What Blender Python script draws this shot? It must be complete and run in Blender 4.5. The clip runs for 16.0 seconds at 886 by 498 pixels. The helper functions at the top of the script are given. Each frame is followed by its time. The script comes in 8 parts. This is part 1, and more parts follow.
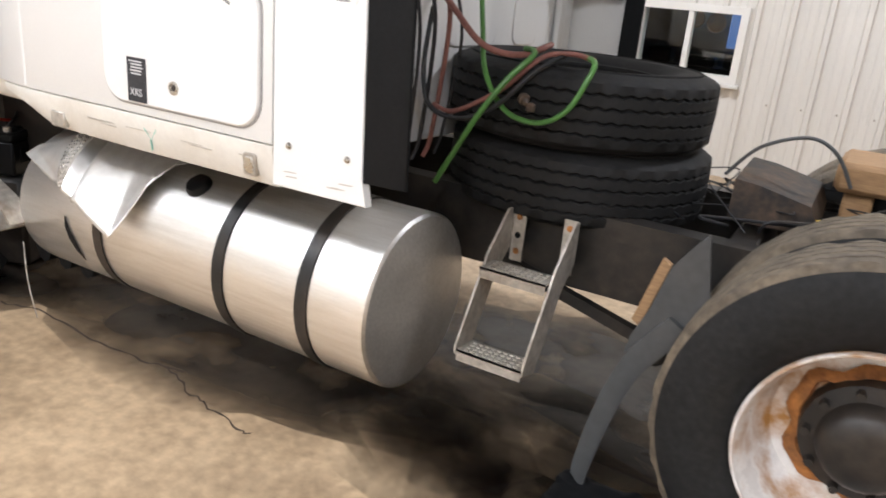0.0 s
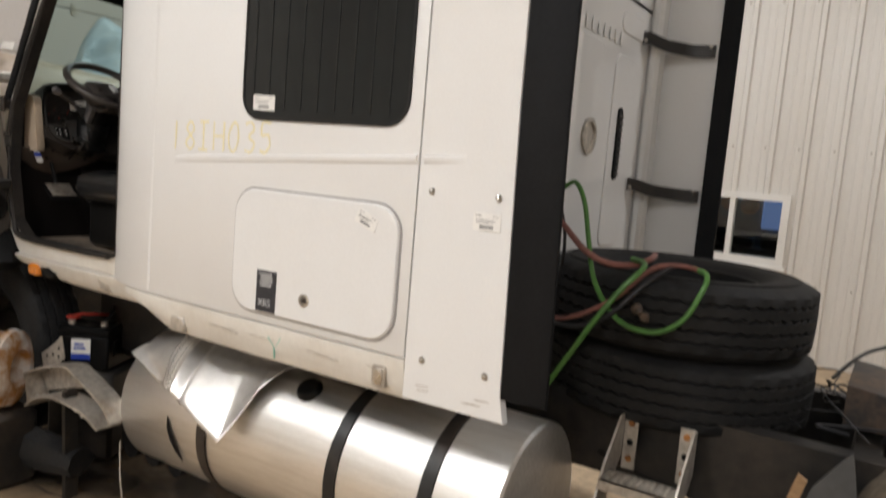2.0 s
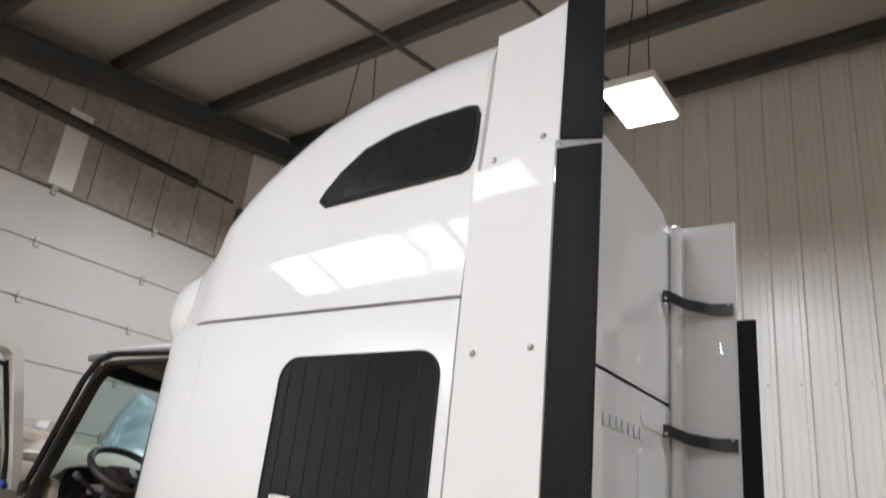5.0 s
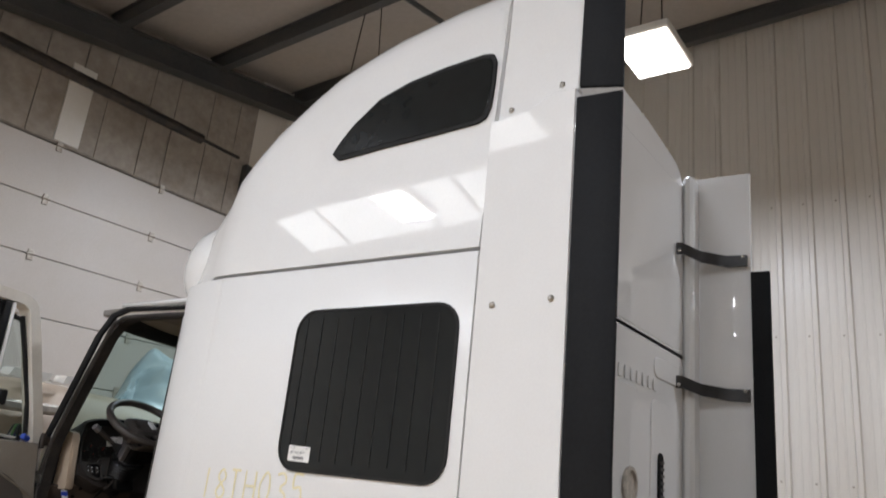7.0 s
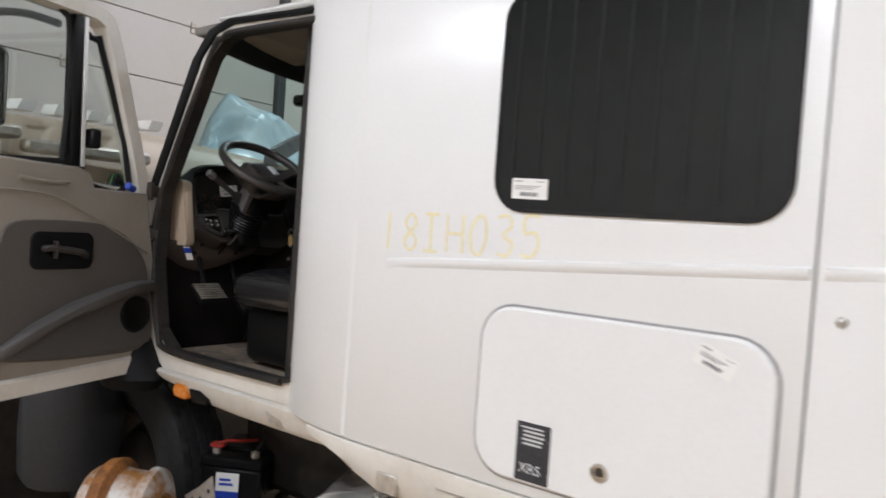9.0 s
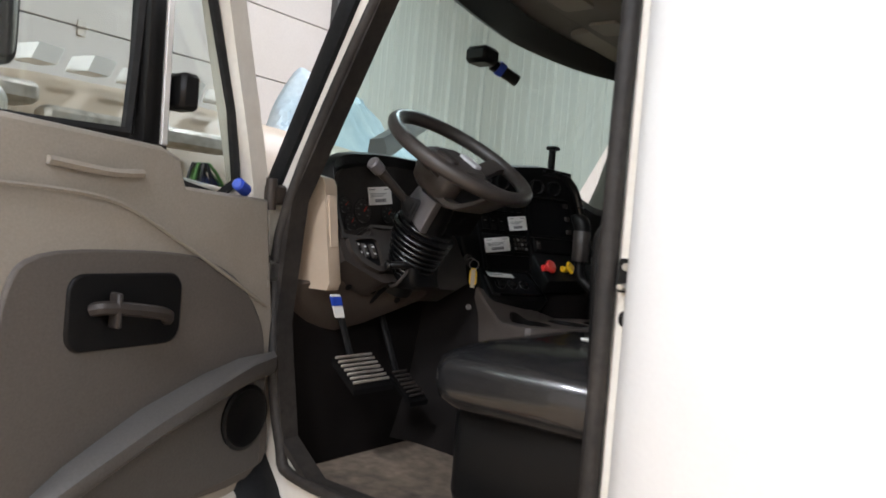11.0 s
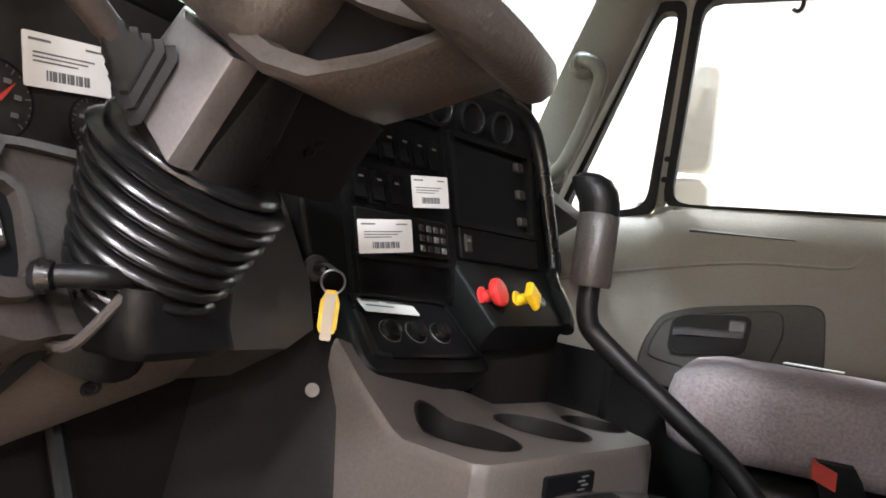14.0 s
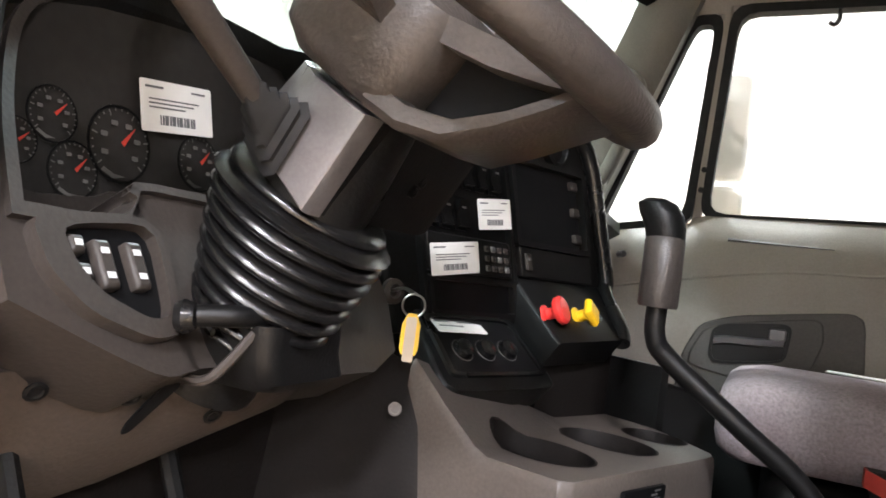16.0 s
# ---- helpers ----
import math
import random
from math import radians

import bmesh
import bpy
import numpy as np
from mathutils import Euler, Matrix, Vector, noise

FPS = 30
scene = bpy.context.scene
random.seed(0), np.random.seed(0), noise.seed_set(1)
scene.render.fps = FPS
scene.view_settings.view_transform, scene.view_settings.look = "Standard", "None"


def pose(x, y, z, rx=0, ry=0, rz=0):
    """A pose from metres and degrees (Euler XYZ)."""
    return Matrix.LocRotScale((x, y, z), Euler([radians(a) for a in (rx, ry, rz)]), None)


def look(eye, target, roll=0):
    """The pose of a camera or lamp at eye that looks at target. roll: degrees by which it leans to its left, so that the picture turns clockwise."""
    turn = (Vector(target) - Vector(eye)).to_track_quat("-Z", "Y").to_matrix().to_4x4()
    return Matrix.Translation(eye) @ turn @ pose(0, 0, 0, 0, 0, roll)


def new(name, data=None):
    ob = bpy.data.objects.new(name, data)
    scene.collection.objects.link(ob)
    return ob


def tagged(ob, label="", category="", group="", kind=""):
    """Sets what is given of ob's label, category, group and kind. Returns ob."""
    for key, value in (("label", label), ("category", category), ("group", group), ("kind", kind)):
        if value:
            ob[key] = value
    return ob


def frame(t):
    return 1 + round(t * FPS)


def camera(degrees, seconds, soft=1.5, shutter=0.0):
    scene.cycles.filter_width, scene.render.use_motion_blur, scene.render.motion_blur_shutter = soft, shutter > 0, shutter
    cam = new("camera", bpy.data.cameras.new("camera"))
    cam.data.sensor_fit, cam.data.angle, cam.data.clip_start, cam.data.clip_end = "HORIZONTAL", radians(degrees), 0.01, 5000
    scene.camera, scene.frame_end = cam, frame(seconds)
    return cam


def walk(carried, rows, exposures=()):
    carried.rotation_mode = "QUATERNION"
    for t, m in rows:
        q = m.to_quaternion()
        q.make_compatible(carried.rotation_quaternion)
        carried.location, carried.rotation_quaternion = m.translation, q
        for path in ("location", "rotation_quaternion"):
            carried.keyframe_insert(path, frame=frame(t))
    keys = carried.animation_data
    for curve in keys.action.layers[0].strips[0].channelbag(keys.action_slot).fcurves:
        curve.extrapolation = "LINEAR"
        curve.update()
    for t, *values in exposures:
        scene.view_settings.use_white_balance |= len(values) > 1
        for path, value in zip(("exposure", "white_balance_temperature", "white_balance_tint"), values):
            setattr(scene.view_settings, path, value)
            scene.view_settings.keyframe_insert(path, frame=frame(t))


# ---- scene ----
cam = camera(61.7, 16.0, soft=1.7, shutter=0.4)
PATH = [
    (0, (1.259, -1.613, 1.506), (0.33, 0.033, 0.851), 5.3),
    (0.5, (1.086, -1.611, 1.518), (0.132, 0.028, 0.882), 4.9),
    (1, (1.024, -1.71, 1.585), (0.061, -0.078, 0.947), 4.7),
    (1.5, (0.987, -1.792, 1.633), (0.0, -0.145, 1.072), 4.5),
    (2, (0.976, -1.807, 1.625), (-0.078, -0.121, 1.399), 4.8),
    (2.5, (0.975, -1.813, 1.653), (-0.104, -0.13, 1.605), 4.8),
    (3, (0.982, -1.841, 1.673), (-0.105, -0.163, 1.623), 4.8),
    (3.5, (0.985, -1.841, 1.685), (-0.109, -0.168, 1.636), 4.7),
    (4, (1.006, -1.848, 1.732), (-0.102, -0.183, 1.742), 4.8),
    (4.5, (1.0, -1.836, 1.746), (-0.131, -0.223, 2.091), 5.3),
    (5, (1.012, -1.828, 1.753), (-0.105, -0.327, 2.459), 6.3),
    (5.2, (1.014, -1.831, 1.761), (-0.098, -0.35, 2.515), 6.5),
    (7.5, (0.913, -1.836, 1.724), (-0.248, -0.261, 2.136), 5.3),
    (8, (0.726, -1.782, 1.68), (-0.432, -0.151, 1.716), 4.5),
    (8.3, (0.537, -1.661, 1.686), (-0.621, -0.031, 1.651), 4.6),
    (8.5, (0.421, -1.61, 1.692), (-0.757, 0.005, 1.651), 4.5),
    (9, (0.039, -1.562, 1.671), (-1.179, 0.023, 1.614), 4.0),
    (9.5, (-0.341, -1.477, 1.681), (-1.573, 0.097, 1.619), 3.9),
    (9.7, (-0.507, -1.419, 1.697), (-1.746, 0.15, 1.631), 3.9),
    (11.8, (-1.729, -0.749, 1.665), (-2.844, 0.912, 1.658), 6.8),
    (12, (-1.805, -0.67, 1.676), (-2.86, 1.029, 1.675), 7.2),
    (12.5, (-1.936, -0.427, 1.658), (-2.839, 1.357, 1.681), 7.9),
    (13, (-2.034, -0.227, 1.646), (-2.87, 1.59, 1.676), 8.1),
    (13.5, (-2.092, -0.111, 1.632), (-2.902, 1.717, 1.67), 8.0),
    (14, (-2.11, -0.03, 1.637), (-2.907, 1.803, 1.678), 7.9),
    (14.5, (-2.125, -0.031, 1.642), (-2.924, 1.802, 1.683), 7.8),
    (15, (-2.143, -0.061, 1.651), (-2.948, 1.77, 1.684), 7.7),
    (15.5, (-2.16, -0.082, 1.658), (-2.97, 1.747, 1.691), 7.6),
    (16, (-2.167, -0.096, 1.656), (-2.986, 1.729, 1.689), 7.4),
]
walk(cam, [(t, look(eye, target, roll)) for t, eye, target, roll in PATH],
     [(0, 0.27, 6550, 10), (0.5, 0.1, 6700, 10), (1.0, 0.0, 7300, 10), (2.0, -0.42, 7150, 10), (2.5, -0.55, 6650, 10), (3.0, -0.41, 6550, 10), (3.5, -0.21, 6550, 10), (4.0, -0.12, 6550, 10), (5.0, -0.28, 6450, 10),
      (7.5, -0.52, 6480, 10), (8.0, -0.53, 6450, 10), (8.5, -0.36, 6450, 10), (9.7, -0.25, 6380, 10), (11.8, 1.1, 6500, 10), (12.0, 1.28, 6500, 10), (12.5, 1.58, 7000, 14), (13.0, 1.64, 6850, 14), (13.5, 2.05, 6750, 13),
      (14.0, 2.2, 6700, 13), (16.0, 2.2, 6700, 13)])

# ---------------------------------------------------------------- world, sun and large lights
world = bpy.data.worlds.new("world")
scene.world = world
world.use_nodes = True
wn = world.node_tree
sky = wn.nodes.new("ShaderNodeTexSky")
sky.sky_type, sky.sun_disc = "NISHITA", False
sky.sun_elevation, sky.sun_rotation = radians(25), radians(200)
wn.links.new(sky.outputs[0], wn.nodes["Background"].inputs[0])
wn.nodes["Background"].inputs[1].default_value = 0.05

LAMPS = [(-0.85, 3.05, 5.1), (-3.9, 3.05, 5.1), (2.9, 3.05, 5.1), (-3.9, -3.6, 5.1), (-0.85, -3.6, 5.1), (2.9, -3.6, 5.1), (-0.9, -5.6, 4.95), (1.6, -5.6, 4.95)]
LAMP_WATTS = 108
for lx, ly, lz in LAMPS:
    ld = bpy.data.lights.new("high_bay_light", "AREA")
    ld.shape, ld.size, ld.size_y, ld.energy, ld.color = "RECTANGLE", 0.42, 0.58, LAMP_WATTS, (0.95, 1.0, 1.11)
    lo = new("high_bay_light", ld)
    lo.matrix_basis = pose(lx, ly, lz - 0.09)


# ---------------------------------------------------------------- materials
def material(name, color, rough=0.5, metal=0.0, grain=40.0, vary=0.12, stain=1.5, bump=0.0, second=None, stain_amount=0.35, spec=0.5, coat=0.0,
             transmission=0.0, emission=0.0, streak=None, bump_scale=None):
    """A surface with a fine grain and broad stains; second is the colour that the stains lead to."""
    m = bpy.data.materials.new(name)
    m.use_nodes = True
    nt = m.node_tree
    b = nt.nodes["Principled BSDF"]
    b.inputs["Roughness"].default_value, b.inputs["Metallic"].default_value = rough, metal
    b.inputs["Specular IOR Level"].default_value, b.inputs["Coat Weight"].default_value = spec, coat
    b.inputs["Coat Roughness"].default_value = 0.03
    b.inputs["Transmission Weight"].default_value = transmission
    if second is None:
        second = tuple(c * 0.6 for c in color)
    coord = nt.nodes.new("ShaderNodeTexCoord")
    mapping = nt.nodes.new("ShaderNodeMapping")
    if streak:
        mapping.inputs["Scale"].default_value = streak
    nt.links.new(coord.outputs["Object"], mapping.inputs[0])
    fine, broad = nt.nodes.new("ShaderNodeTexNoise"), nt.nodes.new("ShaderNodeTexNoise")
    fine.inputs["Scale"].default_value, fine.inputs["Detail"].default_value = grain, 6
    broad.inputs["Scale"].default_value, broad.inputs["Detail"].default_value = stain, 7
    broad.inputs["Roughness"].default_value = 0.65
    nt.links.new(mapping.outputs[0], fine.inputs["Vector"])
    nt.links.new(mapping.outputs[0], broad.inputs["Vector"])
    ramp = nt.nodes.new("ShaderNodeMapRange")
    ramp.inputs["From Min"].default_value, ramp.inputs["From Max"].default_value = 0.42, 0.72
    ramp.inputs["To Max"].default_value = stain_amount
    nt.links.new(broad.outputs["Fac"], ramp.inputs["Value"])
    mix = nt.nodes.new("ShaderNodeMix")
    mix.data_type = "RGBA"
    mix.inputs["A"].default_value, mix.inputs["B"].default_value = (*color, 1), (*second, 1)
    nt.links.new(ramp.outputs[0], mix.inputs["Factor"])
    hsv = nt.nodes.new("ShaderNodeHueSaturation")
    val = nt.nodes.new("ShaderNodeMapRange")
    val.inputs["From Min"].default_value, val.inputs["From Max"].default_value = 0.3, 0.7
    val.inputs["To Min"].default_value, val.inputs["To Max"].default_value = 1 - vary, 1 + vary
    nt.links.new(fine.outputs["Fac"], val.inputs["Value"])
    nt.links.new(val.outputs[0], hsv.inputs["Value"])
    nt.links.new(mix.outputs["Result"], hsv.inputs["Color"])
    nt.links.new(hsv.outputs[0], b.inputs["Base Color"])
    rr_ = nt.nodes.new("ShaderNodeMapRange")
    rr_.inputs["To Min"].default_value, rr_.inputs["To Max"].default_value = max(0.02, rough - 0.12 * (rough > 0.15)), min(1, rough + 0.12)
    nt.links.new(broad.outputs["Fac"], rr_.inputs["Value"])
    nt.links.new(rr_.outputs[0], b.inputs["Roughness"])
    if bump:
        bp = nt.nodes.new("ShaderNodeBump")
        bp.inputs["Strength"].default_value, bp.inputs["Distance"].default_value = bump, 0.004
        if bump_scale:
            bn = nt.nodes.new("ShaderNodeTexNoise")
            bn.inputs["Scale"].default_value, bn.inputs["Detail"].default_value = bump_scale, 4
            nt.links.new(mapping.outputs[0], bn.inputs["Vector"])
            nt.links.new(bn.outputs["Fac"], bp.inputs["Height"])
        else:
            nt.links.new(fine.outputs["Fac"], bp.inputs["Height"])
        nt.links.new(bp.outputs[0], b.inputs["Normal"])
    if emission:
        b.inputs["Emission Color"].default_value, b.inputs["Emission Strength"].default_value = (*color, 1), emission
    return m


M_PAINT = material("white_truck_paint", (0.79, 0.79, 0.78), 0.45, spec=0.25, grain=120, vary=0.015, stain=1.1, second=(0.68, 0.66, 0.62), stain_amount=0.3, coat=0.9)
M_SIDE = material("white_steel_side_paint", (0.79, 0.79, 0.78), 0.45, spec=0.25, grain=120, vary=0.015, stain=1.1, second=(0.68, 0.66, 0.62), stain_amount=0.3, coat=0.6)
M_SIDE.node_tree.nodes["Principled BSDF"].inputs["Coat Roughness"].default_value = 0.2
M_PAINT_B = material("scuffed_cream_paint", (0.72, 0.69, 0.63), 0.38, grain=60, vary=0.03, stain=3, second=(0.5, 0.43, 0.34), stain_amount=0.5, coat=0.2)
M_RUBBER = material("worn_black_rubber", (0.0105, 0.0105, 0.011), 0.72, grain=50, vary=0.3, stain=4, second=(0.024, 0.022, 0.02), stain_amount=0.5, bump=0.3, spec=0.3)
M_SEAL = material("dusty_door_seal_rubber", (0.018, 0.016, 0.015), 0.6, grain=60, vary=0.25, stain=5, second=(0.06, 0.05, 0.042), stain_amount=0.5, bump=0.2, spec=0.35)
M_TREAD = material("dusty_tyre_tread", (0.1, 0.08, 0.058), 0.85, grain=35, vary=0.35, stain=5, second=(0.2, 0.155, 0.105), stain_amount=0.8, bump=0.4)
M_FLAP = material("black_plastic_flap", (0.007, 0.0075, 0.0085), 0.6, grain=90, vary=0.2, stain=5, second=(0.02, 0.02, 0.02), stain_amount=0.3, bump=0.08, spec=0.16)
M_BLACK = material("black_steel", (0.01, 0.01, 0.01), 0.42, grain=30, vary=0.3, stain=4, second=(0.075, 0.05, 0.035), stain_amount=0.6, bump=0.2)
M_GREASE = material("greasy_frame_steel", (0.009, 0.0085, 0.008), 0.5, grain=25, vary=0.4, stain=3, second=(0.06, 0.042, 0.028), stain_amount=0.6, bump=0.4)
M_ALU = material("brushed_aluminium", (0.92, 0.905, 0.88), 0.4, metal=1.0, grain=60, vary=0.06, stain=2.2, second=(0.6, 0.56, 0.5), stain_amount=0.5, bump=0.05, streak=(1, 14, 14))
M_ALU_END = material("dull_aluminium_end", (0.8, 0.785, 0.76), 0.45, metal=0.9, grain=90, vary=0.08, stain=3, second=(0.4, 0.36, 0.31), stain_amount=0.5, bump=0.08)
M_FOIL = material("crumpled_aluminium_sheet", (0.88, 0.865, 0.84), 0.36, metal=0.85, grain=20, vary=0.06, stain=4, second=(0.5, 0.45, 0.38), stain_amount=0.4, bump=0.15)
M_GALV = material("dirty_galvanised_steel", (0.52, 0.485, 0.43), 0.5, metal=0.55, grain=40, vary=0.2, stain=7, second=(0.2, 0.14, 0.09), stain_amount=0.7, bump=0.2)
M_CONCRETE = material("stained_concrete", (0.5, 0.365, 0.23), 0.5, grain=22, vary=0.2, stain=1.7, second=(0.16, 0.1, 0.055), stain_amount=0.8, bump=0.25, bump_scale=9)
M_CRACK = material("dark_floor_crack", (0.06, 0.042, 0.03), 0.9, grain=60, vary=0.4, stain=8)
# Oil colour that also paints the shade under the truck, soft at the edges.
M_OIL_SHADE = material("dark_oil_and_painted_shade", (0.03, 0.023, 0.018), 0.3, grain=20, vary=0.3, stain=3, second=(0.08, 0.06, 0.04), stain_amount=0.7)
_nt = M_OIL_SHADE.node_tree
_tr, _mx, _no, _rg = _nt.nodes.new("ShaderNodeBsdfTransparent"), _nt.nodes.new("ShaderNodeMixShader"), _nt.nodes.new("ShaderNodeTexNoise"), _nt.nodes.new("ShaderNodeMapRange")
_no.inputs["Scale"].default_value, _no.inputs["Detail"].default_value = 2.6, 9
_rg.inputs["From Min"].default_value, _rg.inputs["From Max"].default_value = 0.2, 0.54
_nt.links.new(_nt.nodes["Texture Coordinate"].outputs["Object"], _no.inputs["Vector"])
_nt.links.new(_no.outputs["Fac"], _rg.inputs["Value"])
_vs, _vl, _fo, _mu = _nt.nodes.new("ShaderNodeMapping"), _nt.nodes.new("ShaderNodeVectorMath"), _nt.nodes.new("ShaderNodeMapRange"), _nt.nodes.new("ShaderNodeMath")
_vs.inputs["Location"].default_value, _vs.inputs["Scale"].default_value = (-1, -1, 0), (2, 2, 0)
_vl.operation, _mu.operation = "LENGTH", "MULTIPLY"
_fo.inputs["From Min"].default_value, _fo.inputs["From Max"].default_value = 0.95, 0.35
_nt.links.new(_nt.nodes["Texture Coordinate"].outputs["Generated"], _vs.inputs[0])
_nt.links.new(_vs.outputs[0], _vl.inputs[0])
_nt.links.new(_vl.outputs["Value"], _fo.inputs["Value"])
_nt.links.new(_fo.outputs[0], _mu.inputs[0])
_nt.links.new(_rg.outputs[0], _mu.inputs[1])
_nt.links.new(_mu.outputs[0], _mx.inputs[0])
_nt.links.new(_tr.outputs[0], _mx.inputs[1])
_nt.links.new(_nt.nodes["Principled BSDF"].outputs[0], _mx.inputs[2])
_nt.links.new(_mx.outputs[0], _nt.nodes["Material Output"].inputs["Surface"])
M_LINER = material("white_ribbed_wall_panel", (0.72, 0.69, 0.64), 0.3, grain=80, vary=0.02, stain=0.8, second=(0.6, 0.55, 0.48), stain_amount=0.4, streak=(1, 1, 0.12))
M_GARAGE = material("white_garage_door_panel", (0.56, 0.525, 0.49), 0.5, grain=60, vary=0.03, stain=1.0, second=(0.5, 0.45, 0.38), stain_amount=0.5)
M_INSUL = material("white_roof_insulation", (0.42, 0.39, 0.36), 0.7, grain=14, vary=0.05, stain=1.2, second=(0.4, 0.35, 0.29), stain_amount=0.6, bump=0.2, bump_scale=5)
M_PLY = material("grey_sheathing_board", (0.36, 0.325, 0.285), 0.75, grain=12, vary=0.12, stain=2, second=(0.24, 0.2, 0.16), stain_amount=0.8)
M_STEEL = material("dark_grey_primer_steel", (0.055, 0.058, 0.06), 0.5, grain=30, vary=0.12, stain=2, second=(0.1, 0.09, 0.08), stain_amount=0.5)
M_WHITE = material("white_vinyl", (0.78, 0.76, 0.72), 0.4, grain=60, vary=0.02, stain=3, second=(0.62, 0.57, 0.5), stain_amount=0.3)
M_RUST = material("orange_rust", (0.42, 0.17, 0.045), 0.8, grain=40, vary=0.3, stain=9, second=(0.10, 0.045, 0.025), stain_amount=1.0, bump=0.5)
M_RIM = material("rusty_white_wheel_paint", (0.78, 0.76, 0.74), 0.3, grain=30, vary=0.05, stain=6.5, second=(0.4, 0.19, 0.05), stain_amount=1.35)
M_DRUM = material("heavily_rusted_white_paint", (0.75, 0.73, 0.7), 0.45, grain=30, vary=0.05, stain=7.5, second=(0.38, 0.17, 0.04), stain_amount=1.7)
M_TINT = material("dark_tinted_glass", (0.013, 0.015, 0.015), 0.06, grain=20, vary=0.1, stain=3, second=(0.012, 0.012, 0.013), stain_amount=0.5, spec=0.3)
M_CHROME = material("zinc_screw", (0.62, 0.6, 0.56), 0.28, metal=1.0, grain=200, vary=0.1)
M_PAPER = material("white_paper_sticker", (0.82, 0.81, 0.78), 0.6, grain=90, vary=0.02, stain=20, stain_amount=0.06)
M_INK = material("dark_printing_ink", (0.03, 0.03, 0.035), 0.6, grain=90, vary=0.2)
M_PRINT = material("grey_toner_print", (0.16, 0.16, 0.165), 0.6, grain=90, vary=0.2)
M_GREENHOSE = material("green_air_hose", (0.07, 0.2, 0.04), 0.45, grain=60, vary=0.15, stain=9, second=(0.05, 0.13, 0.03), stain_amount=0.7)
M_REDHOSE = material("dull_red_air_hose", (0.25, 0.095, 0.075), 0.5, grain=60, vary=0.15, stain=9, second=(0.16, 0.07, 0.06), stain_amount=0.7)
M_DARKHOSE = material("black_cable", (0.014, 0.014, 0.016), 0.45, grain=60, vary=0.2, stain=9)
M_ORANGE = material("amber_plastic_lens", (0.75, 0.24, 0.03), 0.25, grain=60, vary=0.1, stain=9, coat=0.4)
M_YELLOWCHALK = material("yellow_paint_marker", (0.8, 0.73, 0.47), 0.7, grain=160, vary=0.1, stain=30, second=(0.78, 0.75, 0.6), stain_amount=0.35)
M_DASH = material("black_dash_plastic", (0.0052, 0.005, 0.005), 0.42, grain=260, vary=0.15, stain=5, second=(0.010, 0.009, 0.0085), stain_amount=0.4, bump=0.12, spec=0.22)
M_DASH2 = material("dusty_dark_grey_plastic", (0.035, 0.0288, 0.0255), 0.5, grain=240, vary=0.12, stain=3, second=(0.045, 0.036, 0.03), stain_amount=0.5, bump=0.12, spec=0.35)
M_TRAY = material("grey_brown_console_plastic", (0.085, 0.07, 0.061), 0.5, grain=240, vary=0.12, stain=4, second=(0.11, 0.088, 0.074), stain_amount=0.5, bump=0.12)
M_KNEE = material("brown_knee_panel_plastic", (0.06, 0.047, 0.039), 0.5, grain=240, vary=0.12, stain=4, second=(0.06, 0.046, 0.038), stain_amount=0.6, bump=0.12, spec=0.35)
M_COVER = material("dark_brown_moulded_mat", (0.0075, 0.0058, 0.0052), 0.68, grain=200, vary=0.15, stain=3, second=(0.015, 0.0118, 0.010), stain_amount=0.5, bump=0.15, spec=0.18)
M_SHROUD = material("black_shroud_plastic", (0.006, 0.0058, 0.006), 0.5, grain=260, vary=0.12, stain=5, second=(0.010, 0.0095, 0.009), stain_amount=0.4, bump=0.08, spec=0.12)
M_COLUMN = material("satin_grey_plastic", (0.105, 0.1, 0.104), 0.3, spec=0.65, grain=300, vary=0.1, stain=5, second=(0.16, 0.14, 0.13), stain_amount=0.4, bump=0.08)
M_BELLOWS = material("black_bellows_rubber", (0.006, 0.0057, 0.0057), 0.27, spec=0.55, coat=0.1, grain=80, vary=0.2, stain=4, second=(0.012, 0.0105, 0.0098), stain_amount=0.35)
M_WHEELR = material("grained_steering_rubber", (0.04, 0.0335, 0.03), 0.42, grain=260, vary=0.15, stain=6, second=(0.085, 0.072, 0.064), stain_amount=0.5, bump=0.2)
M_TRIM = material("taupe_interior_plastic", (0.30, 0.27, 0.23), 0.55, grain=220, vary=0.06, stain=2.5, second=(0.2, 0.165, 0.13), stain_amount=0.5, bump=0.1)
M_PILLAR = material("olive_grey_pillar_plastic", (0.19, 0.18, 0.155), 0.5, grain=220, vary=0.06, stain=3, second=(0.13, 0.115, 0.095), stain_amount=0.5, bump=0.1)
M_TRIMD = material("dark_taupe_door_insert", (0.075, 0.068, 0.06), 0.6, grain=200, vary=0.1, stain=3, second=(0.1, 0.087, 0.075), stain_amount=0.4, bump=0.1)
M_DOORDARK = material("dark_grey_door_plastic", (0.075, 0.071, 0.068), 0.55, grain=200, vary=0.1, stain=3, second=(0.11, 0.1, 0.09), stain_amount=0.4, bump=0.1)
M_NEARDOOR = material("dark_taupe_near_door_insert", (0.09, 0.079, 0.07), 0.6, grain=200, vary=0.1, stain=3, second=(0.12, 0.1, 0.085), stain_amount=0.4, bump=0.1)
M_CHARRED = material("blackened_rusty_plate", (0.02, 0.0175, 0.016), 0.6, grain=40, vary=0.3, stain=6, second=(0.16, 0.095, 0.055), stain_amount=0.8, bump=0.3)
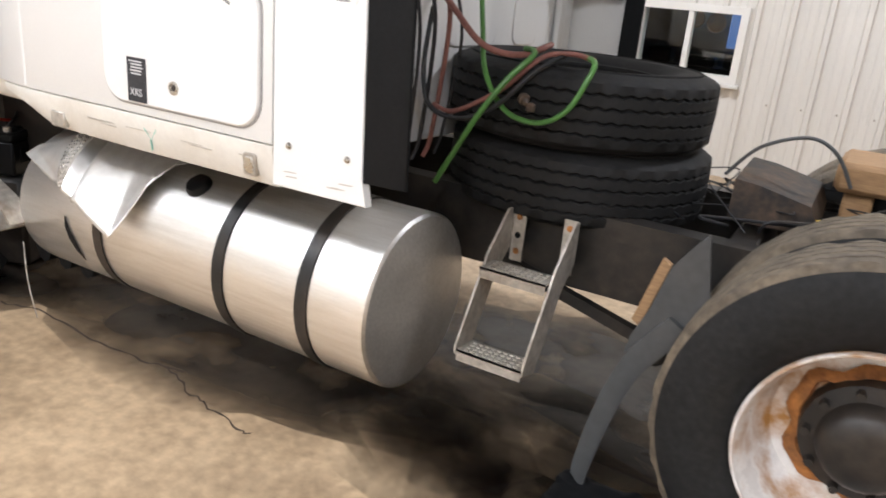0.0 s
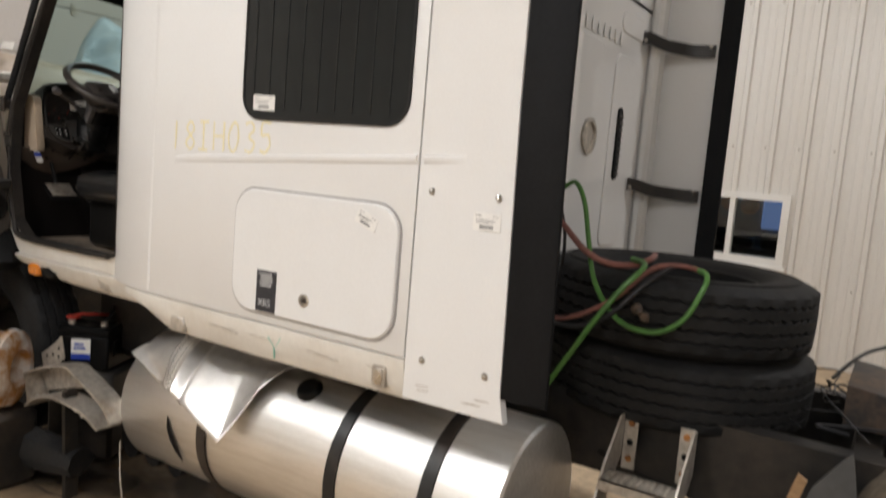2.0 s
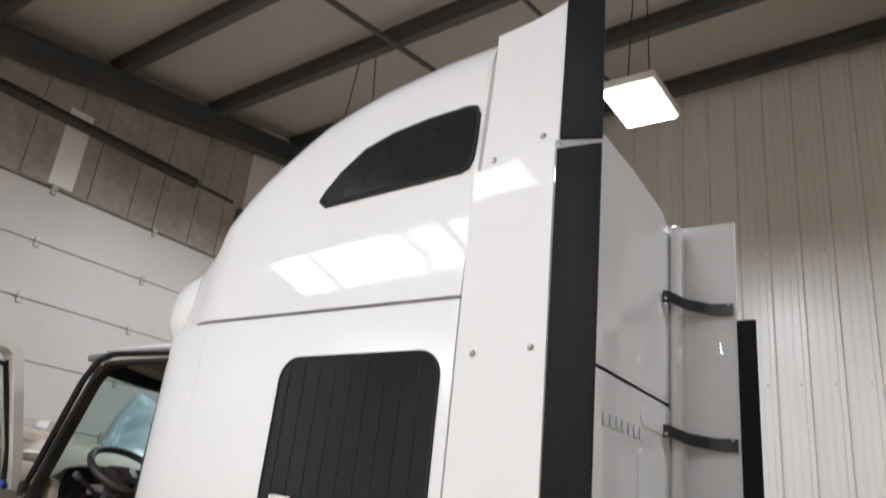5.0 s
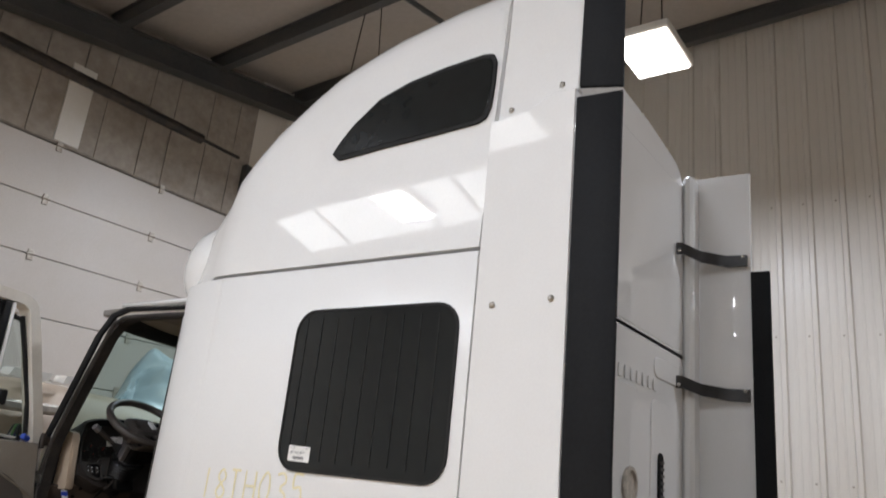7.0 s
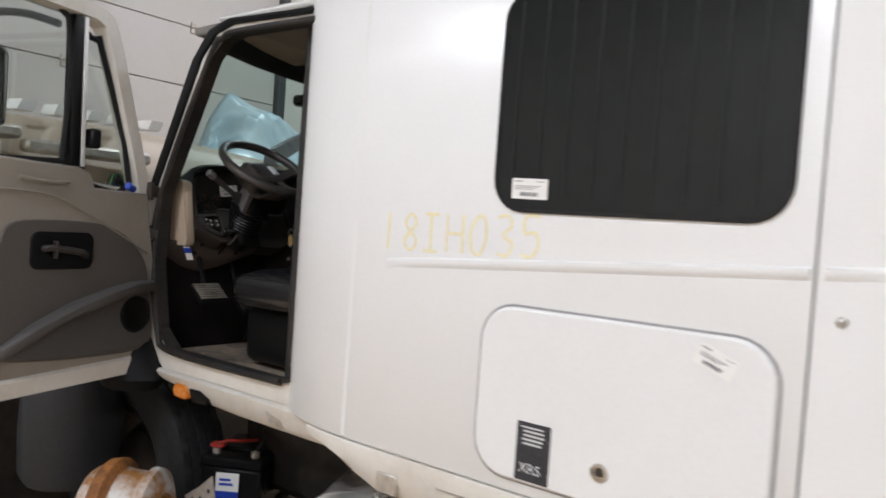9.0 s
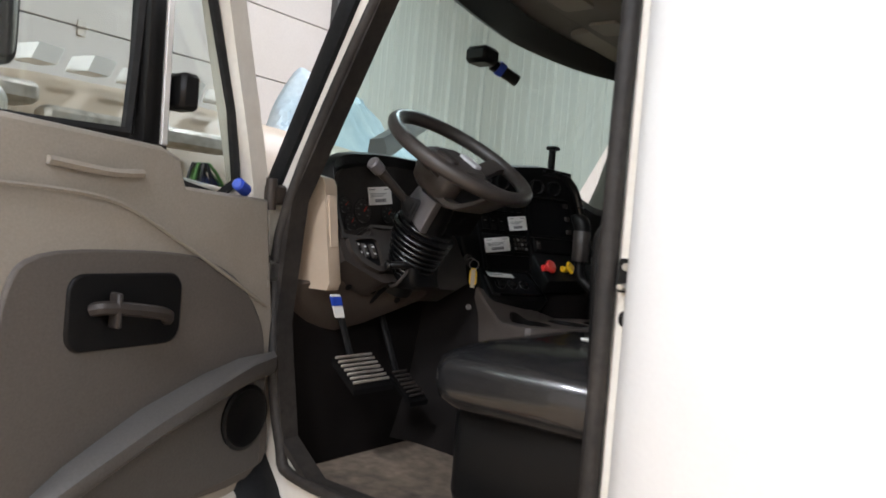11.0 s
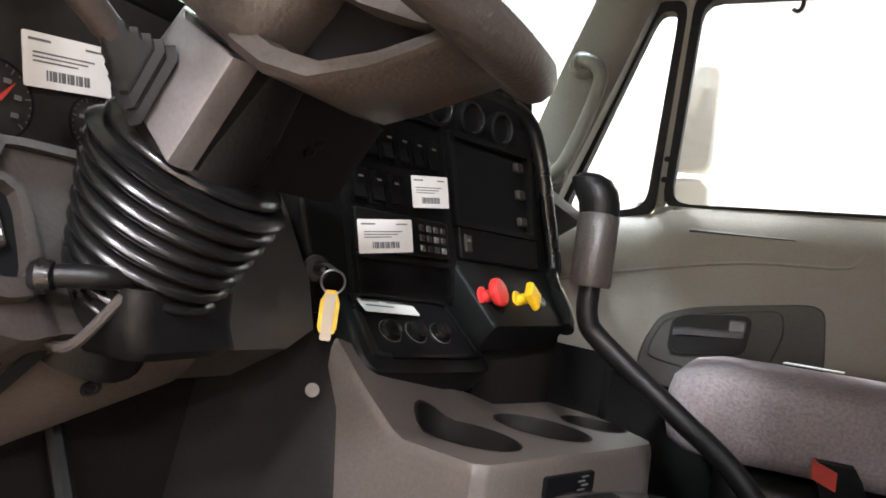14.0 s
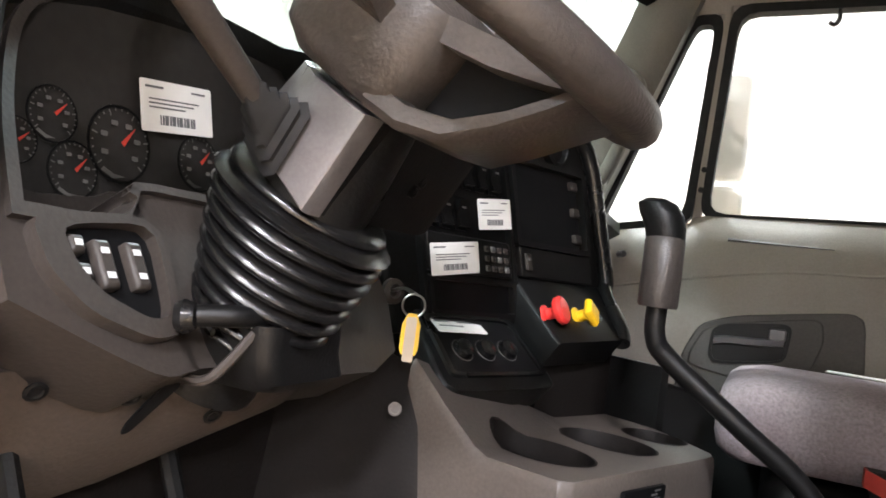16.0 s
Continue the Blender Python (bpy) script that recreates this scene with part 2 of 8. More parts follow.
M_BEIGE = material("beige_painted_panel", (0.5, 0.405, 0.31), 0.5, grain=60, vary=0.03, stain=2, second=(0.42, 0.33, 0.24), stain_amount=0.5)
M_LEATHER = material("black_vinyl_upholstery", (0.012, 0.012, 0.013), 0.24, grain=150, vary=0.15, stain=3, second=(0.04, 0.037, 0.035), stain_amount=0.4, bump=0.6, bump_scale=11, coat=0.5)
M_FABRIC = material("mauve_grey_seat_cloth", (0.37, 0.3, 0.315), 0.9, grain=190, vary=0.22, stain=5, second=(0.14, 0.11, 0.11), stain_amount=0.5, bump=0.3)
M_LINERR = material("grey_headliner_cloth", (0.22, 0.21, 0.195), 0.9, grain=200, vary=0.1, stain=2, second=(0.14, 0.125, 0.11), stain_amount=0.4)
M_CARPET = material("dusty_rubber_floor_mat", (0.22, 0.17, 0.125), 0.9, grain=30, vary=0.3, stain=5, second=(0.045, 0.036, 0.03), stain_amount=0.9, bump=0.4)
M_RED = material("red_plastic_knob", (0.62, 0.035, 0.03), 0.35, grain=90, vary=0.08, stain=20, stain_amount=0.2)
M_YELLOW = material("yellow_plastic_knob", (0.85, 0.5, 0.02), 0.35, grain=90, vary=0.08, stain=20, stain_amount=0.2)
M_BLUE = material("blue_plastic", (0.02, 0.06, 0.42), 0.4, grain=90, vary=0.1, stain=20, stain_amount=0.3)
M_DIAL = material("black_gauge_face", (0.006, 0.006, 0.0065), 0.5, spec=0.15, grain=90, vary=0.1, stain=20)
# Board colour is paled for dust and the lens's hazy reflection.
M_BOARD = material("gauge_board_dust_and_lens_haze", (0.021, 0.019, 0.0175), 0.45, spec=0.3, grain=90, vary=0.15, stain=6, second=(0.028, 0.024, 0.021), stain_amount=0.6)
M_NEEDLE = material("red_gauge_needle", (0.5, 0.04, 0.025), 0.5, grain=90, vary=0.05)
M_MARK = material("pale_printed_mark", (0.6, 0.6, 0.6), 0.5, grain=90, vary=0.1, stain=15)
M_PRINT2 = material("grey_dial_print", (0.12, 0.115, 0.11), 0.5, grain=90, vary=0.1, stain=15)
M_HOOD = material("pale_blue_film", (0.38, 0.47, 0.51), 0.35, grain=40, vary=0.06, stain=4, second=(0.6, 0.66, 0.66), stain_amount=0.9, bump=0.3, bump_scale=10)
M_STRAW = material("yellow_cable_sheath", (0.75, 0.5, 0.06), 0.5, grain=60, vary=0.1)
M_WOOD = material("bare_timber", (0.34, 0.2, 0.095), 0.7, grain=20, vary=0.2, stain=4, second=(0.25, 0.14, 0.07), stain_amount=0.6, streak=(1, 8, 8))
# M_GAP is grey that paints the shade in panel gaps.
M_GAP = material("grey_gap_shade", (0.34, 0.33, 0.325), 0.7, grain=60, vary=0.1, stain=4)
M_PLEAT = material("black_blind_cloth", (0.0125, 0.0135, 0.0135), 0.35, spec=0.25, grain=60, vary=0.2, stain=6)
# The unlit room's dimness is put into this dark colour.
M_ROOM_DIM = material("room_walls_painted_dim", (0.09, 0.1, 0.12), 0.6, grain=6, vary=0.4, stain=2, second=(0.12, 0.09, 0.08), stain_amount=0.7)


def glass(name, color=(0.9, 0.95, 0.95), rough=0.0, mixed=0.93):
    """A thin pane: mostly clear with a mirror gloss."""
    m = bpy.data.materials.new(name)
    m.use_nodes = True
    nt = m.node_tree
    nt.nodes.remove(nt.nodes["Principled BSDF"])
    out = nt.nodes["Material Output"]
    clear, gloss, mx = nt.nodes.new("ShaderNodeBsdfTransparent"), nt.nodes.new("ShaderNodeBsdfGlossy"), nt.nodes.new("ShaderNodeMixShader")
    clear.inputs[0].default_value, gloss.inputs[0].default_value = (*color, 1), (1, 1, 1, 1)
    gloss.inputs["Roughness"].default_value = rough
    mx.inputs[0].default_value = 1 - mixed
    nt.links.new(clear.outputs[0], mx.inputs[1])
    nt.links.new(gloss.outputs[0], mx.inputs[2])
    nt.links.new(mx.outputs[0], out.inputs["Surface"])
    return m


M_GLASS = glass("window_glass", (0.84, 0.88, 0.87), 0.0, 0.95)
M_WSHIELD = glass("greenish_windscreen_glass", (0.5, 0.62, 0.595), 0.0, 0.95)
M_SKYLIGHT = material("translucent_roof_light", (0.95, 0.98, 1.0), 0.5, emission=6.5, vary=0.02, stain_amount=0.1)
M_LED = material("glowing_lamp_diffuser", (1.0, 0.975, 0.93), 0.5, emission=9.0, vary=0.0, stain_amount=0.0)
# Blue panel colour with emission added, to brighten the view into the room.
M_BLUE_GLOW = material("self_glowing_blue_panel", (0.1, 0.2, 0.5), 0.6, emission=0.8, vary=0.1)
M_MIRROR = material("mirror_glass", (0.85, 0.87, 0.87), 0.02, metal=1.0, vary=0.0, stain_amount=0.0)


# ---------------------------------------------------------------- building tools
def finish(name, bm, mat, smooth=True, angle=40):
    me = bpy.data.meshes.new(name)
    bmesh.ops.recalc_face_normals(bm, faces=bm.faces)
    if smooth:
        for fc in bm.faces:
            fc.smooth = True
        for ed in bm.edges:
            if len(ed.link_faces) == 2 and (ed.calc_face_angle(0) > radians(angle) or max(len(fc.verts) for fc in ed.link_faces) > 7):
                ed.smooth = False
    bm.to_mesh(me)
    bm.free()
    me.materials.append(mat)
    return me


def thing(name, loc, label, category, group="", kind=""):
    ob = new(name)
    ob.empty_display_size = 0.1
    ob.location = loc
    return tagged(ob, label, category, group, kind)


def part(name, bm, mat, parent, label="", smooth=True):
    """Links a bmesh in world coordinates as one mesh object under a thing or a part."""
    ob = new(name, finish(name, bm, mat, smooth))
    ob.parent = parent
    if parent.type == "EMPTY":
        ob.matrix_parent_inverse = Matrix.Translation(-parent.location)
    return tagged(ob, label)


def solo(name, bm, mat, label, category, group="", kind="", smooth=True):
    """A top-level thing of one mesh."""
    return tagged(new(name, finish(name, bm, mat, smooth)), label, category, group, kind)


def box(bm, x0, x1, y0, y1, z0, z1, bevel=0.0, m=None, seg=1):
    vs = [bm.verts.new((x, y, z)) for x in (x0, x1) for y in (y0, y1) for z in (z0, z1)]
    fs = [bm.faces.new([vs[i] for i in q]) for q in ((0, 1, 3, 2), (4, 6, 7, 5), (0, 4, 5, 1), (2, 3, 7, 6), (0, 2, 6, 4), (1, 5, 7, 3))]
    if bevel:
        es = list({e for fc in fs for e in fc.edges})
        r = bmesh.ops.bevel(bm, geom=es, offset=bevel, segments=seg, affect="EDGES", profile=0.5)
        vs = list({v for fc in r["faces"] for v in fc.verts} | {v for v in vs if v.is_valid})
    if m is not None:
        for v in vs:
            v.co = m @ v.co
    return bm


def rrect(u0, u1, v0, v1, r, n=5):
    """A rounded rectangle as a list of points."""
    r = min(r, (u1 - u0) / 2, (v1 - v0) / 2)
    pts = []
    for cu, cv, a in ((u1 - r, v1 - r, 0), (u0 + r, v1 - r, 90), (u0 + r, v0 + r, 180), (u1 - r, v0 + r, 270)):
        for i in range(n + 1):
            t = radians(a + 90 * i / n)
            pts.append((cu + r * math.cos(t), cv + r * math.sin(t)))
    return pts


def prism(bm, outline, at, d0, d1, bevel=0.0):
    """Extrudes an outline; at(u, v, d) gives the place."""
    cu = sum(p[0] for p in outline) / len(outline)
    cv = sum(p[1] for p in outline) / len(outline)
    span = max(max(p[0] for p in outline) - min(p[0] for p in outline), 1e-6)
    spav = max(max(p[1] for p in outline) - min(p[1] for p in outline), 1e-6)
    def ring(d, inset):
        return [bm.verts.new(at(cu + (u - cu) * (1 - 2 * inset / span), cv + (v - cv) * (1 - 2 * inset / spav), d)) for u, v in outline]
    rings = [ring(d0, 0), ring(d1 - (bevel if d1 > d0 else -bevel), 0)]
    if bevel:
        rings.append(ring(d1 - (bevel if d1 > d0 else -bevel) * 0.3, bevel * 0.35))
        rings.append(ring(d1, bevel))
    n = len(outline)
    for a, b in zip(rings, rings[1:]):
        for i in range(n):
            bm.faces.new((a[i], a[(i + 1) % n], b[(i + 1) % n], b[i]))
    bm.faces.new(rings[0])
    bm.faces.new(rings[-1])
    return bm


def frame_ring(bm, outer, inner, at, d0, d1):
    """A flat frame between two outlines of as many points."""
    n = len(outer)
    vs = [[bm.verts.new(at(u, v, d)) for u, v in o] for o in (outer, inner) for d in (d0, d1)]
    for a, b in ((0, 1), (1, 3), (3, 2), (2, 0)):
        for i in range(n):
            bm.faces.new((vs[a][i], vs[a][(i + 1) % n], vs[b][(i + 1) % n], vs[b][i]))
    return bm


def loft(bm, rings, closed=True, caps=True):
    rows = [[bm.verts.new(p) for p in r] for r in rings]
    n = len(rows[0])
    for a, b in zip(rows, rows[1:]):
        for i in range(n if closed else n - 1):
            bm.faces.new((a[i], a[(i + 1) % n], b[(i + 1) % n], b[i]))
    if caps and closed:
        bm.faces.new(rows[0])
        bm.faces.new(rows[-1])
    return bm


def smooth_path(pts, k=6):
    pts = [Vector(p) for p in pts]
    if len(pts) < 3:
        return pts
    out = []
    for i in range(len(pts) - 1):
        p0, p1, p2, p3 = pts[max(i - 1, 0)], pts[i], pts[i + 1], pts[min(i + 2, len(pts) - 1)]
        for j in range(k):
            t = j / k
            out.append(0.5 * ((2 * p1) + (p2 - p0) * t + (2 * p0 - 5 * p1 + 4 * p2 - p3) * t * t + (3 * p1 - p0 - 3 * p2 + p3) * t ** 3))
    return out + [pts[-1]]


def tube(bm, pts, r, n=8, k=6, flat=1.0, r_end=None):
    """A round bar or hose along a smooth line; flat squashes it upright."""
    line = smooth_path(pts, k) if k > 1 else [Vector(p) for p in pts]
    rings = []
    last = None
    for i, p in enumerate(line):
        d = (line[min(i + 1, len(line) - 1)] - line[max(i - 1, 0)]).normalized()
        side = d.cross(Vector((0, 0, 1))) if last is None else last - d * last.dot(d)
        side = side.normalized() if side.length > 0.05 else Vector((1, 0, 0))
        last = side
        top = side.cross(d).normalized()
        rad = r if r_end is None else r + (r_end - r) * i / (len(line) - 1)
        rings.append([p + rad * (math.cos(2 * math.pi * j / n) * side + flat * math.sin(2 * math.pi * j / n) * top) for j in range(n)])
    return loft(bm, rings)


def revolve(bm, profile, m, n=48, closed=False):
    """Turns a profile of (radius, height) about the z axis of m."""
    rings = [[m @ Vector((r * math.cos(2 * math.pi * j / n), r * math.sin(2 * math.pi * j / n), h)) for j in range(n)] for r, h in profile]
    rows = [[bm.verts.new(p) for p in r] for r in rings]
    pairs = list(zip(rows, rows[1:])) + ([(rows[-1], rows[0])] if closed else [])
    for a, b in pairs:
        for i in range(n):
            bm.faces.new((a[i], a[(i + 1) % n], b[(i + 1) % n], b[i]))
    if not closed:
        bm.faces.new(rows[0])
        bm.faces.new(rows[-1])
    return bm


def along(p, q):
    """A pose at p whose z axis points to q."""
    d = Vector(q) - Vector(p)
    return Matrix.Translation(p) @ d.to_track_quat("Z", "Y").to_matrix().to_4x4()


def rod(bm, p, q, r, n=12, bevel=0.0):
    h = (Vector(q) - Vector(p)).length
    prof = [(r, 0), (r, h)] if not bevel else [(r - bevel, 0), (r, bevel), (r, h - bevel), (r - bevel, h)]
    return revolve(bm, prof, along(p, q), n)


def B():
    return bmesh.new()


def lerp_at(table, x):
    for (a, va), (b, vb) in zip(table, table[1:]):
        if x <= b:
            t = (x - a) / (b - a)
            return va + (vb - va) * max(0.0, t)
    return table[-1][1]


def screw(parent, p, normal, r=0.0085):
    bm = B()
    n = Vector(normal)
    revolve(bm, [(r * 1.25, -0.001), (r * 1.25, 0.002), (r, 0.004), (r * 0.75, 0.008), (r * 0.3, 0.0095)], along(p, Vector(p) + n), 10)
    return part("screw", bm, M_CHROME, parent)


def sticker(parent, c, u, v, w, h, bars=((0.06, 0.24, 0.84, 0.045), (0.7, 0.2, 0.84, 0.035), (0.1, 0.7, 0.62, 0.028), (0.1, 0.62, 0.54, 0.028), (0.1, 0.5, 0.46, 0.028)) + tuple((0.24 + 0.033 * k, 0.014 + 0.008 * (k % 3), 0.14, 0.19) for k in range(15)), name="sticker", mat=None, ink=None):
    """A printed paper label with unreadable print as bars. c is a corner; u and v are its edges' directions."""
    c, u, v = Vector(c), Vector(u).normalized(), Vector(v).normalized()
    n = u.cross(v)
    at = lambda a, b, d: c + u * a + v * b + n * d
    s = part(name, prism(B(), rrect(0, w, 0, h, 0.002, 2), at, 0.0, 0.0012), mat or M_PAPER, parent, smooth=False)
    for x, l, y, t in bars:
        part("print", prism(B(), [(x * w, y * h), ((x + l) * w, y * h), ((x + l) * w, (y + t) * h), (x * w, (y + t) * h)], at, 0.0012, 0.0017), ink or M_PRINT, s, smooth=False)
    return s

# ---------------------------------------------------------------- the hall
WX, EX, NY, SY, TOP = -6.4, 8.0, 6.1, -7.0, 6.6


def roof_z(x, y):
    """The roof rises away from the garage door's wall and towards the north wall."""
    return 5.98 + (x - WX) * 0.045 + 0.155 * y


bm = B()
box(bm, WX - 0.3, EX + 0.3, SY - 0.3, NY + 0.3, -0.3, 0.0)
floor = tagged(new("floor", finish("floor", bm, M_CONCRETE, False)), "stained and cracked brown concrete workshop floor", "floor", kind="structure")


def ribbed(name, a, b, z0, z1, out, hole=None):
    """A wall with ribbed liner sheets between the plan points a and b; out points into the room. hole: (along0, along1, z0, z1)."""
    a, b, out = Vector((*a, 0)), Vector((*b, 0)), Vector((*out, 0)).normalized()
    d = (b - a).normalized()
    length = (b - a).length
    prof = []
    x = 0.0
    while x < length - 0.305:
        for dx, dep in ((0.0, 0.0), (0.014, 0.036), (0.054, 0.036), (0.068, 0.0), (0.13, 0.0), (0.137, 0.004), (0.15, 0.004), (0.157, 0.0), (0.21, 0.0), (0.217, 0.004), (0.23, 0.004), (0.237, 0.0)):
            prof.append((x + dx, dep))
        x += 0.305
    prof.append((length, 0.0))
    wall = B()
    spans = [(0, length, z0, z1)] if not hole else [(0, hole[0], z0, z1), (hole[0], hole[1], z0, hole[2]), (hole[0], hole[1], hole[3], z1), (hole[1], length, z0, z1)]
    for s0, s1, q0, q1 in spans:
        pts = [(s0, lerp_at(prof, s0) if s0 else 0.0)] + [p for p in prof if s0 < p[0] < s1] + [(s1, lerp_at(prof, s1))]
        rows = [[a + d * s + out * dep + Vector((0, 0, z)) for s, dep in pts] for z in (q0, q1)]
        loft(wall, rows, closed=False)
        ends = [(s0, 0), (s1, 0)]
        back = [[a + d * s - out * 0.2 + Vector((0, 0, z)) for s, _ in ends] for z in (q0, q1)]
        loft(wall, back, closed=False)
        lo = [a + d * s0 - out * 0.2, a + d * s1 - out * 0.2, a + d * s1, a + d * s0]
        for z in (q0, q1):
            wall.faces.new([wall.verts.new(p + Vector((0, 0, z))) for p in lo])
        for s in (s0, s1):
            wall.faces.new([wall.verts.new(a + d * s - out * o + Vector((0, 0, z))) for o, z in ((0.2, q0), (0.0, q0), (0.0, q1), (0.2, q1))])
    me = bpy.data.meshes.new(name)
    wall.to_mesh(me)
    wall.free()
    me.materials.append(M_LINER)
    return tagged(new(name, me), "white ribbed steel liner panel wall", "wall", kind="structure")


BW = (-1.05, -0.085, 0.95, 1.556)       # window in the north wall: x0, x1, z0, z1
wall_north = ribbed("wall_north", (EX, NY), (WX, NY), 0.0, 7.7, (0, -1), (EX - BW[1], EX - BW[0], BW[2], BW[3]))
wall_front = ribbed("wall_west_liner", (WX, NY), (WX, 3.72), 0.0, 7.6, (1, 0))

for nm, q in (("wall_south", (WX - 0.2, EX + 0.2, SY - 0.2, SY, 0, 8.2)), ("wall_east", (EX, EX + 0.2, SY, NY, 0, 8.2)), ("wall_west", (WX - 0.2, WX, SY, 3.72, 4.59, 8.2)),
              ("wall_west_jamb", (WX - 0.2, WX, SY, -3.2, 0, 4.59))):
    bm = B()
    box(bm, *q)
    tagged(new(nm, finish(nm, bm, M_PLY if nm == "wall_west" else M_LINER, False)), "grey sheathing boards above a garage door" if nm == "wall_west" else "plain white workshop wall", "wall", kind="structure")

# roof: insulation sheet, purlins along x, rafters along y
bm = B()
ry0, ry1 = SY - 0.2, NY + 0.2
loft(bm, [[(x, y, roof_z(x, y) + dz) for y, dz in ((ry0, 0), (ry1, 0), (ry1, 0.15), (ry0, 0.15))] for x in (WX - 0.2, EX + 0.2)])
ceiling = tagged(new("ceiling", finish("ceiling", bm, M_INSUL, False)), "white insulated sloping roof underside", "ceiling", kind="structure")


def i_beam(name, p, q, h, w, mat, label):
    """A steel beam of I section hung below the line from p to q."""
    p, q = Vector(p), Vector(q)
    d = (q - p).normalized()
    side = d.cross(Vector((0, 0, 1))).normalized()
    up = side.cross(d)
    t = 0.02
    sec = [(-w, 0), (w, 0), (w, -t), (t, -t), (t, -h + t), (w, -h + t), (w, -h), (-w, -h), (-w, -h + t), (-t, -h + t), (-t, -t), (-w, -t)]
    bm = B()
    loft(bm, [[e + side * u + up * v for u, v in sec] for e in (p, q)])
    return tagged(new(name, finish(name, bm, mat, False)), label, "beam", group="roof steel", kind="structure")


for y in (5.75, 4.25, 2.9, 1.6, 0.3, -1.0, -2.3, -3.6, -4.9, -6.2):
    i_beam("purlin", (WX, y, roof_z(WX, y) - 0.004), (EX, y, roof_z(EX, y) - 0.004), 0.22, 0.05, M_STEEL, "dark grey steel roof purlin")
for x in (WX + 0.2, 1.15):
    i_beam("rafter", (x, NY - 0.05, roof_z(x, NY) - 0.2), (x, SY, roof_z(x, SY) - 0.2), 0.27, 0.09, M_STEEL, "dark grey steel roof rafter")
bm = B()
tube(bm, [(-3.3, SY, roof_z(-3.3, SY) - 0.3), (-3.3, NY, roof_z(-3.3, NY) - 0.3)], 0.03, 8, 1)
solo("ceiling_pipe", bm, M_STEEL, "thin dark pipe running under the roof", "pipe", kind="structure")
bm = B()
tube(bm, [(-1.9, SY, roof_z(-1.9, SY) - 0.27), (-1.9, NY, roof_z(-1.9, NY) - 0.27)], 0.022, 8, 1)
solo("ceiling_pipe", bm, M_STEEL, "thin dark pipe running under the roof", "pipe", kind="structure")

# translucent roof lights on the camera's side of the hall
for x0, x1 in ((-6.38, -5.72), (-5.6, -4.25), (-4.13, -2.6)):
    bm = B()
    loft(bm, [[(x, y, roof_z(x, y) - dz) for y, dz in ((-4.65, 0.03), (-3.85, 0.03), (-3.85, 0.008), (-4.65, 0.008))] for x in (x0, x1)])
    tagged(new("skylight", finish("skylight", bm, M_SKYLIGHT, False)), "bright translucent roof light panel", "skylight", kind="structure")
# sheathing boards above the garage door
wall_west = bpy.data.objects["wall_west"]
yb = -3.4
while yb < 3.7:
    w = random.choice((0.32, 0.4, 0.48, 0.6))
    bm = B()
    box(bm, WX - 0.002, WX + 0.012 + 0.006 * random.random(), yb, min(yb + w - 0.012, 3.7), 4.6, 6.7, 0.003)
    part("board", bm, M_PLY, wall_west, smooth=False)
    yb += w

# garage door in the west wall
garage = thing("garage_door", (WX, 0.2, 0), "white sectional overhead garage door, shut", "garage door", kind="structure")
gz = 0.0
while gz < 4.5:
    h = 0.5715
    bm = B()
    prism(bm, [(-3.2, gz + 0.004), (3.62, gz + 0.004), (3.62, gz + h - 0.004), (-3.2, gz + h - 0.004)], lambda u, v, d: (WX + 0.02 + d, u, v), -0.05, 0.0, 0.006)
    pn = part("panel", bm, M_GARAGE, garage, smooth=False)
    for yy in (-2.2, -1.0, 0.2, 1.4, 2.6):
        bm = B()
        box(bm, WX + 0.02, WX + 0.035, yy - 0.03, yy + 0.03, gz + h - 0.06, gz + h + 0.045, 0.004)
        rod(bm, (WX + 0.04, yy - 0.04, gz + h), (WX + 0.04, yy + 0.04, gz + h), 0.01, 8)
        part("hinge", bm, M_GALV, pn)
    gz += 0.5715
bm = B()
for u0, u1 in ((3.62, 3.72),):
    box(bm, WX, WX + 0.1, u0, u1, 0, 5.3, 0.01)
part("door_track", bm, M_STEEL, garage)
bm = B()
rod(bm, (WX + 0.35, -3.2, 5.2), (WX + 0.35, 3.3, 5.2), 0.02, 10)
rod(bm, (WX + 0.35, -1.0, 5.2), (WX + 0.35, 2.75, 5.2), 0.06, 14)
part("torsion_spring", bm, M_BLACK, garage)
for yy in (1.45, -1.5):
    bm = B()
    box(bm, WX + 0.004, WX + 0.03, yy - 0.13, yy + 0.13, 4.62, 5.5, 0.004)
    part("bracket_board", bm, M_WHITE, garage)

# window in the north wall
win = thing("window_1", (BW[0], NY, BW[2]), "white sliding window looking into a dim room", "window", kind="structure")
wat = lambda u, v, d: (u, NY - 0.03 - d, v)
bm = B()
o = [(BW[0] - 0.05, BW[2] - 0.05), (BW[1] + 0.05, BW[2] - 0.05), (BW[1] + 0.05, BW[3] + 0.05), (BW[0] - 0.05, BW[3] + 0.05)]
i = [(BW[0] + 0.02, BW[2] + 0.02), (BW[1] - 0.02, BW[2] + 0.02), (BW[1] - 0.02, BW[3] - 0.02), (BW[0] + 0.02, BW[3] - 0.02)]
frame_ring(bm, o, i, wat, -0.12, 0.02)
part("window_frame", bm, M_WHITE, win, smooth=False)
mid = (BW[0] + BW[1]) / 2
bm = B()
box(bm, mid - 0.025, mid + 0.025, NY - 0.04, NY + 0.06, BW[2] + 0.02, BW[3] - 0.02)
part("mullion", bm, M_WHITE, win, smooth=False)
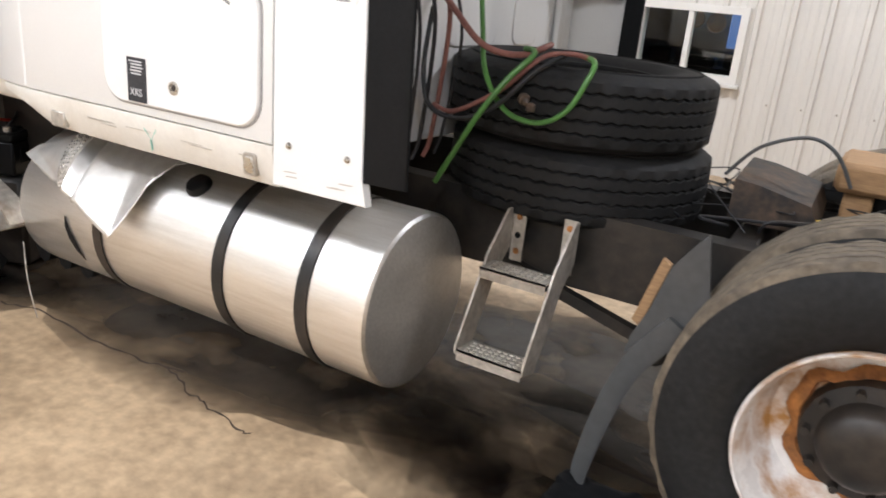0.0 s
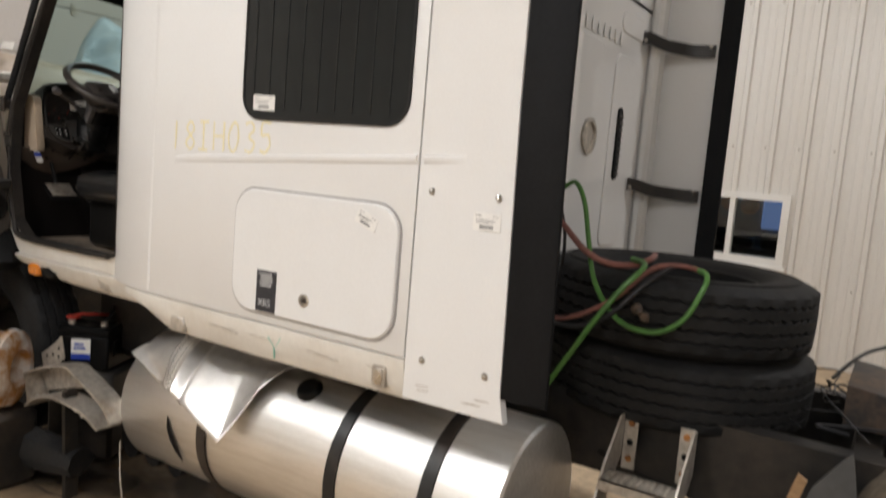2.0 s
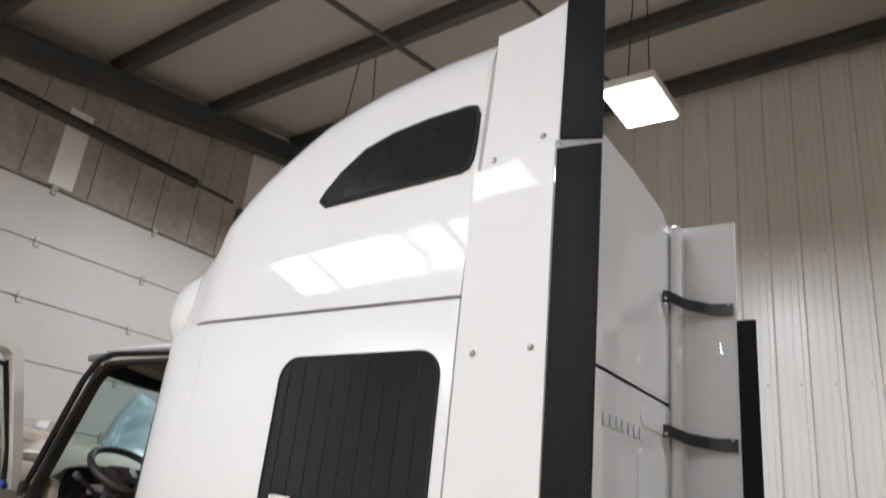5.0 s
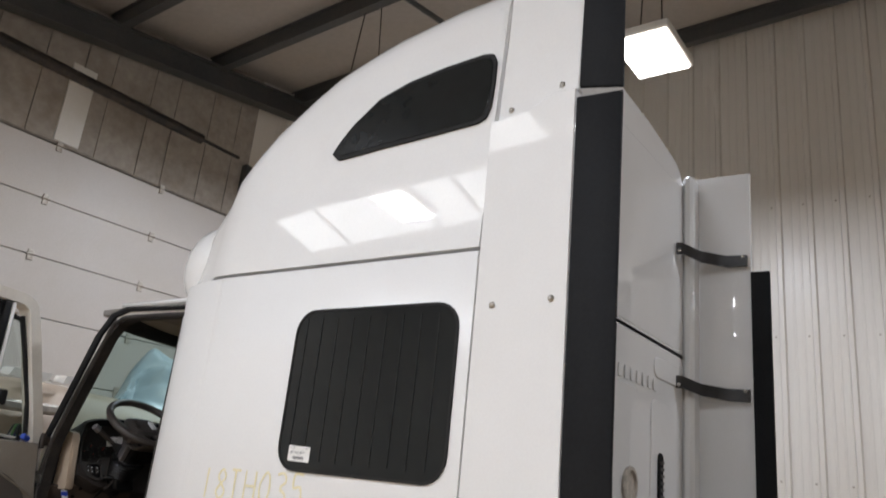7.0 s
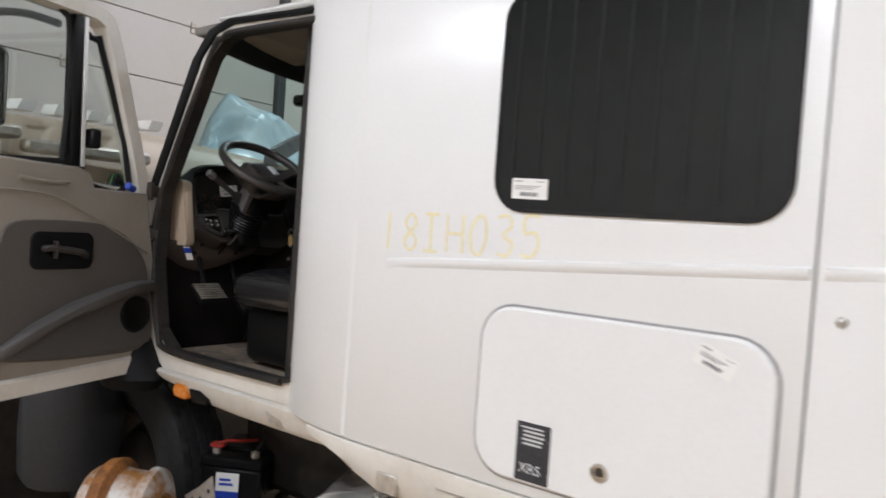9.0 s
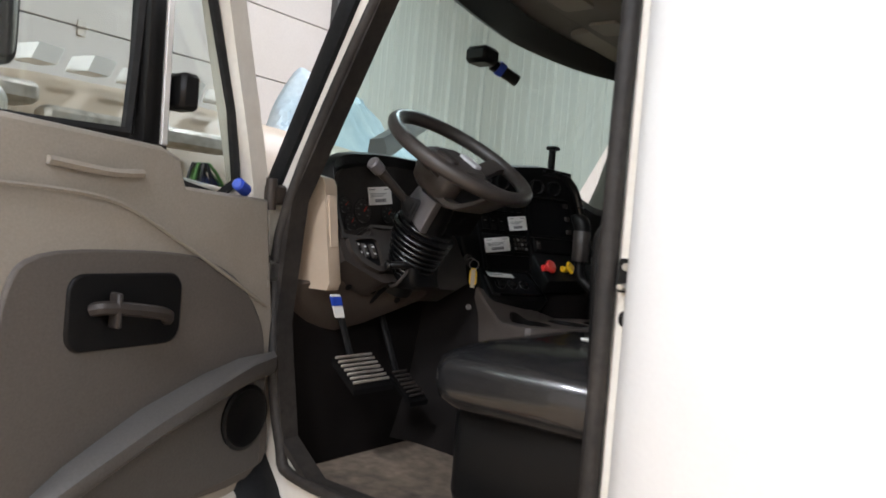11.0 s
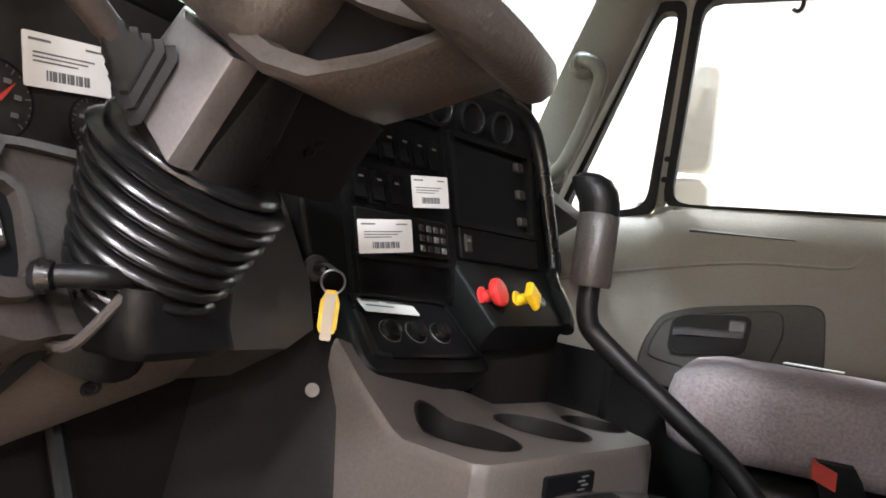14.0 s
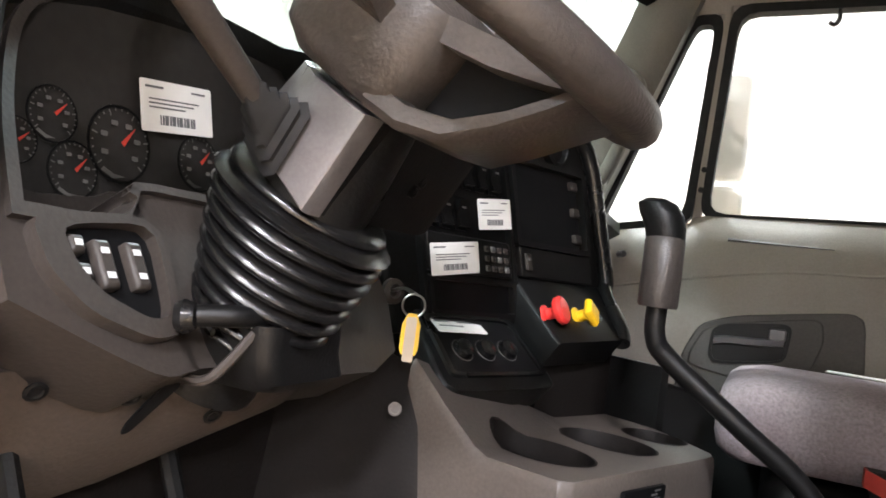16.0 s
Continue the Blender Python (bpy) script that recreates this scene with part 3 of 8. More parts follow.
for u0, u1 in ((BW[0] + 0.02, mid - 0.025), (mid + 0.025, BW[1] - 0.02)):
    bm = B()
    box(bm, u0, u1, NY + 0.02, NY + 0.026, BW[2] + 0.02, BW[3] - 0.02)
    pane = part("pane", bm, M_GLASS, win, smooth=False)
    pane.visible_shadow = False
bm = B()
box(bm, BW[0] - 0.08, BW[1] + 0.08, NY - 0.075, NY, BW[2] - 0.09, BW[2] - 0.052, 0.006)
part("window_sill", bm, M_WHITE, win, smooth=False)
# room beyond the window, its dimness put into the dark wall colour
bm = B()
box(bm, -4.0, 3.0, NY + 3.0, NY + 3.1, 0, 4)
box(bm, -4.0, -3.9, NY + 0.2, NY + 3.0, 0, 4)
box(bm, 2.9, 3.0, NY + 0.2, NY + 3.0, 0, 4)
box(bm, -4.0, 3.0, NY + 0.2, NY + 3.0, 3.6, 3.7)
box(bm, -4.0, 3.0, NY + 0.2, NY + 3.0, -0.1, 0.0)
solo("backdrop", bm, M_ROOM_DIM, "neighbouring room seen through the window, its dimness painted in", "backdrop", kind="structure", smooth=False)
# The panel is no lamp; its glow stands in for light on it.
bm = B()
box(bm, -0.74, -0.2, NY + 2.85, NY + 2.95, 1.12, 1.9, 0.02)
solo("wall_panel_blue", bm, M_BLUE_GLOW, "blue panel in the next room, given a glow of its own", "panel", smooth=False)
for cx, cz, r in ((-0.86, 1.42, 0.12), (-1.12, 1.45, 0.11)):
    bm = B()
    revolve(bm, [(r, 0), (r, 0.04), (r * 0.8, 0.05)], along((cx, NY + 2.6, cz), (cx, NY + 2.5, cz)), 16)
    solo("round_sign", bm, M_RUST, "dark red round sign in the next room", "sign")
bench = thing("workbench", (-1.0, NY + 2.3, 0.0), "dark cluttered workbench in the next room", "workbench")
bm = B()
box(bm, -1.7, -0.3, NY + 2.0, NY + 2.6, 0.84, 0.9, 0.01)
part("worktop", bm, M_GREASE, bench)
for x in (-1.65, -0.4):
    for y in (2.05, 2.5):
        bm = B()
        box(bm, x, x + 0.06, NY + y, NY + y + 0.06, 0.0, 0.84, 0.005)
        part("leg", bm, M_GREASE, bench)
for x, w, h in ((-1.55, 0.3, 0.18), (-1.1, 0.4, 0.12), (-0.6, 0.22, 0.2)):
    bm = B()
    box(bm, x, x + w, NY + 2.1, NY + 2.4, 0.902, 0.902 + h, 0.03)
    solo("tool_case", bm, M_BLACK, "dark tool case on the workbench", "case", group="cases on the workbench")

# high bay lamps, which hang on chains
for lx, ly, lz in LAMPS:
    lamp = thing("ceiling_lamp", (lx, ly, lz), "bright white rectangular high bay lamp hanging from the roof", "lamp", group="high bay lamps")
    bm = B()
    box(bm, lx - 0.23, lx + 0.23, ly - 0.31, ly + 0.31, lz - 0.05, lz + 0.02, 0.01)
    part("housing", bm, M_WHITE, lamp)
    bm = B()
    box(bm, lx - 0.205, lx + 0.205, ly - 0.285, ly + 0.285, lz - 0.07, lz - 0.054, 0.004)
    part("diffuser", bm, M_LED, lamp, "glowing white diffuser")
    for yy in (-0.25, 0.25):
        bm = B()
        rod(bm, (lx, ly + yy, lz + 0.02), (lx, ly + yy * 0.4, roof_z(lx, ly + yy * 0.4) + 0.01), 0.006, 6)
        part("chain", bm, M_BLACK, lamp)

# ---------------------------------------------------------------- the truck's sleeper
RY = 2.06                             # the far side of the sleeper
truck = thing("semi_truck", (-1.0, 1.0, 0.0), "white sleeper semi truck tractor, partly dismantled and damaged", "truck")
SIDE = lambda u, v, d: (u, -d, v)     # on the near side, d towards the outside


def plan(x):
    """How far the sleeper's side lies inside y = 0 along its length."""
    return lerp_at([(-1.862, 0.15), (-1.858, 0.128), (-1.845, 0.103), (-1.82, 0.08), (-1.78, 0.058), (-1.7, 0.032), (-1.6, 0.012), (-1.47, 0.0), (0.3, 0.0)], x)


XS = [-1.862, -1.858, -1.845, -1.82, -1.78, -1.74, -1.7, -1.65, -1.6, -1.53, -1.47, -1.2, -0.9, -0.6, -0.262]


def side_wall(name, z0, z1, flip=False):
    bm = B()
    rings = []
    for x in XS:
        y = plan(x)
        prof = [(y + 0.05, z0), (y + 0.004, z0), (y, z0 + 0.006), (y, z1 - 0.006), (y + 0.004, z1), (y + 0.05, z1)]
        rings.append([(x, RY - a if flip else a, z) for a, z in prof])
    loft(bm, rings)
    return part(name, bm, M_SIDE, truck)


side_wall("sleeper_side", 1.034, 2.436)
side_wall("sleeper_side", 1.034, 2.436, True)
# crease along the side
def crease_z(x):
    return 1.572 + 0.062 * (x + 1.3)


for run in (((-1.36, 0.0), (-1.3, 0.5), (-1.2, 1.0), (-0.7, 1.0), (-0.268, 1.0)), ((-0.242, 1.0), (-0.2, 0.9), (-0.14, 0.4), (-0.1, 0.0))):
    bm = B()
    loft(bm, [[(x, -d * k, crease_z(x) + z) for d, z in ((-0.003, -0.022), (0.004, -0.012), (0.008, -0.002), (0.007, 0.006), (-0.003, 0.012))] for x, k in run])
    part("crease", bm, M_SIDE, truck)

# faint upright seam on the side
bm = B()
loft(bm, [[(x, -0.0007 * k + 0.0004, z) for x, k in ((-1.496, 0.0), (-1.491, 1.0), (-1.485, 1.0), (-1.480, 0.0))] for z in (1.042, 1.5, 2.0, 2.428)])
part("panel_seam", bm, M_SIDE, truck)

# rear wall of the sleeper
bm = B()
prism(bm, rrect(0.05, RY - 0.06, 0.95, 2.462, 0.03, 3), lambda u, v, d: (-0.30 + d, u, v), 0.0, 0.04, 0.006)
rear = part("rear_wall", bm, M_PAINT, truck)
bm = B()
prism(bm, rrect(0.05, RY - 0.06, 2.474, 3.42, 0.1, 6), lambda u, v, d: (-0.30 + d, u, v), 0.0, 0.04, 0.02)
part("rear_wall", bm, M_PAINT, truck)
bm = B()
box(bm, -0.30, -0.262, 0.06, RY - 0.07, 2.46, 2.476)
part("seam", bm, M_GAP, truck)
RW = lambda u, v, d: (-0.26 + d, u, v)
for u0, u1, v0, v1 in ((0.95, 1.36, 1.3, 2.22), (1.52, 1.78, 1.3, 2.2), (1.55, 1.9, 2.3, 2.4)):
    bm = B()
    prism(bm, rrect(u0, u1, v0, v1, 0.06, 5), RW, -0.002, 0.007, 0.006)
    part("pressed_panel", bm, M_PAINT, rear)
bm = B()
revolve(bm, [(0.075, 0), (0.078, 0.012), (0.06, 0.014), (0.056, 0.004), (0.0, 0.004)], along((-0.253, 1.257, 1.80), (0, 1.257, 1.80)), 28)
part("round_vent", bm, M_GALV, rear, "round metal vent")
bm = B()
prism(bm, rrect(1.60, 1.66, 1.62, 1.96, 0.028, 5), RW, 0.006, 0.016, 0.004)
gr = part("grille", bm, M_FLAP, rear, "black slotted vent grille")
for k in range(10):
    bm = B()
    box(bm, -0.246, -0.238, 1.605, 1.655, 1.64 + k * 0.03, 1.655 + k * 0.03, 0.002)
    part("slat", bm, M_BLACK, gr)
# badge lettering pressed into the rear wall, worn away
for k in range(7):
    bm = B()
    box(bm, -0.257, -0.2525, 1.12 + k * 0.07, 1.16 + k * 0.07, 2.235, 2.29, 0.001)
    part("faint_badge_bar", bm, M_PAINT, rear)

# high roof with its fairing
ROOF = [(-1.94, 2.47), (-1.9, 2.62), (-1.8, 2.78), (-1.7, 2.88), (-1.55, 3.03), (-1.376, 3.19), (-1.2, 3.31), (-1.08, 3.38), (-0.9, 3.44), (-0.78, 3.47), (-0.5, 3.515), (-0.26, 3.53)]


def roof_ring(x, top, lift=0.0):
    pts = []
    y0 = plan(x) + (0.03 if x < -1.6 else 0)
    base = 2.448
    lean = 0.055 * (top - base)
    r = min(0.2, (top - base) * 0.75)
    half = [(y0, base)]
    for s in (0.25, 0.5, 0.75, 1.0):
        half.append((y0 + lean * s, base + (top - r - base) * s))
    for a in (15, 30, 45, 60, 75, 90):
        half.append((y0 + lean + r * (1 - math.cos(radians(a))), top - r + r * math.sin(radians(a))))
    half.append((RY * 0.3, top + 0.04))
    half.append((RY * 0.5, top + 0.055))
    return [(x, y, z) for y, z in half] + [(x, RY - y, z) for y, z in reversed(half[:-1])]


bm = B()
loft(bm, [roof_ring(x, lerp_at(ROOF, x)) for x in (-1.9, -1.86, -1.8, -1.72, -1.64, -1.55, -1.46, -1.376, -1.28, -1.18, -1.08, -0.98, -0.88, -0.78, -0.64, -0.5, -0.38, -0.262)])
part("high_roof", bm, M_PAINT, truck)


def roof_y(z):
    return 0.055 * (z - 2.448)


RS = lambda u, v, d: (u, roof_y(v) - d, v)
UW = [(-0.985, 2.915), (-0.96, 2.955), (-0.9, 3.02), (-0.79, 3.098), (-0.66, 3.135), (-0.5, 3.155), (-0.34, 3.163), (-0.305, 3.155), (-0.29, 3.125), (-0.288, 3.04), (-0.291, 2.96), (-0.305, 2.925), (-0.335, 2.912), (-0.5, 2.905), (-0.75, 2.897), (-0.95, 2.888)]
bm = B()
prism(bm, UW, RS, -0.01, 0.006, 0.004)
upw = part("upper_window", bm, M_TINT, truck, "dark tinted upper sleeper window")
bm = B()
frame_ring(bm, [(u + (u + 0.63) * 0.03, v + (v - 3.03) * 0.1) for u, v in UW], UW, RS, -0.01, 0.004)
part("seal", bm, M_RUBBER, upw)

# rounded marker cap over the cab at the sleeper's front
bm = B()
rings = []
for k, (x, r) in enumerate(((-1.98, 0.02), (-1.97, 0.07), (-1.93, 0.12), (-1.87, 0.15), (-1.8, 0.16), (-1.72, 0.14))):
    rings.append([(x, 0.20 + r * 0.75 * math.cos(t * math.pi / 8), 2.55 + r * 1.25 * math.sin(t * math.pi / 8)) for t in range(16)])
loft(bm, rings)
part("roof_horn_cover", bm, M_PAINT, truck)

# sleeper window
WIN = rrect(-1.01, -0.306, 1.722, 2.275, 0.085, 6)
bm = B()
prism(bm, WIN, SIDE, -0.012, 0.004, 0.003)
swin = part("side_window", bm, M_TINT, truck, "dark tinted sleeper window with a pleated blind behind")
bm = B()
frame_ring(bm, WIN, rrect(-1.001, -0.315, 1.731, 2.266, 0.076, 6), SIDE, -0.004, 0.006)
part("seal", bm, M_RUBBER, swin, "thin black rubber seal")
for k in range(9):
    x = -0.96 + k * 0.072
    bm = B()
    box(bm, x, x + 0.006, -0.0055, -0.0035, 1.76, 2.24)
    part("blind_pleat", bm, M_PLEAT, swin)
sticker(swin, (-0.954, -0.006, 1.756), (1, 0, -0.02), (0, 0, 1), 0.1, 0.05)

# storage door
SD = rrect(-1.008, -0.31, 1.072, 1.486, 0.085, 6)
# Grey ring paints the shadow line round the door.
bm = B()
frame_ring(bm, rrect(-1.018, -0.30, 1.062, 1.496, 0.095, 6), rrect(-1.001, -0.317, 1.079, 1.479, 0.078, 6), SIDE, -0.01, 0.0035)
part("storage_door_gap", bm, M_GAP, truck)
bm = B()
prism(bm, rrect(-1.012, -0.306, 1.068, 1.490, 0.09, 6), SIDE, -0.004, 0.012, 0.006)
sdoor = part("storage_door", bm, M_SIDE, truck, "white luggage compartment door")
bm = B()
revolve(bm, [(0.021, -0.002), (0.021, 0.004), (0.015, 0.005), (0.013, 0.001), (0.0, 0.001)], along((-0.665, -0.012, 1.145), (-0.665, -1, 1.145)), 18)
part("lock", bm, M_CHROME, sdoor)
bm = B()
revolve(bm, [(0.011, 0.0), (0.009, 0.002), (0.0001, 0.002)], along((-0.665, -0.0128, 1.145), (-0.665, -1, 1.145)), 14)
part("lock_barrel", bm, M_DASH2, sdoor)
sticker(sdoor, (-0.477, -0.0125, 1.432), (1, 0, -0.42), (0.42, 0, 1), 0.085, 0.045)
lab = sticker(sdoor, (-0.885, -0.0125, 1.076), (1, 0, 0.0), (0, 0, 1), 0.092, 0.142, bars=((0.12, 0.66, 0.9, 0.03), (0.2, 0.6, 0.83, 0.035), (0.2, 0.62, 0.76, 0.035), (0.16, 0.62, 0.69, 0.035), (0.2, 0.55, 0.62, 0.035)), name="black_label", mat=M_INK, ink=M_MARK)


def lettering(text, size, place, u, v, mat, parent, depth=0.0006):
    """Raised or painted letters with the built-in font, as one mesh."""
    cu = bpy.data.curves.new("letters", "FONT")
    cu.body, cu.size, cu.extrude = text, size, depth
    cu.resolution_u = 3
    tmp = bpy.data.objects.new("letters", cu)
    scene.collection.objects.link(tmp)
    me = bpy.data.meshes.new_from_object(tmp.evaluated_get(bpy.context.evaluated_depsgraph_get()))
    bpy.data.objects.remove(tmp)
    u, v = Vector(u).normalized(), Vector(v).normalized()
    n = u.cross(v)
    me.transform(Matrix(((u.x, v.x, n.x, place[0]), (u.y, v.y, n.y, place[1]), (u.z, v.z, n.z, place[2]), (0, 0, 0, 1))))
    me.materials.append(mat)
    ob = new("lettering", me)
    ob.parent = parent
    if parent.type == "EMPTY":
        ob.matrix_parent_inverse = Matrix.Translation(-parent.location)
    return ob


lettering("XRS", 0.034, (-0.874, -0.0145, 1.096), (1, 0, 0), (0, 0, 1), M_MARK, lab)

# yellow stock mark brushed on by hand
STROKES = {"1": [[(0.45, 0), (0.5, 1)]], "8": [[(0.5, 0.5), (0.15, 0.75), (0.5, 1), (0.8, 0.75), (0.45, 0.5), (0.1, 0.22), (0.5, 0), (0.85, 0.25), (0.5, 0.5)]],
           "I": [[(0.1, 1), (0.9, 1)], [(0.5, 1), (0.5, 0)], [(0.1, 0), (0.9, 0)]], "H": [[(0.1, 1), (0.1, 0)], [(0.9, 1), (0.9, 0)], [(0.1, 0.5), (0.9, 0.5)]],
           "0": [[(0.5, 1), (0.1, 0.6), (0.2, 0.1), (0.6, 0), (0.9, 0.4), (0.8, 0.9), (0.5, 1)]], "3": [[(0.1, 0.95), (0.6, 1), (0.8, 0.75), (0.4, 0.52), (0.85, 0.3), (0.6, 0), (0.1, 0.05)]],
           "5": [[(0.9, 1), (0.25, 1), (0.2, 0.58), (0.7, 0.6), (0.85, 0.25), (0.5, 0), (0.1, 0.06)]]}
for k, ch in enumerate("18IH035"):
    bm = B()
    for q_, st in enumerate(STROKES[ch]):
        line = smooth_path([(u * 0.06, 0, v * 0.1) for u, v in st], 4)
        o = Vector((-1.385 + k * 0.077 + random.uniform(-0.004, 0.004), -0.0012 - 0.0003 * q_, 1.602 + 0.002 * k))
        prev = None
        for i_, p in enumerate(line):
            d = (line[min(i_ + 1, len(line) - 1)] - line[max(i_ - 1, 0)]).normalized()
            w = Vector((d.z, 0, -d.x)) * (0.0035 + 0.0015 * random.random())
            cur = [bm.verts.new(o + p - w + Vector((0, -0.00002 * i_, 0))), bm.verts.new(o + p + w + Vector((0, -0.00002 * i_, 0)))]
            if prev:
                bm.faces.new((prev[0], cur[0], cur[1], prev[1]))
            prev = cur
    part("yellow_stock_mark", bm, M_YELLOWCHALK, truck, smooth=False)

# skirt below the sleeper
bm = B()
rings = []
for x, dz, dy in ((-1.67, -0.002, 0.03), (-1.61, -0.012, 0.016), (-1.52, -0.06, 0.006), (-1.45, -0.095, 0.0), (-1.38, -0.118, 0.0), (-1.25, -0.122, 0.0), (-0.9, -0.125, 0.0), (-0.6, -0.125, 0.0), (-0.257, -0.125, 0.0)):
    rings.append([(x, y + dy, z) for y, z in ((0.05, 1.03), (-0.002, 1.03), (-0.004, 1.022), (0.004, 1.0 + dz * 0.4), (0.03, 1.026 + dz), (0.06, 1.03 + dz))])
loft(bm, rings)
skirt = part("skirt", bm, M_PAINT_B, truck, "scuffed white lower skirt")
bm = B()
box(bm, -1.345, -1.265, -0.004, 0.02, 0.915, 0.975, 0.006)
part("torn_vent_slot", bm, M_GALV, skirt)
bm = B()
prism(bm, rrect(-0.375, -0.32, 0.925, 0.995, 0.01, 3), lambda u, v, d: (u, 0.01 - d, v), 0.0, 0.016, 0.004)
bdg = part("marker_lamp", bm, M_GALV, skirt, "square clear marker lamp")
bm = B()
prism(bm, rrect(-0.366, -0.329, 0.934, 0.986, 0.012, 3), lambda u, v, d: (u, 0.01 - d, v), 0.016, 0.021, 0.004)
part("lens", bm, M_CHROME, bdg)
for k in range(9):
    a = -1.2 + random.random() * 0.9
    bm = B()
    zs = 0.965 + 0.02 * random.random()
    box(bm, a, a + random.uniform(0.03, 0.14), -0.0022, 0.012, zs, zs + 0.0012)
    part("scratch", bm, M_GALV, skirt, smooth=False)
bm = B()
for a, b in (((-0.83, 0.99), (-0.80, 0.955)), ((-0.77, 0.995), (-0.80, 0.955)), ((-0.80, 0.955), (-0.80, 0.92))):
    rod(bm, (a[0], 0.001, a[1]), (b[0], 0.006, b[1]), 0.003, 6)
part("green_chalk_mark", bm, material("green_paint_marker", (0.25, 0.55, 0.45), 0.7), skirt)

# ---------------------------------------------------------------- side extenders
def extender(y, sign, zt, near):
    at = lambda u, v, d: (u, y - sign * d, v)
    bm = B()
    out = [(-0.2568, 0.915), (0.09, 0.918), (0.072, 1.0), (0.052, 1.8), (0.046, 2.5), (0.043, 2.932), (-0.02, 2.934), (-0.05, 2.926), (-0.09, 2.902), (-0.141, 2.884), (-0.2, 2.88), (-0.2568, 2.878)] if near else \
          [(-0.249, 1.2), (0.06, 1.2), (0.06, zt), (-0.249, zt)]
    prism(bm, out, at, -0.03, 0.0, 0.0025)
    e = part("side_extender", bm, M_PAINT, truck, "white side extender fairing")
    if near:
        bm = B()
        prism(bm, [(-0.247, 2.888), (-0.2, 2.890), (-0.141, 2.894), (-0.09, 2.912), (-0.05, 2.936), (-0.02, 2.944), (0.043, 2.942), (0.042, 3.2), (0.048, 3.525), (0.0, 3.508), (-0.05, 3.492), (-0.11, 3.478), (-0.2, 3.465), (-0.245, 3.46), (-0.242, 3.2)],
              lambda u, v, d: (u, roof_y(v) - 0.0 - d, v), -0.03, 0.0, 0.006)
        part("side_extender", bm, M_PAINT, truck, "white upper extender fairing")
    return e


ext = extender(0.0, 1, 2.92, True)
for x, z in ((-0.207, 1.546), (0.014, 1.545), (-0.194, 1.044), (0.02, 1.042), (-0.195, 2.256), (0.0, 2.266)):
    screw(ext, (x, -0.001, z), (0, -1, 0))
for x, z in ((-0.196, 2.92), (-0.017, 2.972)):
    screw(ext, (x, roof_y(z) - 0.001, z), (0, -1, 0))
for k in range(5):
    bm = B()
    a, zs = random.uniform(-0.22, 0.02), 0.925 + 0.05 * random.random() ** 2
    loft(bm, [[(a + dx_, -0.0006 - 0.0003 * q, zs + dx_ * 0.06 + q * w_) for q, w_ in ((0, 0.0), (1, 0.0008), (1, 0.003), (0, 0.004))] for dx_ in (0.0, random.uniform(0.02, 0.07))])
    part("scuff", bm, M_GALV, ext, smooth=False)
sticker(ext, (-0.06, -0.0012, 1.45), (1, 0, 0.0), (0, 0, 1), 0.088, 0.05)
bm = B()
prism(bm, [(0.048, 2.9), (0.055, 1.8), (0.073, 0.985), (0.205, 0.985), (0.188, 1.8), (0.188, 2.9)], lambda u, v, d: (u, 0.012 + 0.12 * (u - 0.05) - d, v), 0.0, 0.012, 0.003)
part("extender_flap", bm, M_FLAP, truck, "black rubber edge flap")
bm = B()
prism(bm, [(0.047, 2.945), (0.182, 2.925), (0.176, 3.478), (0.05, 3.535)], lambda u, v, d: (u, 0.03 + 0.12 * (u - 0.05) - d, v), 0.0, 0.012, 0.003)
part("extender_flap", bm, M_FLAP, truck, "black rubber edge flap")
extender(RY + 0.03, 1, 3.5, False)
bm = B()
box(bm, -0.262, -0.2, RY - 0.1, RY + 0.02, 1.2, 3.48, 0.02)
part("corner_post", bm, M_PAINT, truck)
bm = B()
prism(bm, rrect(0.062, 0.155, 1.2, 2.93, 0.004, 2), lambda u, v, d: (u, RY + 0.02 - d, v), 0.0, 0.014, 0.003)
part("extender_flap", bm, M_FLAP, truck, "black rubber edge flap")
for z in (2.30, 1.58, 3.0):
    bm = B()
    loft(bm, [[(x, y + a, z + b + dz) for a, b in ((-0.01, -0.03), (0.01, -0.03), (0.01, 0.03), (-0.01, 0.03))] for x, y, dz in
              ((-0.255, RY - 0.2, 0.025), (-0.225, RY - 0.19, 0.025), (-0.16, RY - 0.1, 0.0), (-0.05, RY - 0.01, -0.01), (0.05, RY - 0.005, -0.012))])
    br = part("extender_bracket", bm, M_BLACK, truck, "black steel stay")
    for x, y in ((-0.24, RY - 0.208), (0.03, RY - 0.018)):
        screw(br, (x, y, z + 0.01), (0, -1, 0), 0.008)

# ---------------------------------------------------------------- fuel tank
TY, TZ, TR = 0.385, 0.50, 0.31
X_AX = Matrix.Translation((0, TY, TZ)) @ Matrix.Rotation(radians(90), 4, "Y")
bm = B()
revolve(bm, [(TR - 0.012, 0.052), (TR - 0.002, 0.044), (TR, 0.03), (TR, -1.0), (TR, -1.74), (TR - 0.03, -1.78), (0.02, -1.79)], X_AX, 64)
tank = part("fuel_tank", bm, M_ALU, truck, "cylindrical brushed aluminium fuel tank")
bm = B()
revolve(bm, [(TR - 0.012, 0.0525), (TR - 0.03, 0.056), (0.2, 0.068), (0.0001, 0.074)], X_AX, 64)
part("tank_end", bm, M_ALU_END, tank, "dished dull tank end")
for x in (-0.2, -0.578, -1.23):
    bm = B()
    revolve(bm, [(TR + 0.001, x - 0.026), (TR + 0.007, x - 0.024), (TR + 0.007, x + 0.024), (TR + 0.001, x + 0.026)], X_AX, 64, True)
    part("tank_strap", bm, M_BLACK, tank, "black painted steel strap")
bm = B()
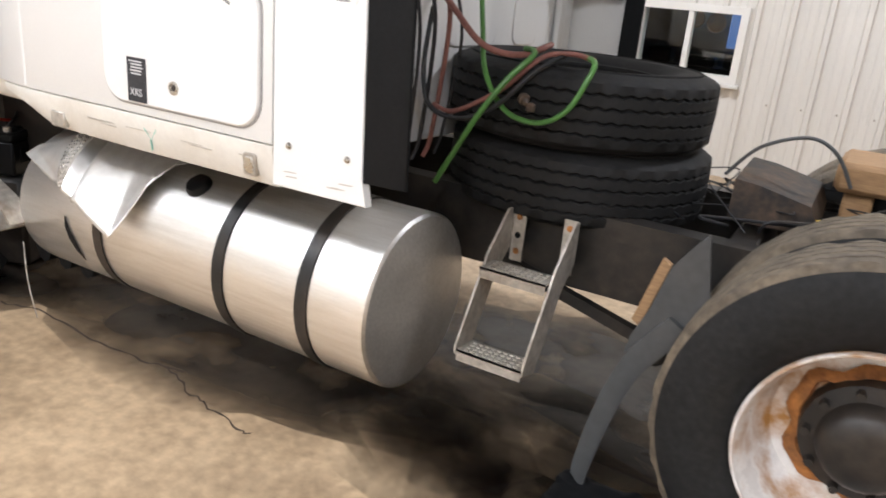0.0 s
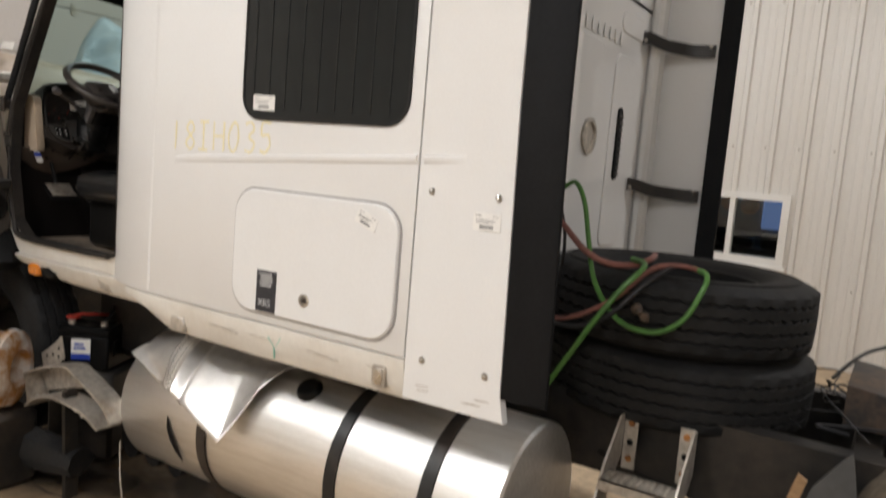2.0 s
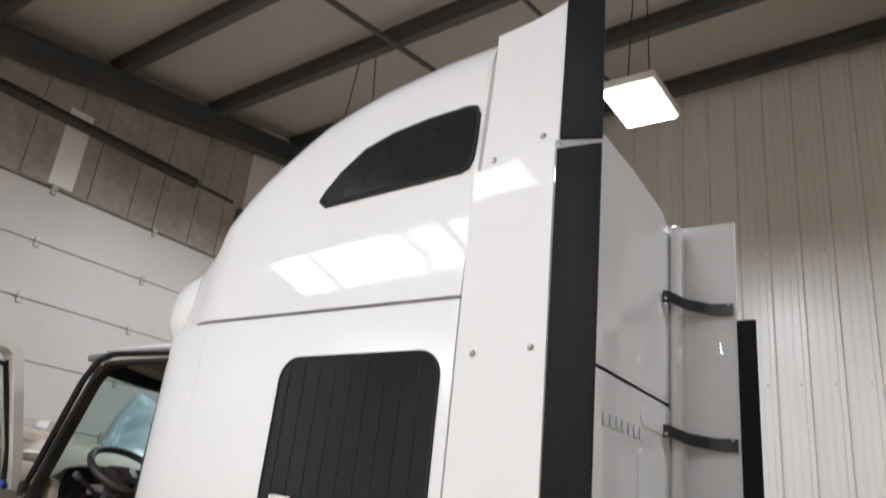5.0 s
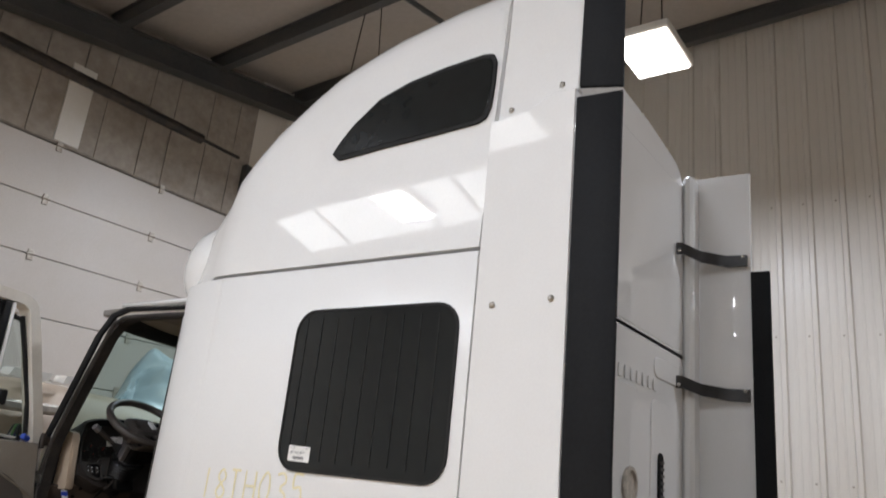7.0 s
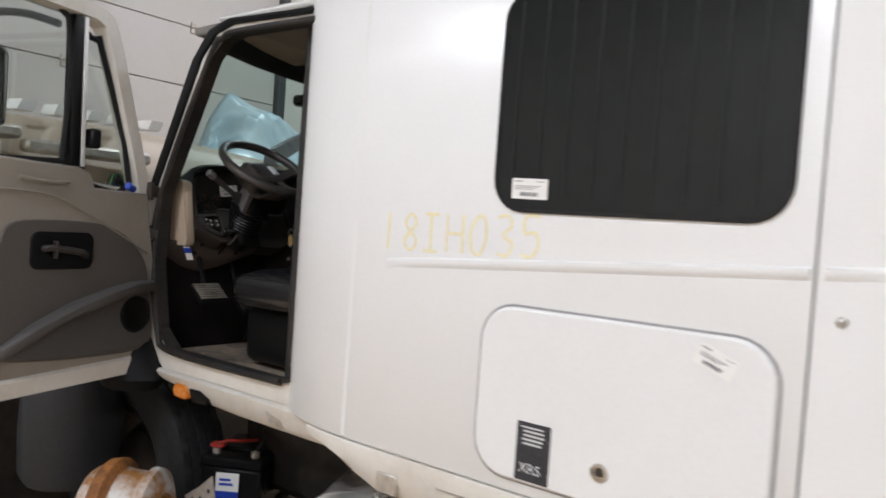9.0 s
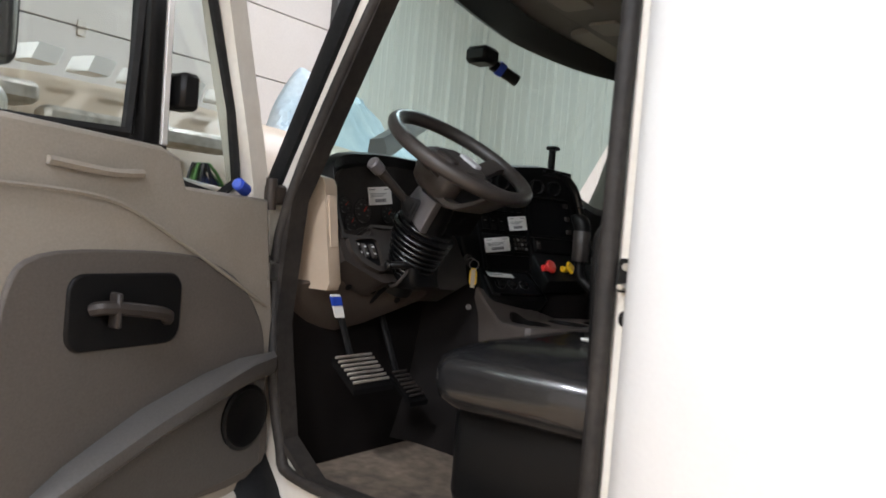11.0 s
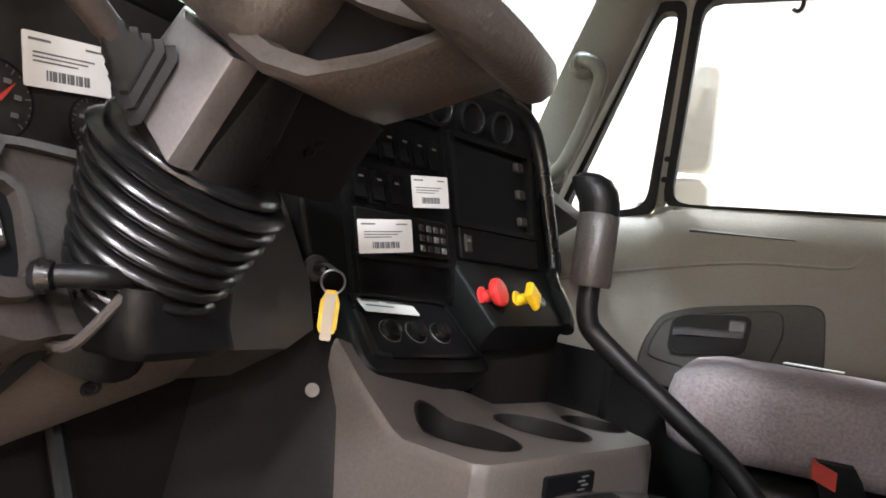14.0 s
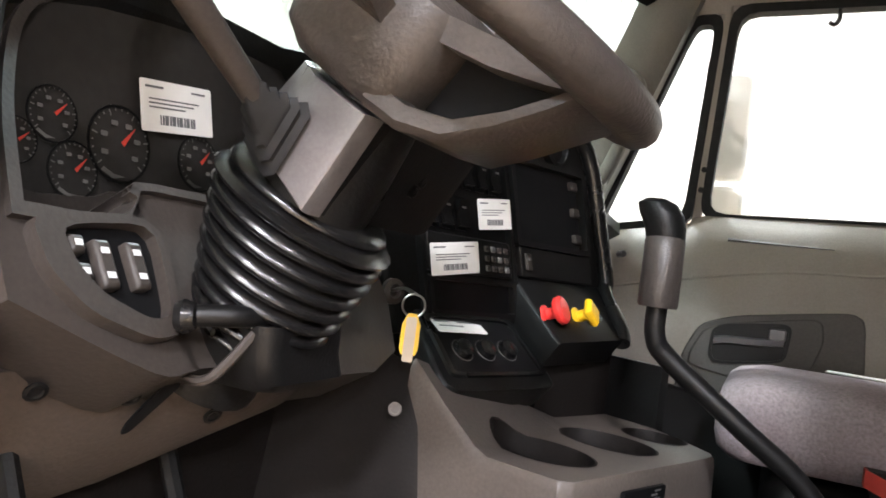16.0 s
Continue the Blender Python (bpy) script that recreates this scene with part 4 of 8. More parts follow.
revolve(bm, [(0.05, 0), (0.05, 0.016), (0.042, 0.03), (0.02, 0.034), (0.0001, 0.034)], along((-0.81, TY - 0.17, TZ + 0.25), (-0.81, TY - 0.36, TZ + 0.53)), 20)
part("filler_cap", bm, M_DASH, tank, "black fuel cap")

# ---------------------------------------------------------------- frame rails and the running gear behind the cab
for y in (0.82, 1.62):
    bm = B()
    loft(bm, [[(x, y + a, z) for a, z in ((0, 0.53), (0.09, 0.53), (0.09, 0.545), (0.014, 0.545), (0.014, 0.80), (0.09, 0.80), (0.09, 0.815), (0, 0.815))] for x in (-2.6, 5.2)])
    part("frame_rail", bm, M_GREASE, truck, "black greasy chassis rail", smooth=False)
for x in (-0.2, 0.95, 2.2, 3.4):
    bm = B()
    box(bm, x - 0.05, x + 0.05, 0.912, 1.618, 0.56, 0.79, 0.01)
    part("cross_member", bm, M_GREASE, truck)
bm = B()
tube(bm, [(-0.2, 1.2, 0.6), (1.4, 1.2, 0.55)], 0.06, 14, 1)
part("drive_shaft", bm, M_GREASE, truck)
# boarding step
for k, x in enumerate((0.20, 0.452)):
    bm = B()
    prism(bm, [(0.742, 0.80), (0.705, 0.80), (0.572, 0.668), (0.40, 0.378), (0.403, 0.345), (0.495, 0.322), (0.56, 0.42), (0.65, 0.575), (0.742, 0.65)], lambda u, v, d: (x + d, u, v), 0.0, 0.008, 0.002)
    box(bm, x - 0.05 if k else x + 0.0085, x - 0.0005 if k else x + 0.058, 0.742, 0.75, 0.60, 0.80, 0.002)
    rail = part("step_bracket", bm, M_GALV, truck, "grey cast step bracket")
    for z in (0.64, 0.70, 0.77):
        bm = B()
        revolve(bm, [(0.012, 0), (0.012, 0.005), (0.006, 0.007)], along((x + (-0.026 if k else 0.034), 0.742, z), (x, 0.6, z)), 8)
        part("bolt", bm, M_RUST if z != 0.70 else M_DASH, rail)
for yy, zz in ((0.405, 0.355), (0.512, 0.628)):
    bm = B()
    box(bm, 0.209, 0.451, yy, yy + 0.105, zz, zz + 0.006, 0.0)
    box(bm, 0.209, 0.451, yy, yy + 0.006, zz - 0.032, zz + 0.006)
    box(bm, 0.209, 0.451, yy + 0.099, yy + 0.105, zz - 0.032, zz + 0.006)
    tr = part("tread", bm, M_GALV, truck, "punched grip step tread")
    for a in range(9):
        for b in range(4):
            bm = B()
            revolve(bm, [(0.008, 0), (0.0065, 0.005), (0.004, 0.0055)], Matrix.Translation((0.235 + a * 0.0235, yy + 0.018 + b * 0.023, zz + 0.006)), 6)
            part("grip_stud", bm, M_GALV, tr)
# torque rod that crosses below the rail
bm = B()
loft(bm, [[(x, y + a, z + b) for a, b in ((-0.02, -0.022), (0.02, -0.022), (0.02, 0.022), (-0.02, 0.022))] for x, y, z in ((0.10, 0.80, 0.592), (0.45, 0.80, 0.498), (0.82, 0.80, 0.402))])
rod(bm, (0.78, 0.74, 0.41), (0.78, 0.86, 0.41), 0.05, 16, 0.008)
part("torque_rod", bm, M_GREASE, truck, "black greasy torque rod")

def tyre(name, m, parent, r=0.51, w=0.275, mat=M_RUBBER, label=""):
    """A truck tyre about the z axis of m, its tread of ribs with sawtooth grooves as one piece."""
    prof = []
    h = w / 2
    for rr_, zz in ((0.29, -h * 0.62), (0.31, -h * 0.8), (0.36, -h * 0.97), (0.41, -h), (0.455, -h * 0.95), (0.485, -h * 0.86)):
        prof.append((rr_ * r / 0.51, zz))
    tread = [-0.105, -0.075, -0.069, -0.063, -0.03, -0.024, -0.018, 0.018, 0.024, 0.03, 0.063, 0.069, 0.075, 0.105]
    for k, zz in enumerate(tread):
        dep = 0.012 if k in (2, 5, 8, 11) else 0.0
        prof.append((r - 0.004 * abs(zz) / 0.1 - dep, zz * w / 0.275))
    for rr_, zz in ((0.485, h * 0.86), (0.455, h * 0.95), (0.41, h), (0.36, h * 0.97), (0.31, h * 0.8), (0.29, h * 0.62)):
        prof.append((rr_ * r / 0.51, zz))
    prof += [(0.285 * r / 0.51, h * 0.5), (0.285 * r / 0.51, -h * 0.5)]
    bm = B()
    n = 120
    rows = []
    for i, (rad, z) in enumerate(prof):
        ring = []
        for j in range(n):
            zig = 0.0042 * (1 if j % 2 else -1) if 7 <= i <= 18 and prof[i][0] < r + 0.001 and abs(z) < 0.09 else 0.0
            dr = -0.006 if (i in (6, 19) and j % 4 < 2) else 0.0
            a = 2 * math.pi * j / n
            ring.append(bm.verts.new(m @ Vector(((rad + dr) * math.cos(a), (rad + dr) * math.sin(a), z + zig))))
        rows.append(ring)
    for a, b in zip(rows, rows[1:] + rows[:1]):
        for i in range(n):
            bm.faces.new((a[i], a[(i + 1) % n], b[(i + 1) % n], b[i]))
    if not parent:
        return bm
    ob = part(name, bm, mat, parent, label)
    if mat is M_TREAD:                 # dust lies on the tread, the side walls are darker
        ob.data.materials.append(M_RUBBER)
        axis, mid = m.to_3x3().col[2], m.translation
        for pg in ob.data.polygons:
            q = Vector(pg.center) - mid
            q -= axis * q.dot(axis)
            pg.material_index = 0 if q.length > r * 0.955 else 1
    return ob


# two spare tyres lying on the frame
for k, (x, y, z) in enumerate(((0.215, 1.22, 1.12), (0.235, 1.24, 0.95))):
    t = solo("tyre", tyre("tyre", Matrix.Translation((x, y, 1.165 if k == 0 else 0.89)) @ Euler((0.01 * k, 0.015, 0.4 * k)).to_matrix().to_4x4(), None, 0.515, 0.275), M_RUBBER,
             "worn black truck tyre lying flat on the chassis", "tyre", group="tyres stacked on the frame")
    tm = Matrix.Translation((x, y, 1.165 if k == 0 else 0.89)) @ Euler((0.01 * k, 0.015, 0.4 * k)).to_matrix().to_4x4()
    for nm, r0, r1, h in (("bead", 0.288, 0.306, 0.102), ("sidewall_rib", 0.435, 0.445, 0.1375)):
        for sg in (1, -1):
            bm = B()
            revolve(bm, [(r0, sg * (h - 0.012)), (r0 + 0.003, sg * h), (r1 - 0.003, sg * (h + 0.002)), (r1, sg * (h - 0.012))], tm, 60, True)
            part(nm, bm, M_RUBBER, t)

# near rear wheel, twin tyres on each side
RWX, RWZ = 1.42, 0.52
rw = thing("rear_wheel", (RWX, 0.33, 0.0), "dusty truck tyre on a rust-streaked white wheel", "wheel", group="rear wheels")
WM = Matrix.Translation((RWX, 0.33, RWZ)) @ Matrix.Rotation(radians(90), 4, "X")
tyre("tyre", WM, rw, 0.52, 0.27, M_TREAD, "dusty worn truck tyre")
bm = B()
revolve(bm, [(0.287, 0.10), (0.294, 0.126), (0.30, 0.128), (0.303, 0.12), (0.297, 0.10)], WM, 48, True)
part("rim", bm, M_RIM, rw)
bm = B()
revolve(bm, [(0.292, 0.118), (0.272, 0.07), (0.264, -0.05), (0.235, -0.085), (0.16, -0.09), (0.15, -0.07), (0.12, -0.065), (0.0001, -0.06), (0.0001, -0.11), (0.24, -0.11), (0.284, -0.05), (0.296, 0.11)], WM, 48, True)
disc = part("wheel_disc", bm, M_RIM, rw)
bm = B()
revolve(bm, [(0.165, -0.082), (0.16, -0.03), (0.12, -0.02), (0.11, 0.02), (0.09, 0.04), (0.05, 0.045), (0.0001, 0.045)], WM, 24)
part("hub", bm, M_GREASE, rw, "greasy axle hub")
bm = B()
rings = []
for rad, dz in ((0.158, 0.004), (0.166, 0.016), (0.186, 0.012), (0.2, 0.002)):
    rings.append([WM @ Vector(((rad + 0.012 * math.sin(5 * a + 1) + 0.008 * math.sin(11 * a)) * math.cos(a), (rad + 0.012 * math.sin(5 * a + 1) + 0.008 * math.sin(11 * a)) * math.sin(a), -0.082 + dz + 0.006 * math.sin(7 * a))) for a in (2 * math.pi * k / 48 for k in range(48))])
loft(bm, rings, caps=False)
part("rust_ring", bm, M_RUST, rw, "ragged ring of orange rust")
for k in range(10):
    a = 2 * math.pi * k / 10
    bm = B()
    p = WM @ Vector((0.142 * math.cos(a), 0.142 * math.sin(a), -0.03))
    rod(bm, p, p + Vector((0, -0.035, 0)), 0.012, 6)
    part("wheel_nut", bm, M_GREASE, disc)
for yy in (0.66, 1.78, 2.11):
    rw2 = thing("rear_wheel", (RWX, yy, 0.0), "dusty black truck tyre on the rear axle", "wheel", group="rear wheels")
    WN_ = Matrix.Translation((RWX, yy, RWZ)) @ Matrix.Rotation(radians(90), 4, "X")
    tyre("tyre", WN_, rw2, 0.52, 0.27, M_TREAD)
    bm = B()
    revolve(bm, [(0.288, -0.08), (0.288, 0.08), (0.27, 0.07), (0.2, 0.0), (0.27, -0.07)], WN_, 40, True)
    part("rim", bm, M_RIM, rw2)

# bent mudguard bracket with an amber reflector
bm = B()
prism(bm, [(0.836, 0.806), (0.90, 0.90), (0.925, 0.93), (0.962, 0.73), (0.925, 0.64), (0.83, 0.565), (0.745, 0.50), (0.755, 0.56), (0.80, 0.67)], lambda u, v, d: (u, 0.49 + d, v), 0.0, 0.014, 0.004)
rings = []
line = smooth_path([(0.90, 0.48, 0.64), (0.84, 0.48, 0.565), (0.785, 0.475, 0.48), (0.74, 0.47, 0.36), (0.705, 0.46, 0.21), (0.685, 0.455, 0.09), (0.68, 0.45, 0.03)], 5)
for i, p in enumerate(line):
    w = 0.036 - 0.0004 * i
    rings.append([p + Vector((a * w, b * 0.014, -a * 0.02)) for a, b in ((-1, -0.6), (0, -1), (1, -0.6), (1, 0.6), (0, 1), (-1, 0.6))])
loft(bm, rings)
mb = part("mudguard_bracket", bm, M_STEEL, truck, "bent black mudguard bracket")
bm = B()
loft(bm, [[(x + c * 0.014, y + b * 0.012, z - c * 0.008) for b, c in ((-1, -1), (1, -1), (1, 1), (-1, 1))] for x, y, z in ((0.745, 0.58, 0.575), (0.80, 0.61, 0.785))])
part("wooden_wedge", bm, M_WOOD, mb, "orange timber-coloured strip")

# ---------------------------------------------------------------- cab shell
CY = 0.09                              # plane of the near door opening
CR = 1.80                              # far side of the cab
OPEN_OUT = [(-1.73, 1.16), (-1.73, 1.07), (-1.77, 1.045), (-2.58, 1.045), (-2.67, 1.12), (-2.74, 1.5), (-2.74, 1.76), (-2.5, 2.24), (-2.40, 2.35), (-2.28, 2.38), (-1.73, 2.36)]
OPEN_IN = [(-1.80, 1.19), (-1.81, 1.13), (-1.86, 1.115), (-2.51, 1.115), (-2.617, 1.19), (-2.672, 1.446), (-2.652, 1.72), (-2.375, 2.25), (-2.30, 2.31), (-2.22, 2.328), (-1.79, 2.322)]
CABAT = lambda u, v, d: (u, CY - d, v)
bm = B()
frame_ring(bm, OPEN_OUT, OPEN_IN, CABAT, -0.03, 0.0)
cab = part("cab_frame", bm, M_PAINT_B, truck, "cream painted door frame")
SEAL_IN = [(-1.84, 1.23), (-1.86, 1.18), (-1.90, 1.16), (-2.487, 1.163), (-2.556, 1.225), (-2.588, 1.45), (-2.556, 1.74), (-2.312, 2.185), (-2.258, 2.245), (-2.2, 2.262), (-1.83, 2.272)]
SEAL_IN = [(a + (c - a) * 0.24, b + (d - b) * 0.24) for (a, b), (c, d) in zip(OPEN_IN, SEAL_IN)]
bm = B()
frame_ring(bm, OPEN_IN, SEAL_IN, CABAT, -0.034, 0.014)
part("door_seal", bm, M_SEAL, cab, "black rubber door seal")
MIDL = [((a + c) / 2, (b + d) / 2) for (a, b), (c, d) in zip(OPEN_IN, SEAL_IN)]
bm = B()
tube(bm, [CABAT(u, v, 0.012) for u, v in MIDL[2:]], 0.013, 10, 5)
part("door_seal", bm, M_SEAL, cab, "bulging rubber lip of the door seal")
bm = B()
upper = list(zip(OPEN_OUT[6:], OPEN_IN[6:]))
loft(bm, [[CABAT(a[0] + (b[0] - a[0]) * f_, a[1] + (b[1] - a[1]) * f_, d) for f_, d in ((0.05, -0.01), (0.07, 0.008), (0.3, 0.016), (0.52, 0.012), (0.55, -0.01))] for a, b in upper])
part("pillar_cover", bm, M_FLAP, cab, "black rubber strip along pillar and roof")
bm = B()
box(bm, -2.66, -1.55, CY + 0.032, CR, 1.02, 1.10, 0.01)
part("cab_floor", bm, M_CARPET, truck, "dusty rubber-matted cab floor")
bm = B()
box(bm, -2.40, -1.6, CY + 0.03, CR - 0.04, 2.386, 2.41, 0.01)
part("cab_roof", bm, M_PAINT, truck)
# sill strip
bm = B()
loft(bm, [[(x, CY + a, z) for a, z in ((0.08, 1.042), (-0.012, 1.042), (-0.022, 1.034), (-0.012, zb + 0.02), (0.01, zb), (0.08, zb))] for x, zb in ((-2.60, 1.0), (-2.45, 0.985), (-2.36, 0.962), (-2.1, 0.952), (-1.55, 0.95))])
part("door_sill", bm, M_PAINT_B, truck, "scuffed cream door sill")
bm = B()
prism(bm, rrect(-2.46, -2.375, 0.958, 1.012, 0.02, 4), lambda u, v, d: (u, CY - d, v), 0.0, 0.03, 0.01)
part("side_marker", bm, M_ORANGE, truck, "amber side marker lamp")
bm = B()
prism(bm, [(-2.36, 1.005), (-2.30, 1.008), (-2.24, 0.985), (-2.25, 0.962), (-2.34, 0.958)], lambda u, v, d: (u, CY - d, v), 0.0, 0.026, 0.006)
part("dark_lens", bm, M_DASH, truck, "broken dark lamp socket beside the marker")
bm = B()
prism(bm, [(-1.93, 1.015), (-1.85, 0.995), (-1.83, 0.968), (-1.90, 0.975)], lambda u, v, d: (u, CY - d, v), 0.0, 0.0185)
part("sill_dent", bm, M_GALV, truck, "torn hole in the sill", smooth=False)

# ---------------------------------------------------------------- far door, seen from inside
def far_y(v):
    """How far out the inner face of the passenger door lies at each height; it leans in above the sill."""
    return lerp_at([(1.0, 1.66), (1.45, 1.628), (1.6, 1.625), (1.74, 1.637), (1.80, 1.668), (1.832, 1.702), (1.845, 1.715), (2.45, 1.615)], v)


def door_top(u):
    """The upper edge of the door panel, with a step below the quarter window."""
    return lerp_at([(-2.76, 1.755), (-2.60, 1.772), (-2.385, 1.812), (-2.362, 1.818), (-2.35, 1.834), (-2.33, 1.838), (-1.5, 1.866)], u)


FD = lambda u, v, d: (u, far_y(v) - d, v)
bm = B()
rows = []
for u in (-2.76, -2.7, -2.6, -2.5, -2.4, -2.385, -2.362, -2.35, -2.33, -2.2, -2.0, -1.8, -1.55):
    tp = door_top(u)
    face = [(far_y(v + 1.838 - tp), v) for v in (tp, tp - 0.006, tp - 0.02, tp - 0.04, tp - 0.07, tp - 0.11, 1.66, 1.6, 1.5, 1.4, 1.25, 1.05)]
    rows.append([(u, 1.80, tp)] + [(u, y, z) for y, z in face] + [(u, 1.80, 1.05)])
loft(bm, rows)
fdoor = part("far_door", bm, M_TRIM, truck, "taupe passenger door with moulded panel")


def rounded(pts, k=3, r=0.04):
    """A closed outline with softened corners."""
    out = []
    n = len(pts)
    for i in range(n):
        a, b, c = Vector((*pts[i - 1], 0)), Vector((*pts[i], 0)), Vector((*pts[(i + 1) % n], 0))
        p, q = b.lerp(a, min(0.3, r / max((b - a).length, 1e-6))), b.lerp(c, min(0.3, r / max((c - b).length, 1e-6)))
        for j in range(k + 1):
            t = j / k
            w = p * (1 - t) ** 2 + b * 2 * t * (1 - t) + q * t * t
            out.append((w.x, w.y))
    return out


FI = lambda u, v, d: (u, 1.627 - d, v)
bm = B()
prism(bm, rounded([(-2.345, 1.40), (-2.338, 1.52), (-2.305, 1.595), (-2.235, 1.622), (-2.1, 1.645), (-2.015, 1.658), (-1.99, 1.645), (-1.982, 1.55), (-1.975, 1.40)]), FI, -0.01, 0.005, 0.004)
fin = part("door_insert", bm, M_TRIMD, fdoor, "darker moulded insert")
bm = B()
prism(bm, rounded([(-2.322, 1.50), (-2.318, 1.535), (-2.295, 1.585), (-2.24, 1.606), (-2.085, 1.637), (-2.066, 1.63), (-2.06, 1.59), (-2.078, 1.53), (-2.095, 1.49), (-2.2, 1.485)]), FI, 0.005, 0.011, 0.004)
part("handle_surround", bm, M_TRIMD, fin)
# Added black panel; it paints the shade over the lower door.
bm = B()
prism(bm, [(-2.72, 1.06), (-1.6, 1.06), (-1.6, 1.42), (-1.99, 1.43), (-2.34, 1.45), (-2.55, 1.49), (-2.72, 1.52)], FI, -0.02, 0.02, 0.015)
part("door_shade_panel", bm, M_DASH, fdoor, "added black panel painting the shade on the lower door")
HBZ = rounded([(-2.281, 1.53), (-2.278, 1.585), (-2.257, 1.602), (-2.135, 1.619), (-2.121, 1.608), (-2.127, 1.55), (-2.137, 1.535), (-2.268, 1.513)])
bm = B()
frame_ring(bm, HBZ, [(-2.2 + (u + 2.2) * 0.93, 1.566 + (v - 1.566) * 0.88) for u, v in HBZ], FI, 0.008, 0.017)
part("handle_bezel", bm, M_DASH, fin)
bm = B()
prism(bm, HBZ, FI, 0.006, 0.0125)
part("handle_recess", bm, M_DASH, fin)
bm = B()
loft(bm, [[FI(u, z + b, d) for b, d in ((-0.008, 0.014), (-0.006, 0.024), (0.006, 0.026), (0.009, 0.014))] for u, z in ((-2.272, 1.563), (-2.25, 1.568), (-2.18, 1.572), (-2.135, 1.578))])
box(bm, -2.166, -2.132, 1.604, 1.614, 1.580, 1.606, 0.003)
part("inner_handle", bm, M_COLUMN, fin, "grey inner door handle")
bm = B()
tube(bm, [FD(u, v, 0.0) for u, v in ((-2.55, 1.63), (-2.5, 1.652), (-2.3, 1.698), (-2.14, 1.727), (-1.98, 1.737), (-1.945, 1.752), (-1.93, 1.79), (-1.928, 1.83))], 0.0045, 6, 6)
part("moulding_line", bm, M_TRIM, fdoor)
bm = B()
loft(bm, [[FD(u, 1.785 + a, b) for a, b in ((-0.007, -0.002), (0, 0.006), (0.007, -0.002))] for u in (-2.27, -2.22, -2.12, -2.06)])
part("panel_groove", bm, M_TRIMD, fdoor)
bm = B()
rod(bm, FD(-2.50, 1.725, 0.0), FD(-2.485, 1.727, 0.02), 0.008, 8, 0.002)
part("lock_pin", bm, M_COLUMN, fdoor)
# windows of the far door, which lean in
WL = lambda u, v, d: (u, 1.716 - 0.165 * (v - 1.84) - d, v)
QG = rounded([(-2.572, 1.797), (-2.378, 1.830), (-2.350, 2.264), (-2.392, 2.262)])
QO = rounded([(-2.606, 1.776), (-2.358, 1.815), (-2.331, 2.287), (-2.404, 2.284)])
MG = rounded([(-2.324, 1.845), (-1.74, 1.866), (-1.74, 2.306), (-2.300, 2.288)])
MO = rounded([(-2.343, 1.830), (-1.72, 1.852), (-1.72, 2.325), (-2.319, 2.306)])
bm = B()
prism(bm, [(-2.63, 1.775), (-2.603, 1.776), (-2.403, 2.282), (-2.385, 2.288), (-2.332, 2.289), (-2.319, 2.307), (-1.72, 2.327), (-1.72, 2.36), (-2.36, 2.335), (-2.42, 2.315), (-2.45, 2.27)], WL, -0.05, 0.0, 0.004)
wf = part("window_frame", bm, M_TRIM, fdoor, "taupe window surround")
bm = B()
prism(bm, [(-2.359, 1.812), (-2.341, 1.815), (-2.317, 2.306), (-2.333, 2.290)], WL, -0.045, 0.002, 0.003)
dv = part("window_divider", bm, M_TRIM, fdoor)
for z in (1.943, 1.897):
    bm = B()
    u = -2.347 + 0.05 * (z - 1.84)
    revolve(bm, [(0.0068, 0), (0.0068, 0.002), (0.003, 0.0025)], along(WL(u, z, 0.002), WL(u, z, 1)), 10)
    part("screw_hole", bm, M_DASH, dv)
for o_, i_ in ((QO, QG), (MO, MG)):
    bm = B()
    frame_ring(bm, o_, i_, WL, -0.03, 0.006)
    part("window_seal", bm, M_RUBBER, wf)
for o_ in (QG, MG):
    bm = B()
    prism(bm, o_, WL, -0.024, -0.02)
    part("door_glass", bm, M_GLASS, fdoor)
bm = B()
tube(bm, [WL(-2.104, 2.31, -0.01), WL(-2.103, 2.275, 0.0), WL(-2.112, 2.262, 0.0), WL(-2.122, 2.268, 0.0)], 0.005, 6, 3)
part("hook", bm, M_TRIMD, fdoor)
# mirrors outside the far door
mir = part("far_mirror", prism(B(), rrect(-2.385, -2.27, 1.975, 2.265, 0.025, 5), lambda u, v, d: (u, 2.02 - d, v), -0.06, 0.0, 0.012), M_WHITE, truck, "white mirror housing outside the far door")
part("convex_mirror", prism(B(), rrect(-2.37, -2.265, 1.87, 1.955, 0.03, 5), lambda u, v, d: (u, 2.02 - d, v), -0.06, 0.0, 0.012), M_WHITE, mir)
part("mirror_arm", tube(B(), [(-2.4, 1.78, 1.84), (-2.4, 1.98, 1.85), (-2.39, 2.05, 1.9), (-2.39, 2.05, 2.3)], 0.012, 8), M_CHROME, mir)

# windscreen pillars, glass and header
def pillar(pts, w, mat, name, label=""):
    bm = B()
    loft(bm, [[Vector(p) + Vector(o) * w for o in ((-1, -0.6, 0), (0.8, -0.8, 0), (1, 0.6, 0), (-0.8, 0.8, 0))] for p in smooth_path(pts, 4)])
    return part(name, bm, mat, truck, label)


bm = B()
rows = []
for z, xl, xr in ((1.74, -2.73, -2.60), (1.86, -2.68, -2.558), (1.93, -2.65, -2.53), (2.11, -2.588, -2.458), (2.26, -2.528, -2.40), (2.34, -2.50, -2.37)):
    y = 1.625 - 0.1 * (z - 1.85)
    rows.append([(xl, y + 0.06, z), (xl - 0.004, y + 0.012, z), (xl + 0.02, y - 0.004, z), ((xl + xr) / 2, y - 0.01, z), (xr - 0.02, y + 0.002, z), (xr, y + 0.02, z), (xr, y + 0.07, z)])
